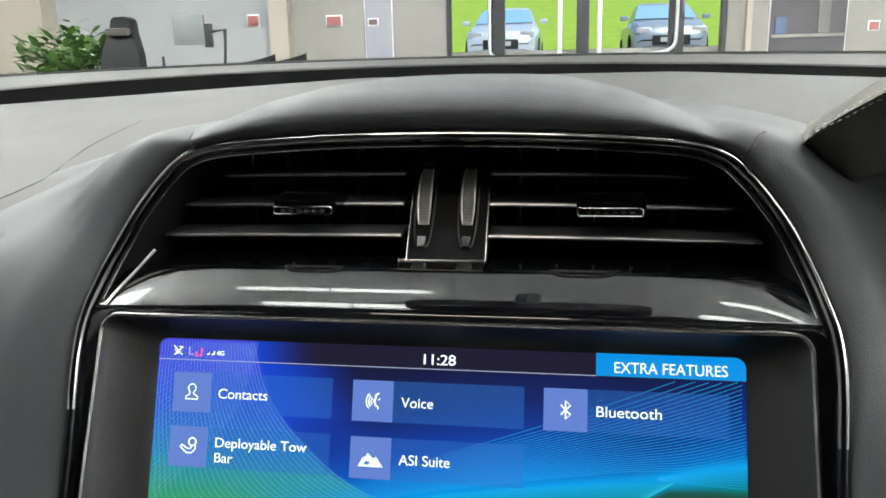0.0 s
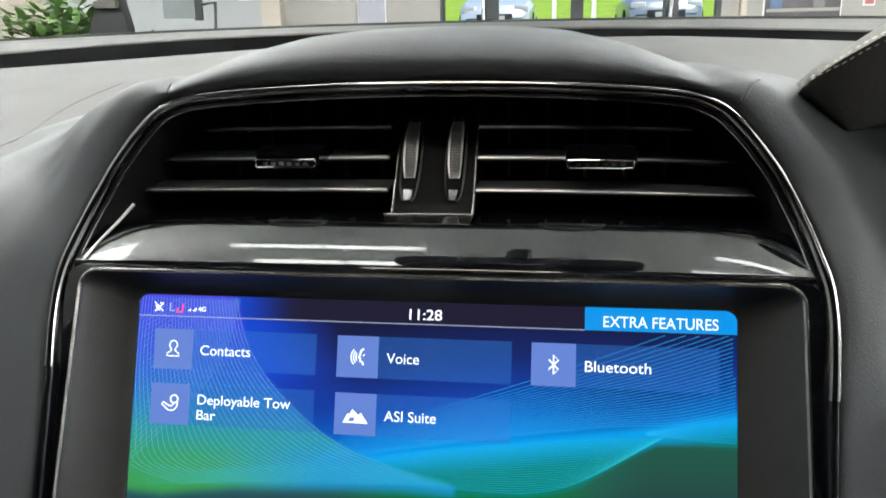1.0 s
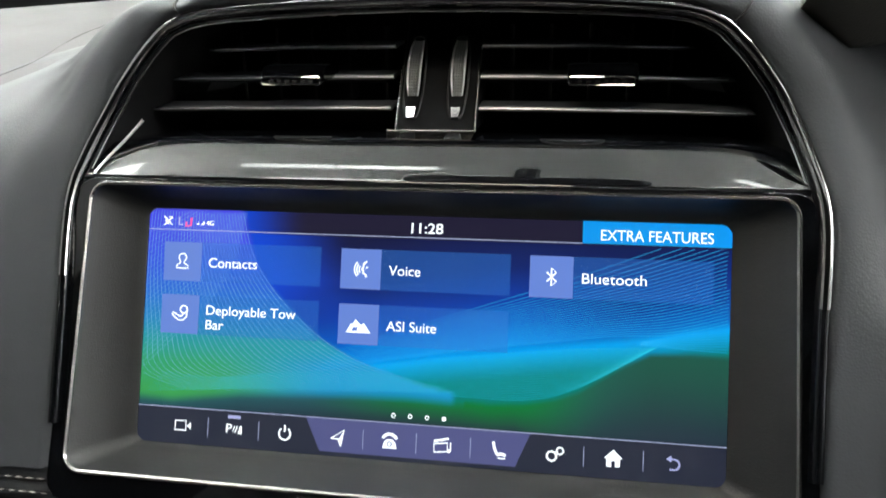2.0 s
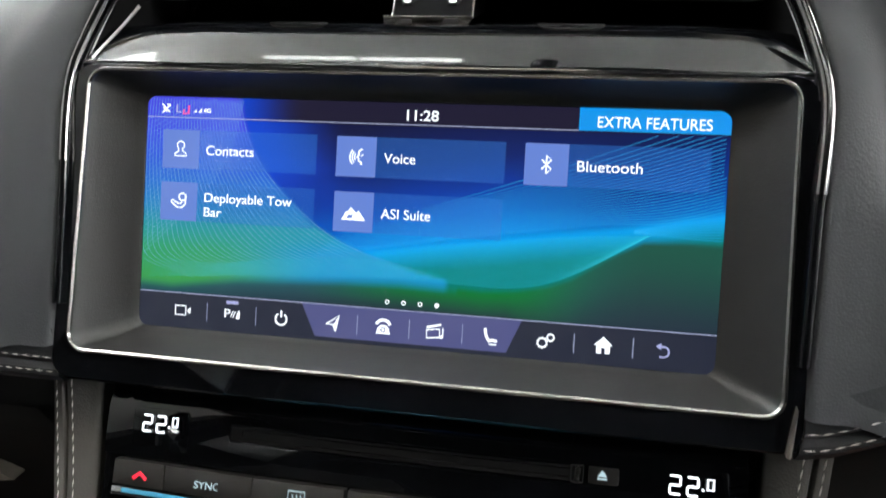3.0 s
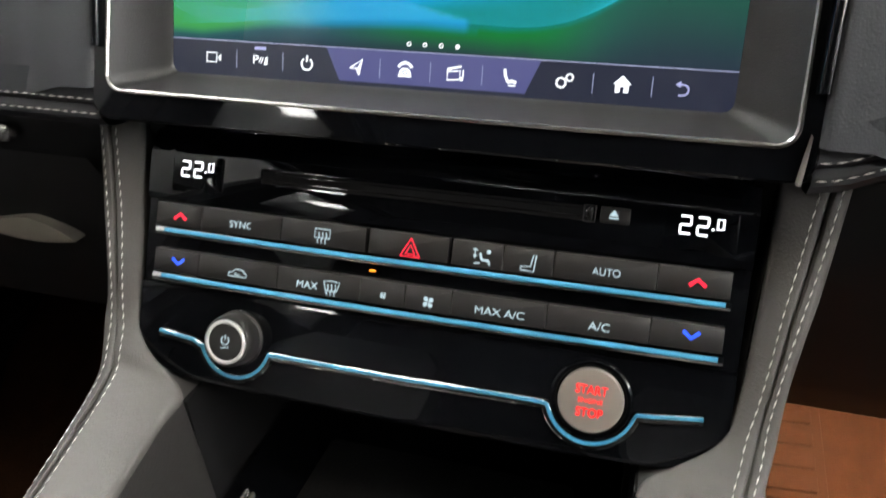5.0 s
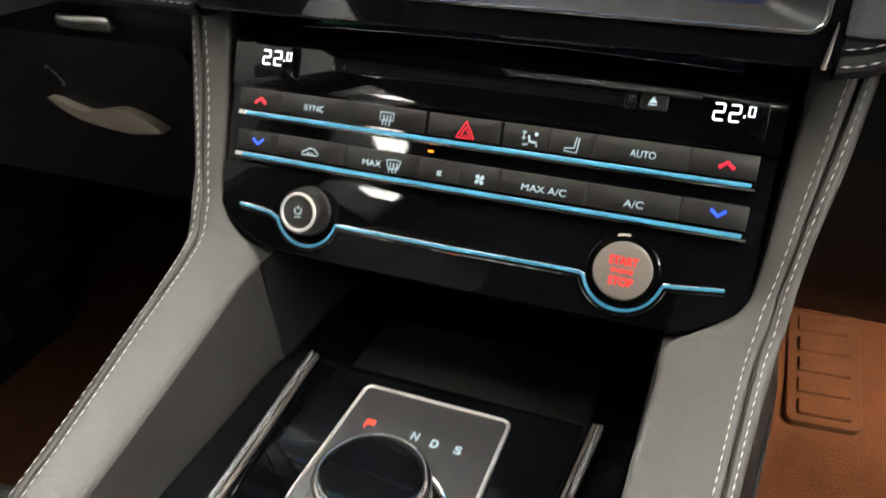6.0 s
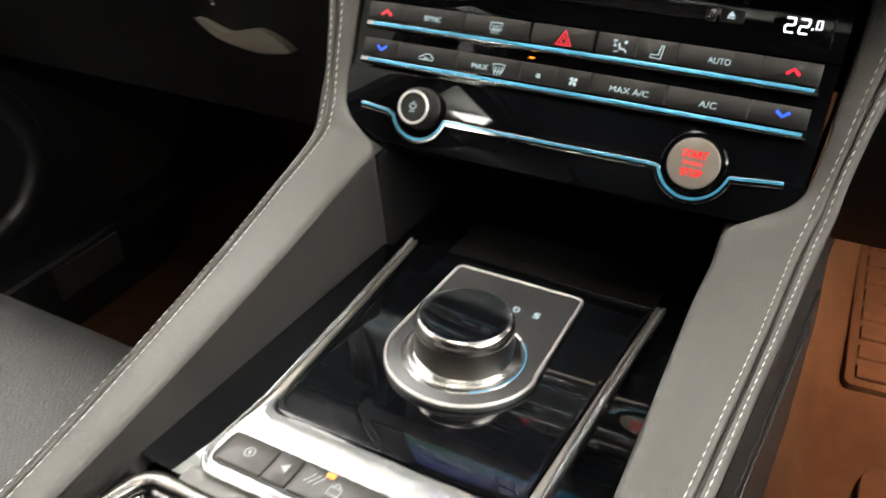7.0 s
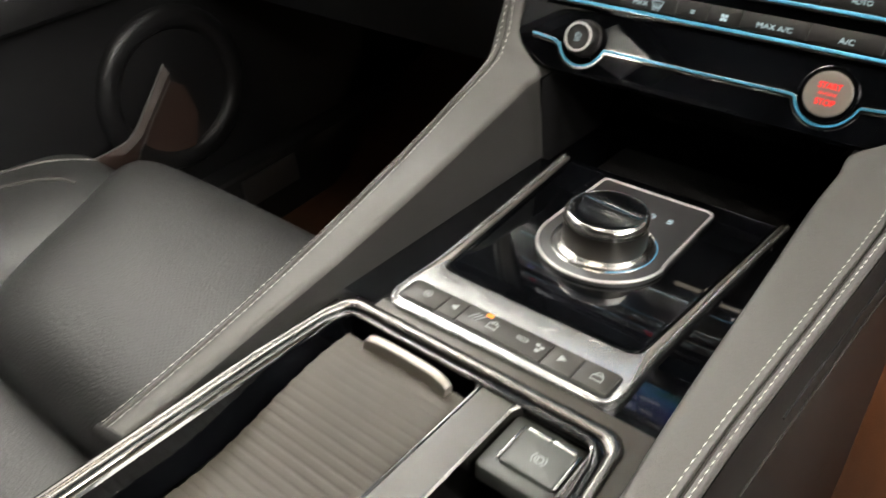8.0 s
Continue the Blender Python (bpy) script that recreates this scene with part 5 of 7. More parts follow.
words("ECO", 8.8, 15.4, -21.4, 2.8, 3.3, KEYINK, drive[2])
symbol([("blob", circle(21, -19, 1.2, 10)), ("blob", circle(24, -20, 1.2, 10)), ("blob", circle(22.5, -23, 1.4, 10)), ("line", [(21, -19), (24, -20), (22.5, -23)], 0.5)], 3.25, KEYINK, drive[2])
symbol([("blob", [(38.5, -20.5), (34.5, -23), (34.5, -18)])], 3.25, KEYINK, drive[3])
symbol([("ring", rect(53.5, -23.5, 59.5, -20), 0.6), ("line", [(54.5, -20), (55.4, -17.8), (57.8, -17.8), (58.6, -20)], 0.6)], 3.25, KEYINK, drive[4])
symbol([("blob", rect(-14.0, -16.2, -9.8, -13.9))], 3.3, AMBERINK, drive[2], "indicator_lamp", "small amber lamp")

# rotary gear selector
selector = thing("gear_selector", CON, "rotary gear selector with a metal knob on a grey plate", "gear selector")
plate = [(41, 160), (41, 89)] + arc(0, 88, 42, 0, -180, 32)[1:-1] + [(-42, 89), (-41, 160)] + arc(-36, 160, 5, 180, 90, 4)[1:] + arc(36, 160, 5, 90, 0, 4)[:-1]
plate = list(reversed(plate))
part("plate_base", slab(plate, -3.2, 1.2, 0.6), GREYMETAL, selector)
bm = bmesh.new()
tube(bm, [(x * 0.001, y * 0.001, 0.0014) for x, y in shrink(plate, 1.1)], 0.0011, 10, closed=True)
part("plate_rim", bm, RINGM, selector, "bright rim of the plate")
part("plate", slab(shrink(plate, 2.4), 0, 1.85, 0.1), GREYMETAL, selector, "satin grey plate")
GC = (-0.2, 88.5)
part("base_ring", turned([(33, 1), (33, 1.9), (32.4, 2.3), (31.6, 2.0), (30, 0.9), (27.5, 0.6)], *GC, n=72), SATIN, selector, "polished base ring")
part("base_dish", turned([(31.8, 1.5), (31.4, 2.25), (30.0, 2.2), (28.4, 2.9), (27.2, 4.2), (26.4, 4.6)], *GC, n=72), SATIN, selector, "flared satin skirt of the knob")
bm = bmesh.new()
stroke(bm, arc(*GC, 32.4, -60, 40, 24), 0.6, 2.32)
part("light_ring", bm, glow("ring_light", (0.10, 0.45, 0.75), 0.8), selector, "thin blue light ring", smooth=False)
dial = part("selector_knob", turned([(26.2, 0.8), (25.9, 3), (25.8, 16), (25.7, 19.4)], *GC, n=96), BRUSHED, selector, "brushed metal knob with a black top")
part("knob_rim", turned([(25.7, 18.6), (26.1, 19.0), (26.15, 21.6), (25.9, 23.2), (25.3, 24.5), (24.4, 25.5), (23.6, 25.9), (22.9, 25.8), (22.8, 25.0)], *GC, n=96), KNOBRIM, dial, "polished metal rim")
part("knob_top", turned([(22.9, 25.0), (22.8, 25.6), (22.2, 25.75), (20, 25.7), (10, 25.65), (3, 25.6)], *GC, n=64), GLOSS, dial, "gloss black top")
symbol([("blob", rect(-27.5, 137, -23.6, 140.4)), ("line", [(-27.8, 134.5), (-27.8, 140.4)], 1.0)], 1.9, glow("gear_red", (1.0, 0.06, 0.03), 1.6), selector)
symbol([("line", [(-2.6, 135), (-2.6, 140)], 0.8), ("line", [(0.4, 135), (0.4, 140)], 0.8), ("line", [(-2.6, 140), (0.4, 135)], 0.7)], 1.9, PALEINK, selector)
words("D", 7.6, 11.6, 133.8, 5.0, 1.9, PALEINK, selector, 0.0002)
words("S", 19.8, 23.6, 133.8, 5.0, 1.9, PALEINK, selector, 0.0002)

# tray with rubber mat in front of the selector
bm = bmesh.new()
loops(bm, [[(-0.1, 0.172, -0.004), (-0.1, 0.179, -0.012), (-0.1, 0.270, -0.012), (-0.1, 0.285, 0.0), (-0.1, 0.288, 0.075)], [(0.1, 0.172, -0.004), (0.1, 0.179, -0.012), (0.1, 0.270, -0.012), (0.1, 0.285, 0.0), (0.1, 0.288, 0.075)]], closed=False)
part("front_tray", bm, GLOSS, console, "dark tray under the climate panel")
part("tray_mat", slab(rrect(-62, 184, 76, 238, 4, 4), -12, -9.5, 0.6), RUBBER, console, "dark rubber mat")

# cup holder and switch bay behind, in a chrome surround
co = [(92, -330), (91.5, -100), (88.5, -62)] + arc(76, -58, 13, 10, 86, 6) + arc(-76, -58, 13, 96, 172, 6) + [(-90.5, -68), (-92, -110), (-92, -330)]
ci = [(86, -330), (85.5, -100), (82.5, -66)] + arc(73, -62, 9, 10, 86, 6) + arc(-73, -62, 9, 96, 172, 6) + [(-84.5, -70), (-86, -110), (-86, -330)]
cm = [(82.5, -330), (82, -100), (79, -68)] + arc(70.5, -65, 7, 10, 86, 6) + arc(-70.5, -65, 7, 96, 172, 6) + [(-81, -72), (-82.5, -110), (-82.5, -330)]
part("chrome_surround", ribbon(co, ci, -4, 2.8, 2.6), SURROUND, console, "polished chrome surround")
bm = bmesh.new()
tube(bm, [(x * 0.001, y * 0.001, 0.0009) for x, y in cm], 0.0009, 8)
part("surround_line", bm, DARKCHROME, console, "fine chrome inner line")
part("inner_surround", ribbon(ci, cm, -4, 0.6, 0.6), GLOSS, console, "gloss black inner edge")


def plate_with_wells(wells, x0, x1, y0, y1, h0, h1):
    """A plate with rectangular wells, as bars between them."""
    bm = bmesh.new()
    m = 0.001
    xs2 = sorted({x0, x1, *[w[0] for w in wells], *[w[2] for w in wells]})
    ys2 = sorted({y0, y1, *[w[1] for w in wells], *[w[3] for w in wells]})
    for a, b in zip(xs2, xs2[1:]):
        for c, d in zip(ys2, ys2[1:]):
            if not any(w[0] <= a and b <= w[2] and w[1] <= c and d <= w[3] for w in wells):
                box(bm, a * m, b * m, c * m, d * m, h0 * m, h1 * m)
    bmesh.ops.remove_doubles(bm, verts=bm.verts, dist=1e-6)
    return bm


part("rear_plate", plate_with_wells([(-80, -330, 15, -56), (33, -330, 78, -54)], -82.5, 82.5, -330, -46, -12, 0.2), CONSOLE, console, "brown-grey glossy plate", smooth=False)
part("bridge_plate", slab(rect(-71, -46.5, 99, -36), -4, -0.6), CONSOLE, console, smooth=False)
part("side_plate", slab([(86, -330), (99.5, -330), (99.5, -46.5), (80, -46.5)], -4, -0.6), CONSOLE, console, smooth=False)
part("side_plate", slab([(-84, -46.5), (-99, -46.5), (-99, -330), (-86, -330)], -12, -7), GAP, console, smooth=False)
for w, r, mat in (((-80, -330, 15, -56), 7, GLOSS), ((33, -330, 78, -54), 10, SURROUND)):
    o = rrect(w[0], w[1], w[2], w[3], r, 6)
    part("well_edge", band(o, shrink(o, 2.2), -30, 0.9, 0.7), mat, console)
# roller cover
def sag(v):
    """The cover sinks towards the armrest."""
    t = max(0.0, min(1.0, (-78 - v) / 95))
    return 17 * t * t * (3 - 2 * t)


roller = part("roller_cover", slab(rect(-69, -76, 13, -66.5), -9, -4.7), TAMBOUR, console, "ribbed roller cover")
for i in range(49):
    v = -76 - 5.3 * i
    bm = bmesh.new()
    loops(bm, [[(x * 0.001, (v + dv) * 0.001, (h - sag(v + dv)) * 0.001) for dv, h in ((-2.66, -4.62), (-2.3, -4.46), (-1.4, -4.36), (0.0, -4.30), (1.4, -4.36), (2.3, -4.46), (2.66, -4.62))] for x in (-69 + 0.5 * (i % 2), 12.5)], cap0=True, cap1=True)
    part("slat", bm, TAMBOUR, roller)
bm = bmesh.new()
grip = smooth_path([(-54, -66.5, 0), (-44, -65.6, 0), (-24, -65.4, 0), (-8, -66.4, 0), (2, -68.5, 0)], 6)
rings = []
for k, p in enumerate(grip):
    t = abs(2 * k / (len(grip) - 1) - 1)
    top = 2.6 - 2.2 * t ** 6
    rings.append([(p.x * 0.001, (p.y + dy) * 0.001, h * 0.001) for dy, h in ((-4.4, -5.0), (-4.0, top - 2.4), (-3.2, top - 0.6), (-2.2, top), (0.8, top + 0.2), (1.7, top - 0.5), (2.0, -5.0))])
loops(bm, rings, cap0=True, cap1=True)
part("roller_handle", bm, GRIPM, roller, "curved metal grip")
# parking brake switch
bay = part("switch_bay", slab(rrect(35.5, -95, 76, -57, 4, 4), -14, -5.0, 2.4), BAYGREY, console, "grey switch bay")
part("brake_switch", slab(rrect(44.5, -88, 72.5, -63, 2.5, 4), -9, -2.4, 1.6), SWITCH, bay, "raised parking brake switch")
for x in (43.6, 73.0):
    part("switch_bar", slab(rrect(x - 0.9, -87, x + 0.9, -64, 0.7, 3), -9, -3.0, 0.5), DARKCHROME, bay, "dark chrome side bar")
symbol([("ring", circle(59.5, -77.5, 2.1, 14), 0.7), ("line", [(58.9, -79.0), (58.9, -76.2)], 0.6), ("line", arc(59.5, -77.5, 3.5, 130, 230), 0.6), ("line", arc(59.5, -77.5, 3.5, -50, 50), 0.6)], -2.5, KEYINK, bay)
for x0, x1 in ((46.0, 57.8), (59.2, 71.0)):
    part("switch_bar", slab(rrect(x0, -66.0, x1, -63.6, 0.6, 3), -3.0, -2.1, 0.3), SATIN, bay, "pale bar on the switch")
part("cover_floor", slab(rect(-80, -330, 15, -56), -44, -38), BLACK, console)
part("well_floor", slab(rect(33, -330, 78, -95), -40, -34), BLACK, console)

# leather wings that run from the dash down beside the console: inner and outer edge
WING = [((0.1030, -0.1820, 0.8121), (0.1236, -0.1840, 0.8098)),
        ((0.1014, -0.1200, 0.8205), (0.1231, -0.1200, 0.8167)),
        ((0.0994, -0.0400, 0.8290), (0.1272, -0.0400, 0.8262)),
        ((0.1010, 0.0500, 0.8387), (0.1364, 0.0500, 0.8360)),
        ((0.1027, 0.1200, 0.8486), (0.1444, 0.1200, 0.8461)),
        ((0.1051, 0.1587, 0.8525), (0.1488, 0.1592, 0.8531)),
        ((0.1046, 0.1758, 0.8541), (0.1512, 0.1778, 0.8584)),
        ((0.1161, 0.1831, 0.8593), (0.1531, 0.1877, 0.8671)),
        ((0.1340, 0.1944, 0.8685), (0.1539, 0.1983, 0.8822)),
        ((0.1389, 0.2076, 0.8875), (0.1570, 0.2097, 0.9026)),
        ((0.1405, 0.2202, 0.9097), (0.1610, 0.2195, 0.9192)),
        ((0.1418, 0.2300, 0.9300), (0.1645, 0.2288, 0.9350)),
        ((0.1425, 0.2450, 0.9660), (0.1691, 0.2440, 0.9660))]
for sx, side in ((-1, "passenger"), (1, "driver")):
    wing = thing("console_wing", Matrix(), "grey leather wing with double pale stitching beside the console", "console wing", "console wings")
    inn = smooth_path([Vector((sx * p[0], p[1], p[2])) for p, q in WING], 6)
    out = smooth_path([Vector((sx * q[0], q[1], q[2])) for p, q in WING], 6)
    bm = bmesh.new()
    rings = []
    st1, st2 = [], []
    n = len(inn)
    for i, (a, b) in enumerate(zip(inn, out)):
        along = (inn[min(i + 1, n - 1)] - inn[max(i - 1, 0)]).normalized()
        across = (b - a).normalized()
        up = across.cross(along) * (-1 if sx < 0 else 1)
        if up.z < 0 and along.z < 0.7:
            up = -up
        if up.y > 0.2:
            up = -up
        w = (b - a).length
        f = lambda d, h: tuple(a + across * d + up * h)
        k = max(0.0, min(1.0, (a.y - 0.11) / 0.08))
        g = w - 0.0064 - 0.0010 * k
        rings.append([f(0, -0.0045), f(0.0003, -0.0022), f(0.0012, -0.0008), f(0.003, 0.0), f(g * 0.5, 0.0008), f(g - 0.004, 0.0006), f(g - 0.0013, 0.0003), f(g - 0.0006, -0.0010), f(g - 0.0003, -0.0026), f(g + 0.0003, -0.0026), f(g + 0.0006, -0.0010), f(g + 0.0014, 0.0001), f(w - 0.003, -0.0004), f(w - 0.0006, -0.0022), f(w, -0.005)])
        st1.append(a + across * (g - 0.0034 - 0.0008 * k) + up * 0.0011)
        st2.append(a + across * (g + 0.0031 + 0.0004 * k) + up * 0.0007)
    loops(bm, rings, closed=False)
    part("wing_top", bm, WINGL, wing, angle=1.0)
    # inner wall down to the tray and outer wall down to the carpet
    bm = bmesh.new()
    rings = []
    corner = max(i for i, a in enumerate(inn) if a.y < 0.1765)
    for a in inn[:corner + 1]:
        low = min(0.792 - 0.085 * a.y, a.z - 0.006)
        rings.append([(a.x, a.y, a.z - 0.0042), (a.x * 0.45 + sx * 0.0552, a.y, (a.z + low) / 2), (sx * min(0.1003, abs(a.x) - 0.002), a.y, low)])
    loops(bm, rings, closed=False)
    part("inner_wall", bm, WING_SHADED, wing)
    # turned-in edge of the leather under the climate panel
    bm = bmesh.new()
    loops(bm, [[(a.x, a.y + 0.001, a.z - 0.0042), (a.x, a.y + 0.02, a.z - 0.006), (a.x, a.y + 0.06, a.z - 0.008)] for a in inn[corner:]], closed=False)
    part("turned_edge", bm, WING_SHADED, wing)
    # black block in place of the deep shade under the climate panel
    bm = bmesh.new()
    box(bm, min(sx * 0.1035, sx * 0.1060), max(sx * 0.1035, sx * 0.1060), 0.1772, 0.30, 0.765, 0.848)
    part("tray_shade", bm, GAP, wing, "black block for the deep shade beside the tray", smooth=False)
    bm = bmesh.new()
    rings = []
    for a, b in zip(inn, out):
        if b.z > 0.86 and b.y > 0.18:
            rings.append([(b.x, b.y + 0.0035, b.z - 0.003), (b.x + sx * 0.002, b.y + 0.02, b.z - 0.01), (b.x + sx * 0.002, b.y + 0.05, b.z - 0.02), (b.x + sx * 0.002, b.y + 0.10, b.z - 0.06), (b.x + sx * 0.002, b.y + 0.2, 0.60), (b.x + sx * 0.002, b.y + 0.25, 0.42)])
        else:
            rings.append([(b.x, b.y, b.z - 0.0048), (b.x + sx * 0.004, b.y, b.z - 0.018), (b.x + sx * 0.007, b.y, b.z - 0.05), (b.x + sx * 0.010, b.y, b.z - 0.12), (b.x + sx * 0.012, b.y, 0.60), (b.x + sx * 0.012, b.y, 0.42)])
    loops(bm, rings, closed=False)
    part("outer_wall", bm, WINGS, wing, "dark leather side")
    bm = bmesh.new()
    tube(bm, [(b.x + sx * 0.0048, b.y, b.z - 0.020) for b in out if 0.0 < b.y < 0.172], lambda t: 0.0007, 6)
    part("side_lip", bm, BLACK, wing, "fine lip where the leather meets the plastic side")
    bm = bmesh.new()
    tube(bm, [(b.x + sx * 0.0062, b.y, b.z - 0.034) for b in out if b.y < 0.165], 0.0006, 6)
    part("side_piping", bm, KEYGREY, wing, "fine pale piping")
    for st in (st1, st2):
        part("stitching", stitches(st, lift=Vector((0, -0.0001, 0.0003)), slant=0.0002), THREAD, wing, "pale thread stitching", smooth=False)["kind"] = "stuff"
    # rounded rear end
    bm = bmesh.new()
    e0, e1 = inn[0], out[0]
    rings = []
    for k in range(7):
        t = k / 6 * math.pi / 2
        rings.append([(e0.x + (e1.x - e0.x) * s, e0.y + (e1.y - e0.y) * s - 0.006 * math.sin(t), e0.z + (e1.z - e0.z) * s - 0.0005 - 0.008 * (1 - math.cos(t))) for s in (0.0, 0.1, 0.5, 0.9, 1.0)])
    loops(bm, rings, closed=False)
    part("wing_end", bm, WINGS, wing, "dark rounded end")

# ---- glove box, instrument hood ----
glove = thing("glove_box", Matrix(), "black glove box lid with a pale folded edge", "glove box")
bm = bmesh.new()
rings = []
for x in (-0.70, -0.5, -0.3, -0.20, -0.18):
    rings.append([(x, 0.240, 0.938), (x, 0.247, 0.925), (x, 0.262, 0.90), (x, 0.282, 0.862), (x, 0.300, 0.818), (x, 0.318, 0.775)])
loops(bm, rings, closed=False)
part("lid", bm, FACING, glove)
bm = bmesh.new()
edge = smooth_path([(-0.3277, 0.8778, 0), (-0.3143, 0.8626, 0), (-0.2943, 0.8564, 0), (-0.2705, 0.8540, 0), (-0.2438, 0.8583, 0), (-0.2405, 0.8611, 0), (-0.2476, 0.8692, 0), (-0.2629, 0.8764, 0), (-0.2838, 0.8721, 0), (-0.3010, 0.8683, 0), (-0.3201, 0.8769, 0)], 4)
loops(bm, [[(p.x, 0.276 + dy - 0.35 * (p.y - 0.857), p.y + dz) for p in edge] for dy, dz in ((0.010, 0), (-0.001, 0.0005), (-0.003, 0.002))], cap0=True, cap1=True)
part("fold", bm, PALETRIM, glove, "pale folded end of the lid")
bm = bmesh.new()
tube(bm, smooth_path([(-0.2985, 0.250, 0.9085), (-0.2955, 0.249, 0.9120), (-0.2910, 0.250, 0.9075), (-0.2880, 0.252, 0.9000), (-0.2905, 0.252, 0.8985)], 5), 0.0011, 8)
part("latch_mark", bm, CHROME, glove, "small curved chrome mark")

part("pull", slab(rrect(-22, -5, 20, 5, 4.5, 5), 0, 5, 2.5), SATIN, glove, "silver pull handle").matrix_basis = frame_of((-0.2435, 0.2440, 0.9465), 14)

hood = thing("instrument_hood", Matrix(), "dark leather instrument hood with double pale stitching", "instrument hood")
# crest, stitched edge and foot along the hood, from its tip outwards
HOOD = [((0.145, 0.309, 1.1618), (0.1440, 0.305, 1.1610), (0.1440, 0.306, 1.1600)), ((0.148, 0.315, 1.165), (0.1445, 0.300, 1.1630), (0.147, 0.307, 1.1580)), ((0.155, 0.318, 1.170), (0.1485, 0.296, 1.167), (0.154, 0.308, 1.152)),
        ((0.162, 0.320, 1.174), (0.153, 0.292, 1.171), (0.165, 0.312, 1.144)), ((0.177, 0.325, 1.183), (0.162, 0.285, 1.178), (0.180, 0.325, 1.146)), ((0.21, 0.34, 1.197), (0.19, 0.275, 1.192), (0.21, 0.335, 1.150)),
        ((0.30, 0.36, 1.214), (0.28, 0.265, 1.208), (0.30, 0.34, 1.155)), ((0.42, 0.37, 1.218), (0.42, 0.26, 1.212), (0.42, 0.34, 1.155)), ((0.60, 0.36, 1.19), (0.60, 0.28, 1.185), (0.60, 0.34, 1.14))]
bm = bmesh.new()
rings = []
for k, (c, e, g) in enumerate(HOOD):
    c, e, g = Vector(c), Vector(e), Vector(g)
    back = Vector((0, 0.02 + 0.03 * min(k, 4), -0.012 - 0.006 * min(k, 4)))
    rings.append([tuple(g + Vector((0, back.y, -0.006))), tuple(c + back), tuple(c), tuple(c.lerp(e, 0.5) + Vector((0, 0, 0.0012))), tuple(e), tuple(e.lerp(g, 0.15) + Vector((0, -0.0010, 0))), tuple(e.lerp(g, 0.5) + Vector((0, -0.0012, 0))), tuple(g), tuple(g + Vector((0, 0.006, -0.003)))])
loops(bm, rings, cap0=True, cap1=True)
part("hood_shell", bm, INSTL, hood, angle=1.2)
for k in (0.86, 1.0):
    path = []
    for c, e, g in HOOD[1:8]:
        c, e, g = Vector(c), Vector(e), Vector(g)
        path.append((c.lerp(e, k) if k < 1 else e.lerp(g, 0.07)) + Vector((0, -0.0009, 0.0006)))
    part("stitching", stitches(smooth_path(path, 8), pitch=0.0029, length=0.0024, radius=0.00027), THREAD, hood, "pale thread stitching", smooth=False)["kind"] = "stuff"
bm = bmesh.new()
box(bm, 0.30, 0.56, 0.40, 0.50, 1.05, 1.150, 0.01)
part("dial_housing", bm, BLACK, hood)

# ---- passenger seat ----
seat = thing("front_seat", Matrix(), "dark grey perforated leather front passenger seat", "car seat")


def cushion(x0, x1, y0, y1, zt, zb, r, crown, lean=0.0, nx=32, ny=32):
    """A padded block; lean slants its outer edge inwards towards the backrest."""
    bm = bmesh.new()
    grid2 = []
    for j in range(ny + 1):
        row = []
        for i in range(nx + 1):
            u, v = -1 + 2 * i / nx, -1 + 2 * j / ny
            y = (y0 + y1) / 2 + (y1 - y0) / 2 * v
            xa = x0 + lean * (y1 - y)
            x = (xa + x1) / 2 + (x1 - xa) / 2 * u
            e = min(1.0, (abs(u) ** 9 + abs(v) ** 7))
            z = zt + crown * (1 - u * u * abs(u)) * (1 - 0.55 * v * v) - r * (1 - math.sqrt(max(0, 1 - e)))
            row.append((x, y, z))
        grid2.append(row)
    loops(bm, grid2, closed=False)
    ring = [grid2[0][i] for i in range(nx + 1)] + [grid2[j][nx] for j in range(1, ny + 1)] + [grid2[ny][i] for i in range(nx - 1, -1, -1)] + [grid2[j][0] for j in range(ny - 1, 0, -1)]
    loops(bm, [ring, [(x, y, zb) for x, y, z in ring]])
    bmesh.ops.remove_doubles(bm, verts=bm.verts, dist=1e-5)
    return bm


PERF = perforated("perforated_leather", SEATL)
part("seat_cushion", cushion(-0.646, -0.150, -0.163, 0.118, 0.668, 0.50, 0.055, 0.028, 0.55), PERF, seat, "perforated leather cushion front", angle=1.5)
part("cushion_rear", cushion(-0.53, -0.150, -0.50, -0.160, 0.655, 0.50, 0.030, 0.004), SEATL, seat, "smooth leather cushion rear", angle=1.5)
part("bolster", cushion(-0.712, -0.470, -0.46, 0.085, 0.668, 0.50, 0.045, 0.018), SEATL, seat, "smooth leather side bolster", angle=1.5)
bm = bmesh.new()
box(bm, -0.63, -0.17, -0.50, 0.05, 0.42, 0.56, 0.02)
part("seat_base", bm, BLACK, seat)
bm = bmesh.new()
rings = []
for z, y, w in ((0.62, -0.46, 0.21), (0.75, -0.54, 0.225), (0.95, -0.67, 0.22), (1.1, -0.77, 0.20), (1.2, -0.84, 0.15)):
    rings.append([(-0.40 - w, y - 0.09, z), (-0.40 - w, y + 0.03, z), (-0.40 - w * 0.7, y + 0.02, z), (-0.40 + w * 0.7, y + 0.02, z), (-0.40 + w, y + 0.03, z), (-0.40 + w, y - 0.09, z)])
loops(bm, rings, cap0=True, cap1=True)
part("backrest", bm, SEATL, seat)
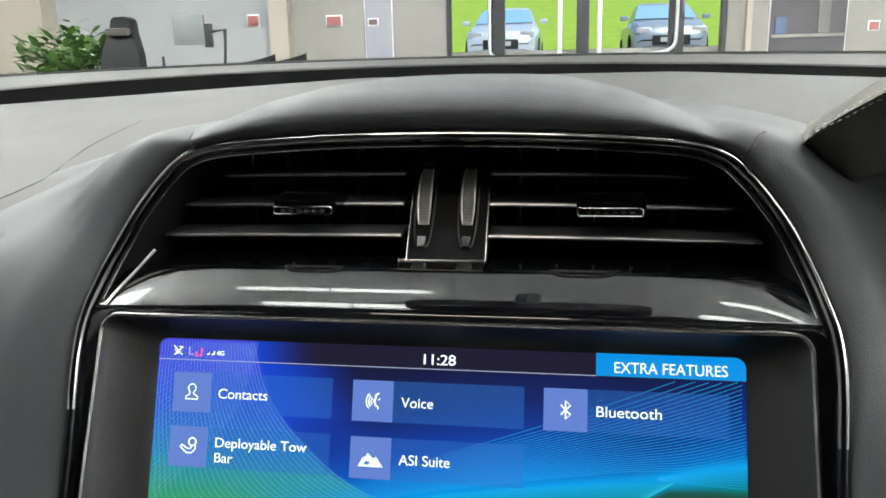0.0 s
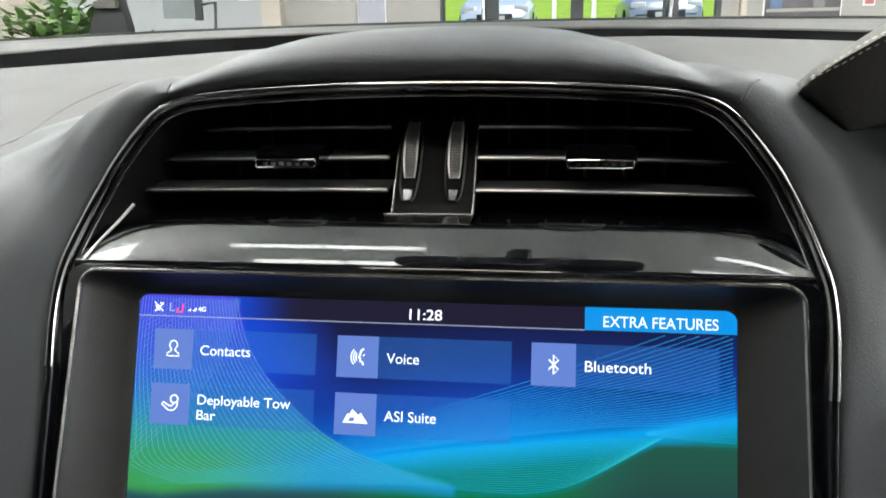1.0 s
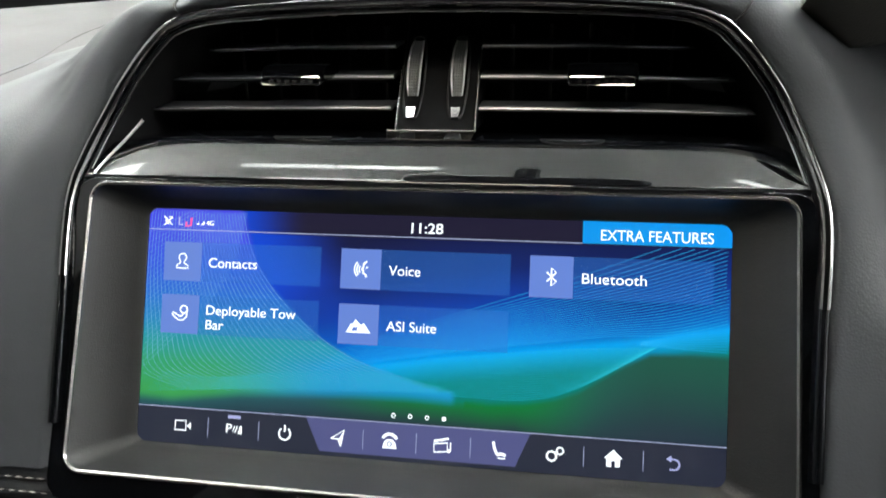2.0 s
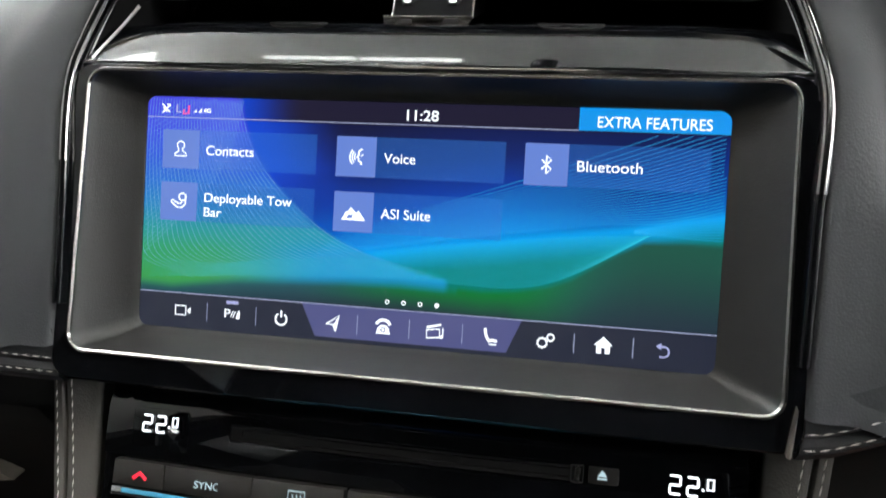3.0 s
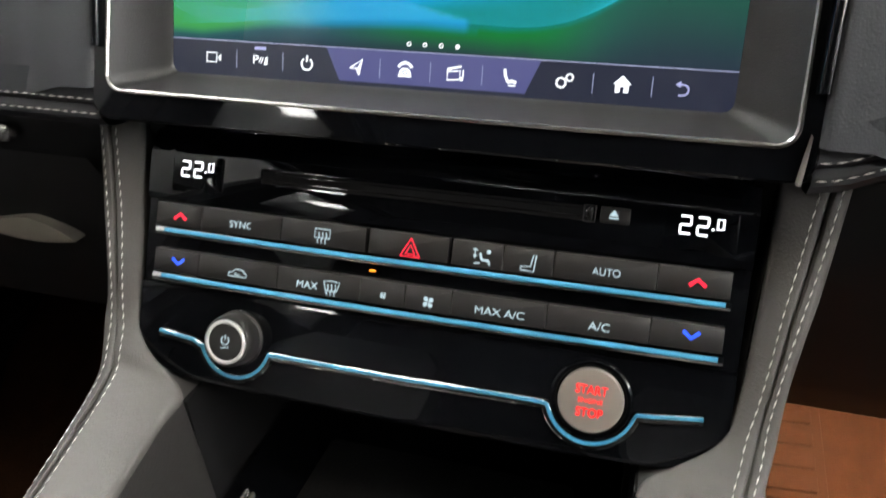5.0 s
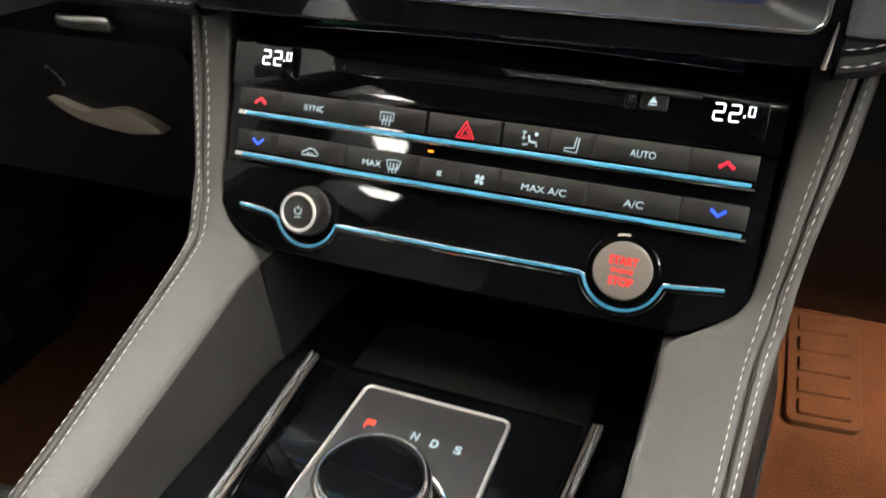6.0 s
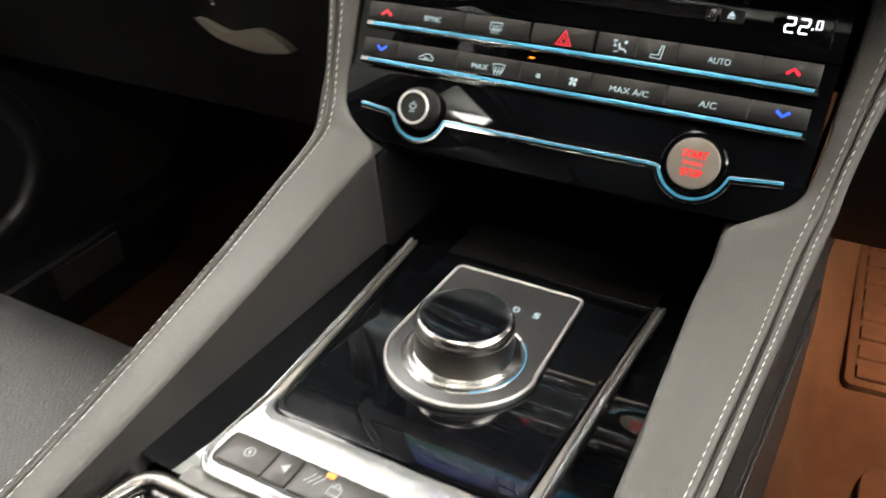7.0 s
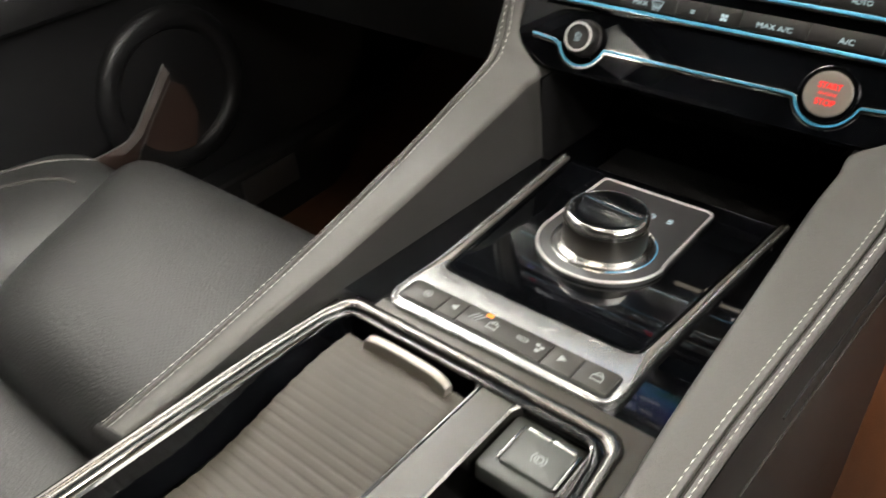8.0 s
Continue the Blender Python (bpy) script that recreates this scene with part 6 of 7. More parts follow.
for path in ([(-0.690, -0.12, 0.6775), (-0.675, -0.045, 0.6790), (-0.664, 0.000, 0.6770), (-0.652, 0.030, 0.6735), (-0.642, 0.055, 0.6655), (-0.636, 0.070, 0.6590)],
             [(-0.655, -0.12, 0.6840), (-0.640, -0.060, 0.6840), (-0.627, -0.032, 0.6830), (-0.614, -0.008, 0.6815), (-0.598, 0.008, 0.6800), (-0.578, 0.014, 0.6785)]):
    bm = bmesh.new()
    tube(bm, smooth_path(path, 6), 0.0018, 6)
    part("piping", bm, WINGL, seat, "pale piping")
driver_seat = thing("front_seat", Matrix(), "dark leather front driver seat with a stitched front edge", "car seat")
bm = cushion(-0.640, -0.176, -0.50, 0.070, 0.648, 0.50, 0.045, 0.012)
for v in bm.verts:
    v.co.x = -v.co.x
part("seat_cushion", bm, SEATL, driver_seat, angle=1.5)
part("stitching", stitches(smooth_path([(0.182, 0.0, 0.660), (0.195, 0.052, 0.657), (0.215, 0.060, 0.657), (0.40, 0.062, 0.658), (0.60, 0.060, 0.656)], 8), pitch=0.0046, length=0.0039), THREAD, driver_seat, "pale thread stitching", smooth=False)["kind"] = "stuff"
bm = bmesh.new()
box(bm, 0.20, 0.62, -0.50, 0.03, 0.42, 0.56, 0.02)
part("seat_base", bm, BLACK, driver_seat)
bm = bmesh.new()
rings = []
for z, y, w in ((0.62, -0.48, 0.21), (0.75, -0.56, 0.225), (0.95, -0.69, 0.22), (1.1, -0.79, 0.20), (1.2, -0.86, 0.15)):
    rings.append([(0.42 - w, y - 0.09, z), (0.42 - w, y + 0.03, z), (0.42 - w * 0.7, y + 0.02, z), (0.42 + w * 0.7, y + 0.02, z), (0.42 + w, y + 0.03, z), (0.42 + w, y - 0.09, z)])
loops(bm, rings, cap0=True, cap1=True)
part("backrest", bm, SEATL, driver_seat)

# ---- passenger door ----
door = thing("passenger_door", Matrix(), "black passenger door card with speaker and brown pull", "car door")
bm = bmesh.new()
box(bm, -0.80, -0.745, -0.55, 0.62, 0.40, 1.02, 0.015)
part("door_card", bm, BLACK, door)
bm = bmesh.new()
box(bm, -0.755, -0.69, -0.45, 0.22, 0.80, 0.845, 0.015, 3)
part("armrest", bm, BLACK, door)
bm = bmesh.new()
loops(bm, [[(-0.746 + 0.012 * math.sin(t), 0.25 + (0.100 + 0.017 * math.cos(t)) * math.cos(a), 0.645 + (0.100 + 0.017 * math.cos(t)) * math.sin(a)) for t in [2 * math.pi * k / 12 for k in range(12)]] for a in [2 * math.pi * k / 48 for k in range(48)]], wrap=True)
part("speaker_ring", bm, BLACK, door, "dark speaker ring")
bm = bmesh.new()
a = smooth_path([(-0.735, 0.060, 0.606), (-0.735, 0.107, 0.609), (-0.735, 0.160, 0.615), (-0.735, 0.201, 0.652), (-0.738, 0.239, 0.689)], 6)
b2 = smooth_path([(-0.735, 0.140, 0.545), (-0.735, 0.163, 0.583), (-0.735, 0.182, 0.606), (-0.735, 0.198, 0.623), (-0.738, 0.242, 0.664)], 6)
loops(bm, [[tuple(p), tuple((p + q) / 2 + Vector((0.006, 0, 0))), tuple(q)] for p, q in zip(a, b2)], closed=False)
part("pull_strap", bm, STRAPM, door, "brown trimmed pull")
bm = bmesh.new()
loops(bm, [[(-0.744, y, z), (-0.739, y, z), (-0.739, y2, z2), (-0.744, y2, z2)] for y, z, y2, z2 in ((0.242, 0.664, 0.262, 0.648), (0.200, 0.622, 0.272, 0.603), (0.150, 0.545, 0.250, 0.545))], cap0=True, cap1=True)
part("pocket_lining", bm, STRAPM, door, "dark brown pocket lining")
for path in (a, b2):
    bm = bmesh.new()
    tube(bm, path, 0.0013, 6)
    part("strap_edge", bm, WINGL, door, "pale edging")
# out of view; added to block low side light from the footwells
driver_door = thing("driver_door", Matrix(), "unseen black driver door card with a leather armrest", "car door")
bm = bmesh.new()
box(bm, 0.745, 0.80, -0.55, 0.62, 0.40, 1.02, 0.015)
part("door_card", bm, BLACK, driver_door)
bm = bmesh.new()
box(bm, 0.69, 0.755, -0.45, 0.22, 0.80, 0.845, 0.015, 3)
part("armrest", bm, SEATL, driver_door)

# ---- footwells ----
carpet = thing("carpet", Matrix(), "brown carpet over the footwells and tunnel", "carpet")
for sx, name in ((1, "driver_floor"), (-1, "passenger_floor")):
    bm = bmesh.new()
    rings = []
    for y, z in ((-0.4, 0.39), (0.2, 0.39), (0.46, 0.391), (0.495, 0.404), (0.52, 0.430), (0.54, 0.456), (0.60, 0.484), (0.75, 0.545), (0.90, 0.66), (0.95, 0.80)):
        rings.append([(sx * x, y, z + h) for x, h in ((0.130, 0.20), (0.160, 0.125), (0.196, 0.048), (0.215, 0.011), (0.228, 0.002), (0.240, 0.0), (0.40, 0.0), (0.705, 0.0))])
    loops(bm, rings, closed=False)
    part(name, bm, CARPET, carpet)
rest = thing("foot_rest", pose(0.2325, 0.540, 0.4706, 21, 0, 4), "ribbed brown carpet foot rest in the driver footwell", "foot rest")
part("pad", slab(rrect(0, 0, 75, 262, 9, 6), -45, 0, 4), CARPET, rest)
for i in range(9):
    part("rib", slab(rrect(11, 8.5 + 25 * i, 64, 26 + 25 * i, 2.5, 4), -1, 5.0, 2.6), CARPET, rest)
mat_ = thing("floor_mat", pose(0.30, 0.30, 0.401), "brown carpet floor mat with bound edge", "floor mat")
part("carpet_pad", slab(rrect(-30, -500, 380, 197, 28, 6), 0, 7, 2), CARPET, mat_)

for sx in (-1, 1):
    sill = thing("door_sill", Matrix(), "black plastic door sill beside the carpet", "door sill", "door sills")
    bm = bmesh.new()
    box(bm, min(sx * 0.700, sx * 0.752), max(sx * 0.700, sx * 0.752), -0.55, 0.95, 0.36, 0.50, 0.012, 3)
    part("trim", bm, BLACK, sill)
    bm = bmesh.new()
    if sx > 0:
        box(bm, 0.712, 0.738, 0.31, 0.43, 0.4995, 0.503, 0.001)
    else:
        box(bm, -0.7005, -0.6955, 0.285, 0.392, 0.442, 0.490, 0.002)
    part("tread_plate", bm, GREYMETAL, sill, "grey metal tread plate")

# ---- car shell ----
shell = thing("car_body", Matrix(), "car body round the cabin with dark roof lining and windscreen", "car", kind="structure")


def sheet(name, pts, mat, thick=0.02, label=""):
    bm = bmesh.new()
    vs = [Vector(p) for p in pts]
    nrm = (vs[1] - vs[0]).cross(vs[2] - vs[0]).normalized() * thick
    loops(bm, [[tuple(v) for v in vs], [tuple(v + nrm) for v in vs]], cap0=True, cap1=True)
    return part(name, bm, mat, shell, label, smooth=False)


def pierced(name, pts, hole, mat, thick, label=""):
    """A slanted sheet with a window cut through it; hole is (u0, u1, v0, v1) of its width and height."""
    a, b, c, d = [Vector(p) for p in pts]
    f = lambda u, v: a.lerp(b, u).lerp(d.lerp(c, u), v)
    nrm = (b - a).cross(c - a).normalized() * thick
    u0, u1, v0, v1 = hole
    rings = []
    for o in (0, 1):
        rings.append([tuple(f(u, v) + nrm * o) for u, v in ((0, 0), (1, 0), (1, 1), (0, 1))])
        rings.append([tuple(f(u, v) + nrm * o) for u, v in ((u0, v0), (u1, v0), (u1, v1), (u0, v1))])
    bm = bmesh.new()
    loops(bm, [rings[0], rings[1], rings[3], rings[2]], wrap=True)
    part(name, bm, mat, shell, label, smooth=False)
    return [tuple(f(u, v) + nrm * 0.4) for u, v in ((u0, v0), (u1, v0), (u1, v1), (u0, v1))]


# unseen roof with an opening added to let light fall on the console
bm = bmesh.new()
for b6 in ((-0.60, 0.60, -0.10, 0.11, 1.595, 1.625), (-0.60, -0.20, -0.30, -0.10, 1.595, 1.625), (0.46, 0.60, -0.30, -0.10, 1.595, 1.625), (-0.60, 0.60, -1.75, -0.30, 1.595, 1.625)):
    box(bm, *b6)
part("roof", bm, LINING, shell, "dark unseen roof lining round an opening added for light", smooth=False)
sheet("bulkhead", [(-0.9, 0.96, 0.3), (0.9, 0.96, 0.3), (0.9, 0.96, 1.19), (-0.9, 0.96, 1.19)], BLACK)
sheet("rear_shelf", [(-0.75, -1.7, 0.9), (0.75, -1.7, 0.9), (0.75, -1.72, 0.3), (-0.75, -1.72, 0.3)], BLACK)
# unseen closed rear, added to keep light and bright reflections out of the cabin
sheet("rear_wall", [(-0.80, -1.20, 0.34), (0.80, -1.20, 0.34), (0.62, -1.25, 1.60), (-0.62, -1.25, 1.60)], LINING, 0.05, "plain dark wall that shuts out light behind the seats")
side_pane = pierced("rear_quarter", [(-0.77, -1.25, 0.9), (-0.77, -0.42, 0.9), (-0.62, -0.46, 1.60), (-0.62, -1.25, 1.60)], (0.30, 0.80, 0.52, 0.88), LINING, 0.02, "unseen dark panel that shuts out light from the rear side with a side window")
sheet("rear_quarter", [(0.77, -1.25, 0.9), (0.77, -0.42, 0.9), (0.62, -0.46, 1.60), (0.62, -1.25, 1.60)], LINING, 0.02, "unseen dark panel that shuts out light from the rear side")
for sx in (-1, 1):
    sheet("kick_panel", [(sx * 0.765, 0.50, 0.30), (sx * 0.765, 0.98, 0.30), (sx * 0.80, 0.98, 1.18), (sx * 0.80, 0.50, 1.10)], BLACK)
sheet("floor_pan", [(-0.85, -1.7, 0.34), (0.85, -1.7, 0.34), (0.85, 0.96, 0.34), (-0.85, 0.96, 0.34)], BLACK)
sheet("rear_door", [(-0.78, -1.7, 0.35), (-0.78, -0.55, 0.35), (-0.76, -0.55, 1.02), (-0.74, -1.7, 1.04)], BLACK)
sheet("rear_door", [(0.78, -1.7, 0.35), (0.78, -0.55, 0.35), (0.76, -0.55, 1.02), (0.74, -1.7, 1.04)], BLACK)
for sx in (-1, 1):
    bm = bmesh.new()
    tube(bm, smooth_path([(sx * 0.80, 0.86, 1.10), (sx * 0.72, 0.52, 1.37), (sx * 0.60, 0.14, 1.58), (sx * 0.585, -0.5, 1.60), (sx * 0.60, -1.3, 1.55), (sx * 0.68, -1.75, 1.1)], 6), 0.035, 8)
    part("roof_rail", bm, LINING, shell)
    bm = bmesh.new()
    tube(bm, [(sx * 0.59, -0.46, 1.58), (sx * 0.72, -0.40, 1.0), (sx * 0.76, -0.40, 0.45)], 0.05, 8)
    part("door_pillar", bm, LINING, shell)
GLASS = bpy.data.materials.new("clear_glass")
GLASS.use_nodes = True
b = GLASS.node_tree.nodes["Principled BSDF"]
b.inputs["Base Color"].default_value = (0.95, 0.98, 0.97, 1)
b.inputs["Roughness"].default_value = 0.0
b.inputs["Transmission Weight"].default_value = 1.0
b.inputs["IOR"].default_value = 1.02
glass = sheet("windscreen", [(-0.80, 0.88, 1.19), (0.80, 0.88, 1.19), (0.57, 0.12, 1.60), (-0.57, 0.12, 1.60)], GLASS, 0.004, "clear windscreen glass")
glass.visible_shadow = False
glass = sheet("roof_glass", [(-0.21, -0.31, 1.628), (0.47, -0.31, 1.628), (0.47, -0.09, 1.628), (-0.21, -0.09, 1.628)], GLASS, 0.004, "clear pane over the added roof opening")
glass.visible_shadow = False
glass = sheet("side_window", side_pane, GLASS, 0.004, "clear window glass")
glass.visible_shadow = False

mirror = thing("rear_view_mirror", pose(0.02, 0.178, 1.475, 78), "black rear-view mirror hanging under the windscreen head", "mirror")
part("housing", slab(rrect(-110, -32, 110, 32, 24, 6), -14, 14, 8), BLACK, mirror)
bm = bmesh.new()
tube(bm, [(0, 0.02, -0.01), (0, 0.05, -0.03), (0, 0.10, -0.035)], 0.012, 8)
part("stalk", bm, BLACK, mirror)

# ---- showroom ----
FLOORZ = 0.20
WALLW = material("white_wall", (0.36, 0.375, 0.385), 0.7, stain=0.05, stain_size=1.5)
WALLG = material("grey_wall", (0.31, 0.295, 0.275), 0.7, stain=0.06, stain_size=1.5)
TILEF = material("showroom_floor", (0.62, 0.62, 0.62), 0.25, stain=0.08, stain_size=2)
CEIL = material("ceiling_white", (0.86, 0.86, 0.85), 0.8, stain=0.03, stain_size=1)
ALU = material("door_aluminium", (0.045, 0.047, 0.05), 0.4, metal=0.3, stain=0.1, stain_size=5)
STEEL = material("handle_steel", (0.75, 0.75, 0.76), 0.3, metal=0.8, stain=0.05, stain_size=20)
GRASS = material("grass", (0.24, 0.38, 0.035), 0.9, stain=0.35, stain_size=3, grain=0.8, grain_size=30)
ROAD = material("pale_road", (0.36, 0.35, 0.33), 0.85, stain=0.15, stain_size=1)
LEAF = material("leaf", (0.085, 0.16, 0.040), 0.5, stain=0.35, stain_size=30)
CARPAINT = material("silver_paint", (0.55, 0.62, 0.70), 0.3, metal=0.4, coat=0.5, stain=0.03)
CARDARK = material("grey_paint", (0.26, 0.31, 0.37), 0.3, metal=0.4, coat=0.5, stain=0.05)
# the sky's reflection is put into this glass colour
CARGLASS = material("car_glass", (0.20, 0.38, 0.55), 0.08, stain=0.1)
REDSIGN = material("red_panel", (0.36, 0.12, 0.11), 0.5, stain=0.05)
DARKSIGN = material("dark_poster", (0.10, 0.09, 0.10), 0.5, stain=0.3, stain_size=4)
TUBE = glow("light_strip", (1.0, 0.98, 0.96), 20.0)


def struct(name, mat, boxes, label, category):
    bm = bmesh.new()
    for b6 in boxes:
        box(bm, *b6)
    ob = part(name, bm, mat, None, "", smooth=False)
    return tagged(ob, label, category, kind="structure")


struct("floor", TILEF, [(-12, 9, -9, 9, FLOORZ - 0.1, FLOORZ)], "pale polished showroom floor", "floor")
struct("ceiling", CEIL, [(-12, 9, -9, 9, 4.3, 4.4)], "white showroom ceiling", "ceiling")
struct("wall_west", WALLW, [(-12.2, -12, -9, 9.2, FLOORZ, 4.4)], "white showroom wall", "wall")
struct("wall_east", WALLW, [(9, 9.2, -9, 9.2, FLOORZ, 4.4)], "white showroom wall", "wall")
struct("wall_south", WALLW, [(-12, 9, -9.2, -9, FLOORZ, 4.4)], "white showroom wall", "wall")
struct("wall_north", WALLG, [(-3.39, -1.27, 9, 9.2, FLOORZ, 4.4), (1.80, 9, 9, 9.2, FLOORZ, 4.4), (-1.27, 1.80, 9, 9.2, 3.0, 4.4)], "grey wall either side of the glazed entrance", "wall")
struct("wall_north_white", WALLW, [(-12, -3.39, 9, 9.2, FLOORZ, 4.4)], "white wall with a flat screen on it", "wall")
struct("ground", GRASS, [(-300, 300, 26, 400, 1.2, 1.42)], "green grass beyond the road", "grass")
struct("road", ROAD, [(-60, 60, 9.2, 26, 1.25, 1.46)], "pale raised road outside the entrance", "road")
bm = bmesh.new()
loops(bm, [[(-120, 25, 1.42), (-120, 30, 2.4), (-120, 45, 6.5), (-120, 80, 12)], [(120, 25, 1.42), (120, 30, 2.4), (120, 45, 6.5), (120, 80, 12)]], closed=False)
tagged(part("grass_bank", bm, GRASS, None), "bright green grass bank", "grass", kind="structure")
STRIPS = [(-1.30, -0.90, -0.05), (-0.88, -0.46, -0.05), (0.70, 1.12, -0.05), (-1.22, -0.83, -0.50), (-0.81, -0.40, -0.50), (0.60, 1.05, -0.50)]
# unseen panels added to light the cabin; last one gives the side window's reflection
FILL_PANELS = [(6.6, 8.2, -0.1), (6.6, 8.2, 1.25), (4.4, 6.0, -0.1), (4.4, 6.0, 1.25), (4.4, 6.0, -1.45), (4.4, 6.0, -2.8), (6.6, 8.2, -1.45), (6.6, 8.2, -2.8), (-3.4, -1.8, 1.25), (1.6, 3.2, 1.25),
          (-3.4, -1.8, -0.1), (1.6, 3.2, -0.1), (-3.4, -1.8, 2.6), (1.6, 3.2, 2.6), (-6.5, -4.9, 2.6), (4.4, 6.0, 2.6), (-3.4, -1.8, 5.4), (1.6, 3.2, 5.4), (-6.5, -4.9, 5.4),
          (-3.5, -2.3, -5.6)]
for x0, x1, y, half, label in [(*s3, 0.045, "slim white ceiling strip light") for s3 in STRIPS] + [(*s3, 0.28, "broad white fill panel added to light the cabin") for s3 in FILL_PANELS]:
    lamp = thing("strip_light", Matrix(), label, "ceiling light", "showroom strip lights")
    bm = bmesh.new()
    box(bm, x0, x1, y - half, y + half, 3.78, 3.82, 0.01)
    part("diffuser", bm, TUBE, lamp)
    for xx in (x0 + 0.08, x1 - 0.08):
        bm = bmesh.new()
        box(bm, xx - 0.006, xx + 0.006, y - 0.006, y + 0.006, 3.82, 4.3)
        part("hanger", bm, STEEL, lamp)
lamp = thing("courtesy_lamp", pose(-0.05, 0.005, 1.585), "lit courtesy lamp set into the roof lining", "ceiling lamp")
bm = bmesh.new()
box(bm, -0.15, 0.15, -0.065, 0.065, -0.010, 0.02, 0.006)
part("housing", bm, LINING, lamp)
bm = bmesh.new()
box(bm, -0.11, 0.11, -0.04, 0.04, -0.016, -0.008, 0.002)
part("lens", bm, glow("lamp_lens", (1.0, 0.88, 0.72), 2.0), lamp, "lit lens")

# ---- things in the showroom and outside ----
door_wall = thing("entrance_doors", pose(0, 9.0, FLOORZ), "glazed entrance doors with dark frames and bright pull handles", "door", kind="structure")
for x0, x1 in ((-1.29, -1.24), (-0.80, -0.62), (0.19, 0.33), (1.20, 1.36), (1.75, 1.81)):
    bm = bmesh.new()
    box(bm, x0, x1, -0.04, 0.08, 0, 2.8, 0.008)
    part("post", bm, ALU, door_wall)
for x0, x1 in ((0.42, 0.47), (-0.02, 0.03)):
    bm = bmesh.new()
    box(bm, x0, x1, -0.02, 0.06, 0, 2.8, 0.006)
    part("stile", bm, STEEL, door_wall)
bm = bmesh.new()
box(bm, -1.29, 1.81, -0.05, 0.09, 2.8, 3.0, 0.01)
part("head_rail", bm, ALU, door_wall)
bm = bmesh.new()
tube(bm, smooth_path([(-0.785, -0.10, 2.0), (-0.785, -0.10, 1.36), (-0.77, -0.10, 1.22), (-0.66, -0.10, 1.18), (-0.55, -0.08, 1.19)], 6), 0.02, 8)
part("pull_handle", bm, STEEL, door_wall)
bm = bmesh.new()
tube(bm, smooth_path([(1.27, -0.10, 2.0), (1.27, -0.10, 1.42), (1.24, -0.10, 1.26), (1.10, -0.10, 1.20), (0.80, -0.08, 1.18)], 6), 0.02, 8)
part("pull_handle", bm, STEEL, door_wall)


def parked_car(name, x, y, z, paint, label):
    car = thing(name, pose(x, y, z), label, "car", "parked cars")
    bm = bmesh.new()
    rings = []
    for yy, w, h0, h1 in ((-2.2, 0.70, 0.35, 0.62), (-2.1, 0.86, 0.25, 0.78), (-1.7, 0.93, 0.22, 0.92), (-1.0, 0.95, 0.22, 1.02), (0.5, 0.95, 0.22, 1.05), (1.9, 0.92, 0.25, 1.05), (2.2, 0.80, 0.35, 0.9)):
        rings.append([(-w * 0.92, yy, h0), (-w, yy, h0 + 0.15), (-w, yy, h1 - 0.15), (-w * 0.86, yy, h1), (-w * 0.4, yy, h1 + 0.03), (w * 0.4, yy, h1 + 0.03), (w * 0.86, yy, h1), (w, yy, h1 - 0.15), (w, yy, h0 + 0.15), (w * 0.92, yy, h0)])
    loops(bm, rings, cap0=True, cap1=True)
    part("body", bm, paint, car)
    bm = bmesh.new()
    rings = []
    for yy, w, h in ((-0.95, 0.82, 1.04), (-0.15, 0.66, 1.50), (0.2, 0.64, 1.55), (1.2, 0.64, 1.52), (1.9, 0.78, 1.06)):
        rings.append([(-w - 0.06, yy, 1.0), (-w, yy, h - 0.05), (-w * 0.8, yy, h), (w * 0.8, yy, h), (w, yy, h - 0.05), (w + 0.06, yy, 1.0)])
    loops(bm, rings, cap0=True, cap1=True)
    part("roof", bm, paint, car)
    bm = bmesh.new()
    loops(bm, [[(-0.78, -0.93, 1.08), (0.78, -0.93, 1.08)], [(-0.64, -0.24, 1.46), (0.64, -0.24, 1.46)]], closed=False)
    part("windscreen", bm, CARGLASS, car, "windscreen in the blue of reflected sky")
    for sx in (-1, 1):
        bm = bmesh.new()
        box(bm, sx * 0.66 - 0.18, sx * 0.66 + 0.18, -2.16, -2.0, 0.66, 0.80, 0.03)
        part("headlight", bm, STEEL, car, "clear headlight")
        bm = bmesh.new()
        box(bm, sx * 1.04 - 0.10, sx * 1.04 + 0.10, -0.85, -0.7, 1.05, 1.17, 0.03)
        part("mirror", bm, paint, car)
        for yy in (-1.4, 1.4):
            bm = bmesh.new()
            cyl = [(sx * 0.80, yy + 0.33 * math.cos(2 * math.pi * i / 24), 0.33 + 0.33 * math.sin(2 * math.pi * i / 24)) for i in range(24)]
            loops(bm, [cyl, [(sx * 0.96, b, c) for a, b, c in cyl]], cap0=True, cap1=True)
            part("wheel", bm, RUBBER, car)
    bm = bmesh.new()
    box(bm, -0.45, 0.45, -2.235, -2.15, 0.36, 0.60, 0.02)
    part("grille", bm, BLACK, car)
    bm = bmesh.new()
    box(bm, -0.26, 0.26, -2.26, -2.22, 0.44, 0.55)
    part("number_plate", bm, WALLW, car, "plain pale number plate")
    return car


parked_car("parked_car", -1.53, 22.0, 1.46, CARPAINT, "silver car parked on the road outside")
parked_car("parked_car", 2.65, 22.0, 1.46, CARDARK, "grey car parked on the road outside")

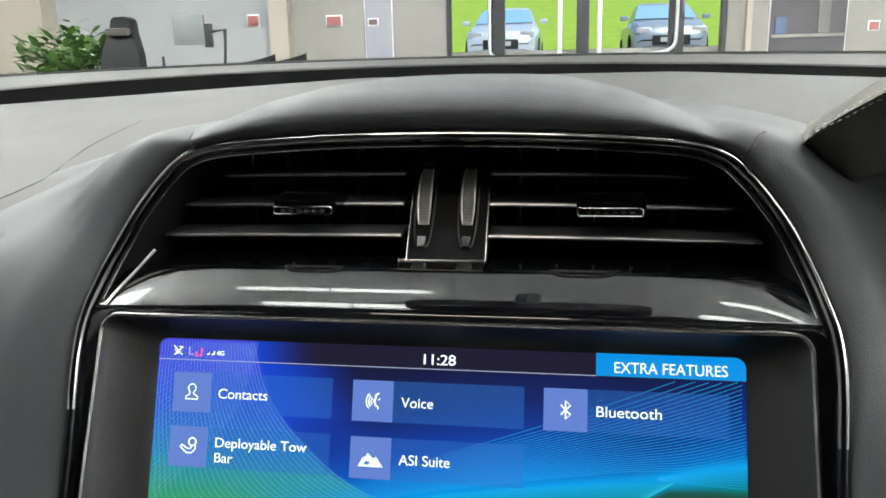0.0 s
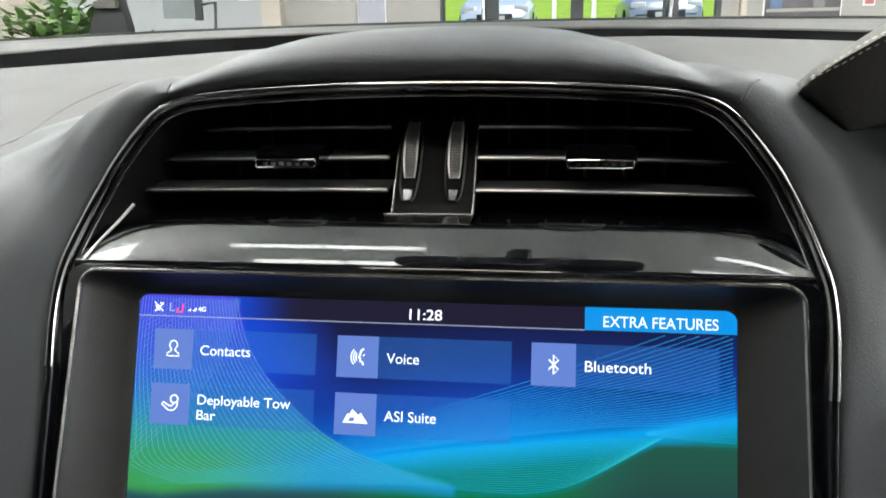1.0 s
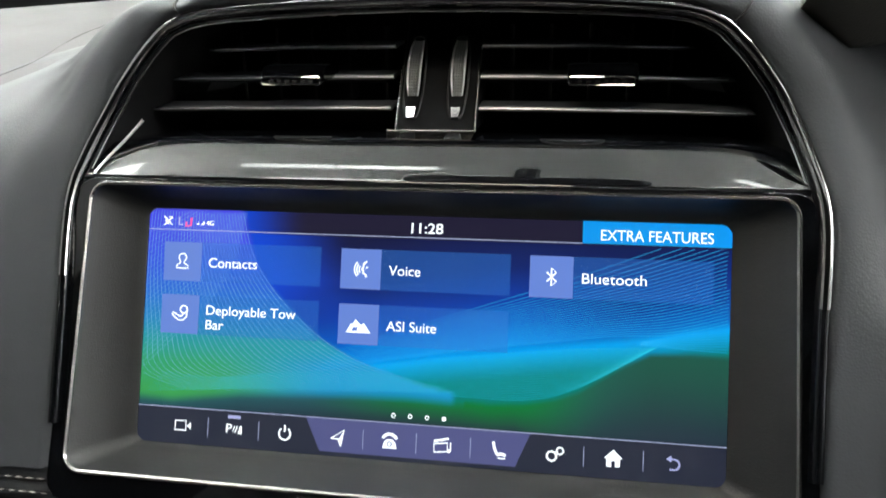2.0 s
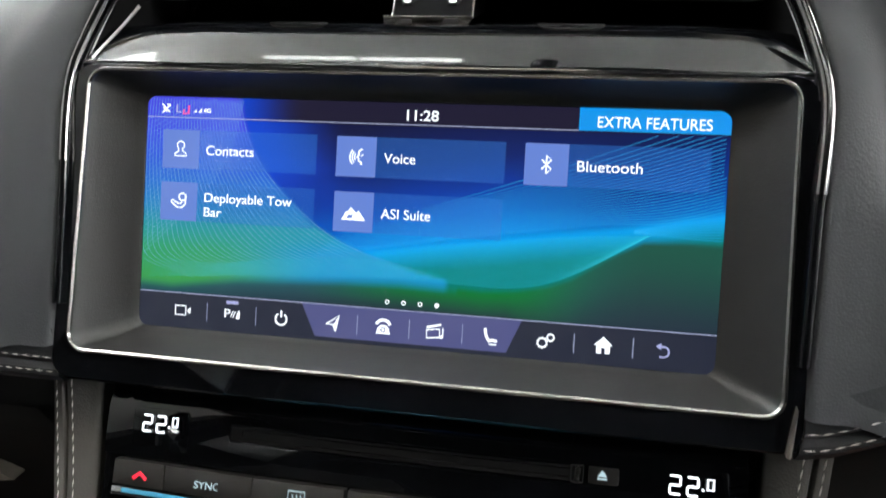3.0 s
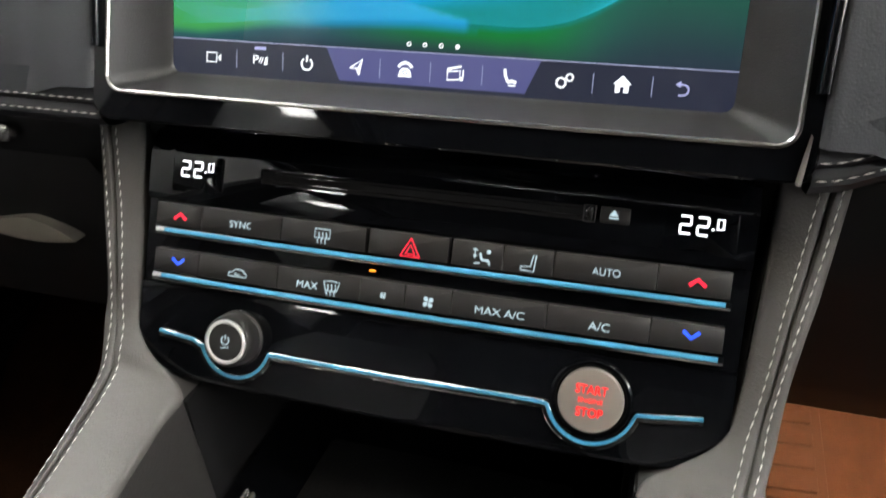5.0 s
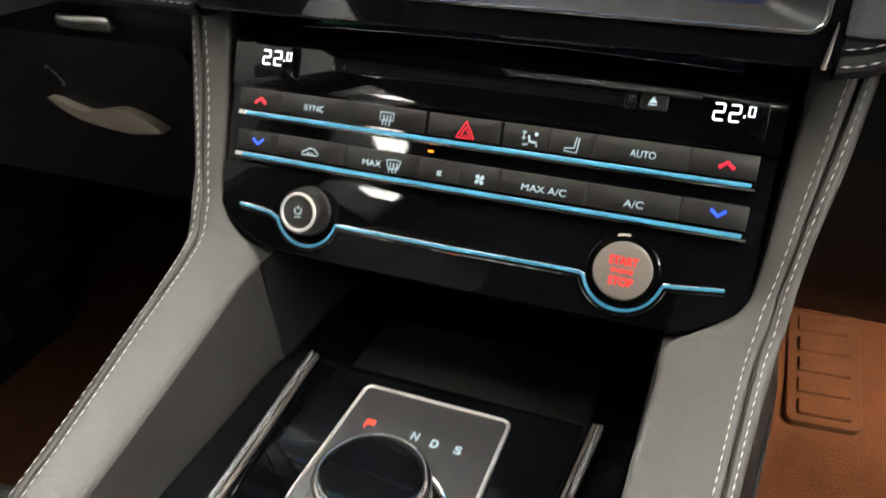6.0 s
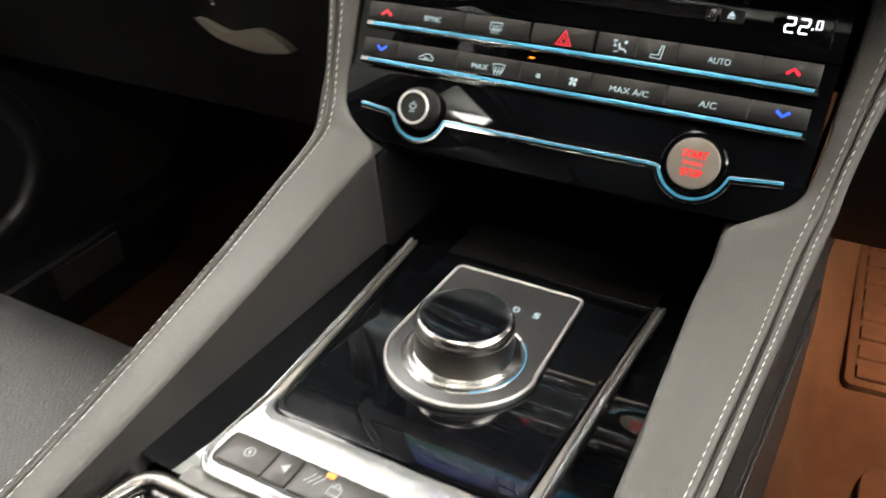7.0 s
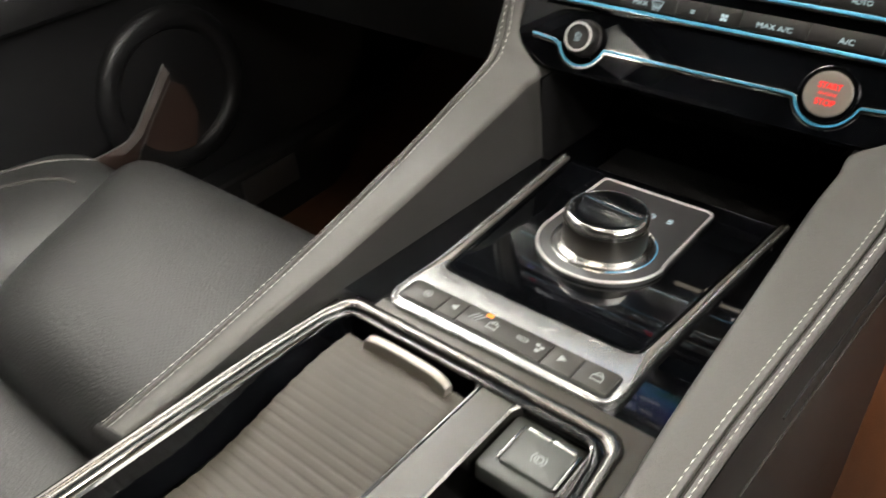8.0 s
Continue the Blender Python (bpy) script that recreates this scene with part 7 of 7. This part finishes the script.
# plant in a pot
plant = thing("potted_plant", pose(-4.02, 6.0, FLOORZ), "leafy green plant in a pale pot", "plant")
bm = bmesh.new()
loops(bm, [[(r * math.cos(2 * math.pi * i / 24), r * math.sin(2 * math.pi * i / 24), h) for i in range(24)] for r, h in ((0.20, 0), (0.26, 0.55), (0.28, 0.60), (0.25, 0.60), (0.24, 0.55))], cap0=True, cap1=True)
part("pot", bm, WALLW, plant)
rnd = random.Random(4)
bm = bmesh.new()
for k in range(9):
    a = rnd.uniform(0, 6.28)
    tube(bm, smooth_path([(0.04 * math.cos(a), 0.04 * math.sin(a), 0.55), (0.12 * math.cos(a), 0.12 * math.sin(a), 0.9), (0.30 * math.cos(a) * rnd.uniform(0.4, 1), 0.30 * math.sin(a) * rnd.uniform(0.4, 1), rnd.uniform(1.1, 1.4))], 4), lambda t: 0.012 * (1 - 0.6 * t), 5)
part("stem", bm, LEAF, plant)
bm = bmesh.new()
for k in range(900):
    a, r = rnd.uniform(0, 6.28), 0.42 * math.sqrt(rnd.random())
    c = Vector((r * math.cos(a), r * math.sin(a), rnd.uniform(0.85, 1.50 - 0.55 * r)))
    d = Vector((math.cos(a) + rnd.uniform(-0.7, 0.7), math.sin(a) + rnd.uniform(-0.7, 0.7), rnd.uniform(-0.2, 1.0))).normalized()
    s = d.cross(Vector((0, 0, 1))).normalized()
    L = rnd.uniform(0.10, 0.17)
    v = [bm.verts.new(c + d * L * t + s * w * L - Vector((0, 0, 0.15 * L * t * t))) for t, w in ((0, 0), (0.35, 0.22), (0.7, 0.17), (1.0, 0), (0.7, -0.17), (0.35, -0.22))]
    bm.faces.new(v)
tagged(part("foliage", bm, LEAF, plant), kind="stuff")

# high-backed chair
chair = thing("desk_chair", pose(-3.44, 5.6, FLOORZ), "dark high-backed desk chair with a head cushion", "chair")
bm = bmesh.new()
rings = []
for z, w, y in ((0.55, 0.20, 0.10), (0.8, 0.21, 0.14), (1.05, 0.195, 0.18), (1.20, 0.18, 0.20), (1.30, 0.145, 0.22), (1.38, 0.110, 0.235), (1.45, 0.095, 0.25), (1.48, 0.085, 0.25), (1.50, 0.05, 0.25)):
    rings.append([(-w, y, z), (-w * 0.9, y - 0.07, z), (w * 0.9, y - 0.07, z), (w, y, z), (w * 0.8, y + 0.06, z), (-w * 0.8, y + 0.06, z)])
loops(bm, rings, cap0=True, cap1=True)
part("backrest", bm, BLACK, chair)
bm = bmesh.new()
box(bm, -0.095, 0.095, 0.10, 0.17, 1.35, 1.41, 0.02)
part("head_cushion", bm, INSTL, chair)
bm = bmesh.new()
box(bm, -0.26, 0.26, -0.35, 0.14, 0.45, 0.56, 0.04)
part("seat", bm, BLACK, chair)
bm = bmesh.new()
tube(bm, [(0, -0.1, 0.06), (0, -0.1, 0.46)], 0.03, 8)
part("column", bm, DARKCHROME, chair)
for k in range(5):
    a = 2 * math.pi * k / 5
    bm = bmesh.new()
    tube(bm, [(0, -0.1, 0.08), (0.3 * math.cos(a), -0.1 + 0.3 * math.sin(a), 0.04)], 0.02, 6)
    part("foot", bm, DARKCHROME, chair)

# screen on a jointed stand
stand = thing("monitor_stand", pose(-3.18, 7.0, FLOORZ), "grey flat screen on a dark jointed floor stand", "monitor")
bm = bmesh.new()
box(bm, -0.40, -0.14, -0.06, -0.02, 1.32, 1.60, 0.01)
for v in bm.verts:
    v.co.y += 0.4 * (v.co.x + 0.27)
part("screen", bm, material("monitor_grey", (0.16, 0.175, 0.18), 0.3, stain=0.05), stand)
bm = bmesh.new()
box(bm, -0.15, -0.08, 0.0, 0.06, 1.30, 1.52, 0.01)
part("bracket", bm, ALU, stand)
bm = bmesh.new()
tube(bm, [(-0.10, 0.02, 1.44), (0.06, 0.02, 1.46), (0.03, 0.02, 1.1), (0.05, 0.02, 0.03)], 0.018, 6)
part("arm", bm, ALU, stand)
bm = bmesh.new()
box(bm, -0.25, 0.3, -0.2, 0.25, 0, 0.03, 0.01)
part("base", bm, ALU, stand)

# low lounge chairs, signs and panels
for x in (-2.90, -2.58):
    lounge = thing("lounge_chair", pose(x, 7.0, FLOORZ), "dark lounge chair with a low curved back", "chair", "lounge chairs")
    bm = bmesh.new()
    loops(bm, [[(0.17 * math.cos(a), 0.25 + 0.12 * math.sin(a), z + 0.04 * math.cos(a)) for a in [math.pi * i / 10 for i in range(11)]] for z in (0.45, 1.0, 1.20)], closed=False)
    part("back", bm, BLACK, lounge)
    bm = bmesh.new()
    box(bm, -0.2, 0.2, -0.2, 0.28, 0.36, 0.46, 0.03)
    part("seat", bm, BLACK, lounge)
    for sx in (-0.16, 0.16):
        for yy in (-0.16, 0.24):
            bm = bmesh.new()
            tube(bm, [(sx, yy, 0), (sx * 0.9, yy, 0.38)], 0.014, 6)
            part("leg", bm, ALU, lounge)


def wall_panel(name, x0, x1, z0, z1, mat, label, category, y=8.985):
    p = thing(name, pose((x0 + x1) / 2, y, (z0 + z1) / 2), label, category)
    w, h = (x1 - x0) / 2, (z1 - z0) / 2
    bm = bmesh.new()
    box(bm, -w, w, -0.02, 0.012, -h, h, 0.006)
    part("face", bm, mat, p)
    bm = bmesh.new()
    box(bm, -w - 0.015, w + 0.015, -0.008, 0.014, -h - 0.015, h + 0.015, 0.004)
    part("edge", bm, STEEL, p)
    return p


wall_panel("red_sign", -3.70, -3.57, 1.82, 1.94, REDSIGN, "small red wall sign", "sign")
wall_panel("red_sign", -2.72, -2.55, 1.80, 1.90, REDSIGN, "small red wall sign", "sign")
wall_panel("dark_sign", -2.205, -2.105, 1.79, 1.85, material("maroon_panel", (0.16, 0.095, 0.095), 0.5, stain=0.05), "small dark maroon wall sign", "sign", 8.955)
wall_panel("red_sign", 3.27, 3.36, 1.58, 1.66, REDSIGN, "small red wall sign", "sign")
poster = wall_panel("display_cabinet", 2.26, 3.03, 1.10, 2.6, DARKSIGN, "dark glazed display cabinet with a pale ledge", "cabinet")
bm = bmesh.new()
box(bm, -0.37, 0.37, -0.05, -0.018, -0.330, -0.295, 0.004)
part("ledge", bm, WALLG, poster, "pale ledge")
bm = bmesh.new()
box(bm, -0.335, -0.215, -0.045, -0.018, -0.29, -0.11, 0.01)
part("blue_box", bm, material("blue_card", (0.10, 0.15, 0.27), 0.5, stain=0.1), poster, "small blue box on the ledge")
bm = bmesh.new()
box(bm, 0.10, 0.22, -0.04, -0.018, -0.29, 0.05, 0.01)
part("grey_box", bm, material("grey_card", (0.19, 0.18, 0.18), 0.5, stain=0.2), poster, "tall grey box on the ledge")
wall_panel("pale_panel", -2.25, -1.94, 1.2, 2.4, material("lilac_panel", (0.33, 0.33, 0.385), 0.5, stain=0.05), "pale lilac wall panel", "panel")
struct("column", material("beige_column", (0.46, 0.41, 0.355), 0.7, stain=0.05, stain_size=2), [(-3.39, -3.16, 8.85, 9.0, FLOORZ, 4.0), (-7.2, -6.22, 8.7, 9.0, FLOORZ, 4.0), (2.0, 2.06, 8.9, 9.0, FLOORZ, 4.0)], "beige columns along the showroom wall", "column")

post = thing("barrier_post", pose(-3.49, 6.5, FLOORZ), "slim grey barrier post on a round foot", "post")
bm = bmesh.new()
loops(bm, [[(r * math.cos(2 * math.pi * i / 16), r * math.sin(2 * math.pi * i / 16), h) for i in range(16)] for r, h in ((0.16, 0), (0.16, 0.015), (0.03, 0.03))], cap0=True, cap1=True)
part("foot", bm, ALU, post)
bm = bmesh.new()
tube(bm, [(0, 0, 0.02), (0, 0, 1.19), (0, 0, 1.21)], 0.014, 10)
part("pole", bm, ALU, post)
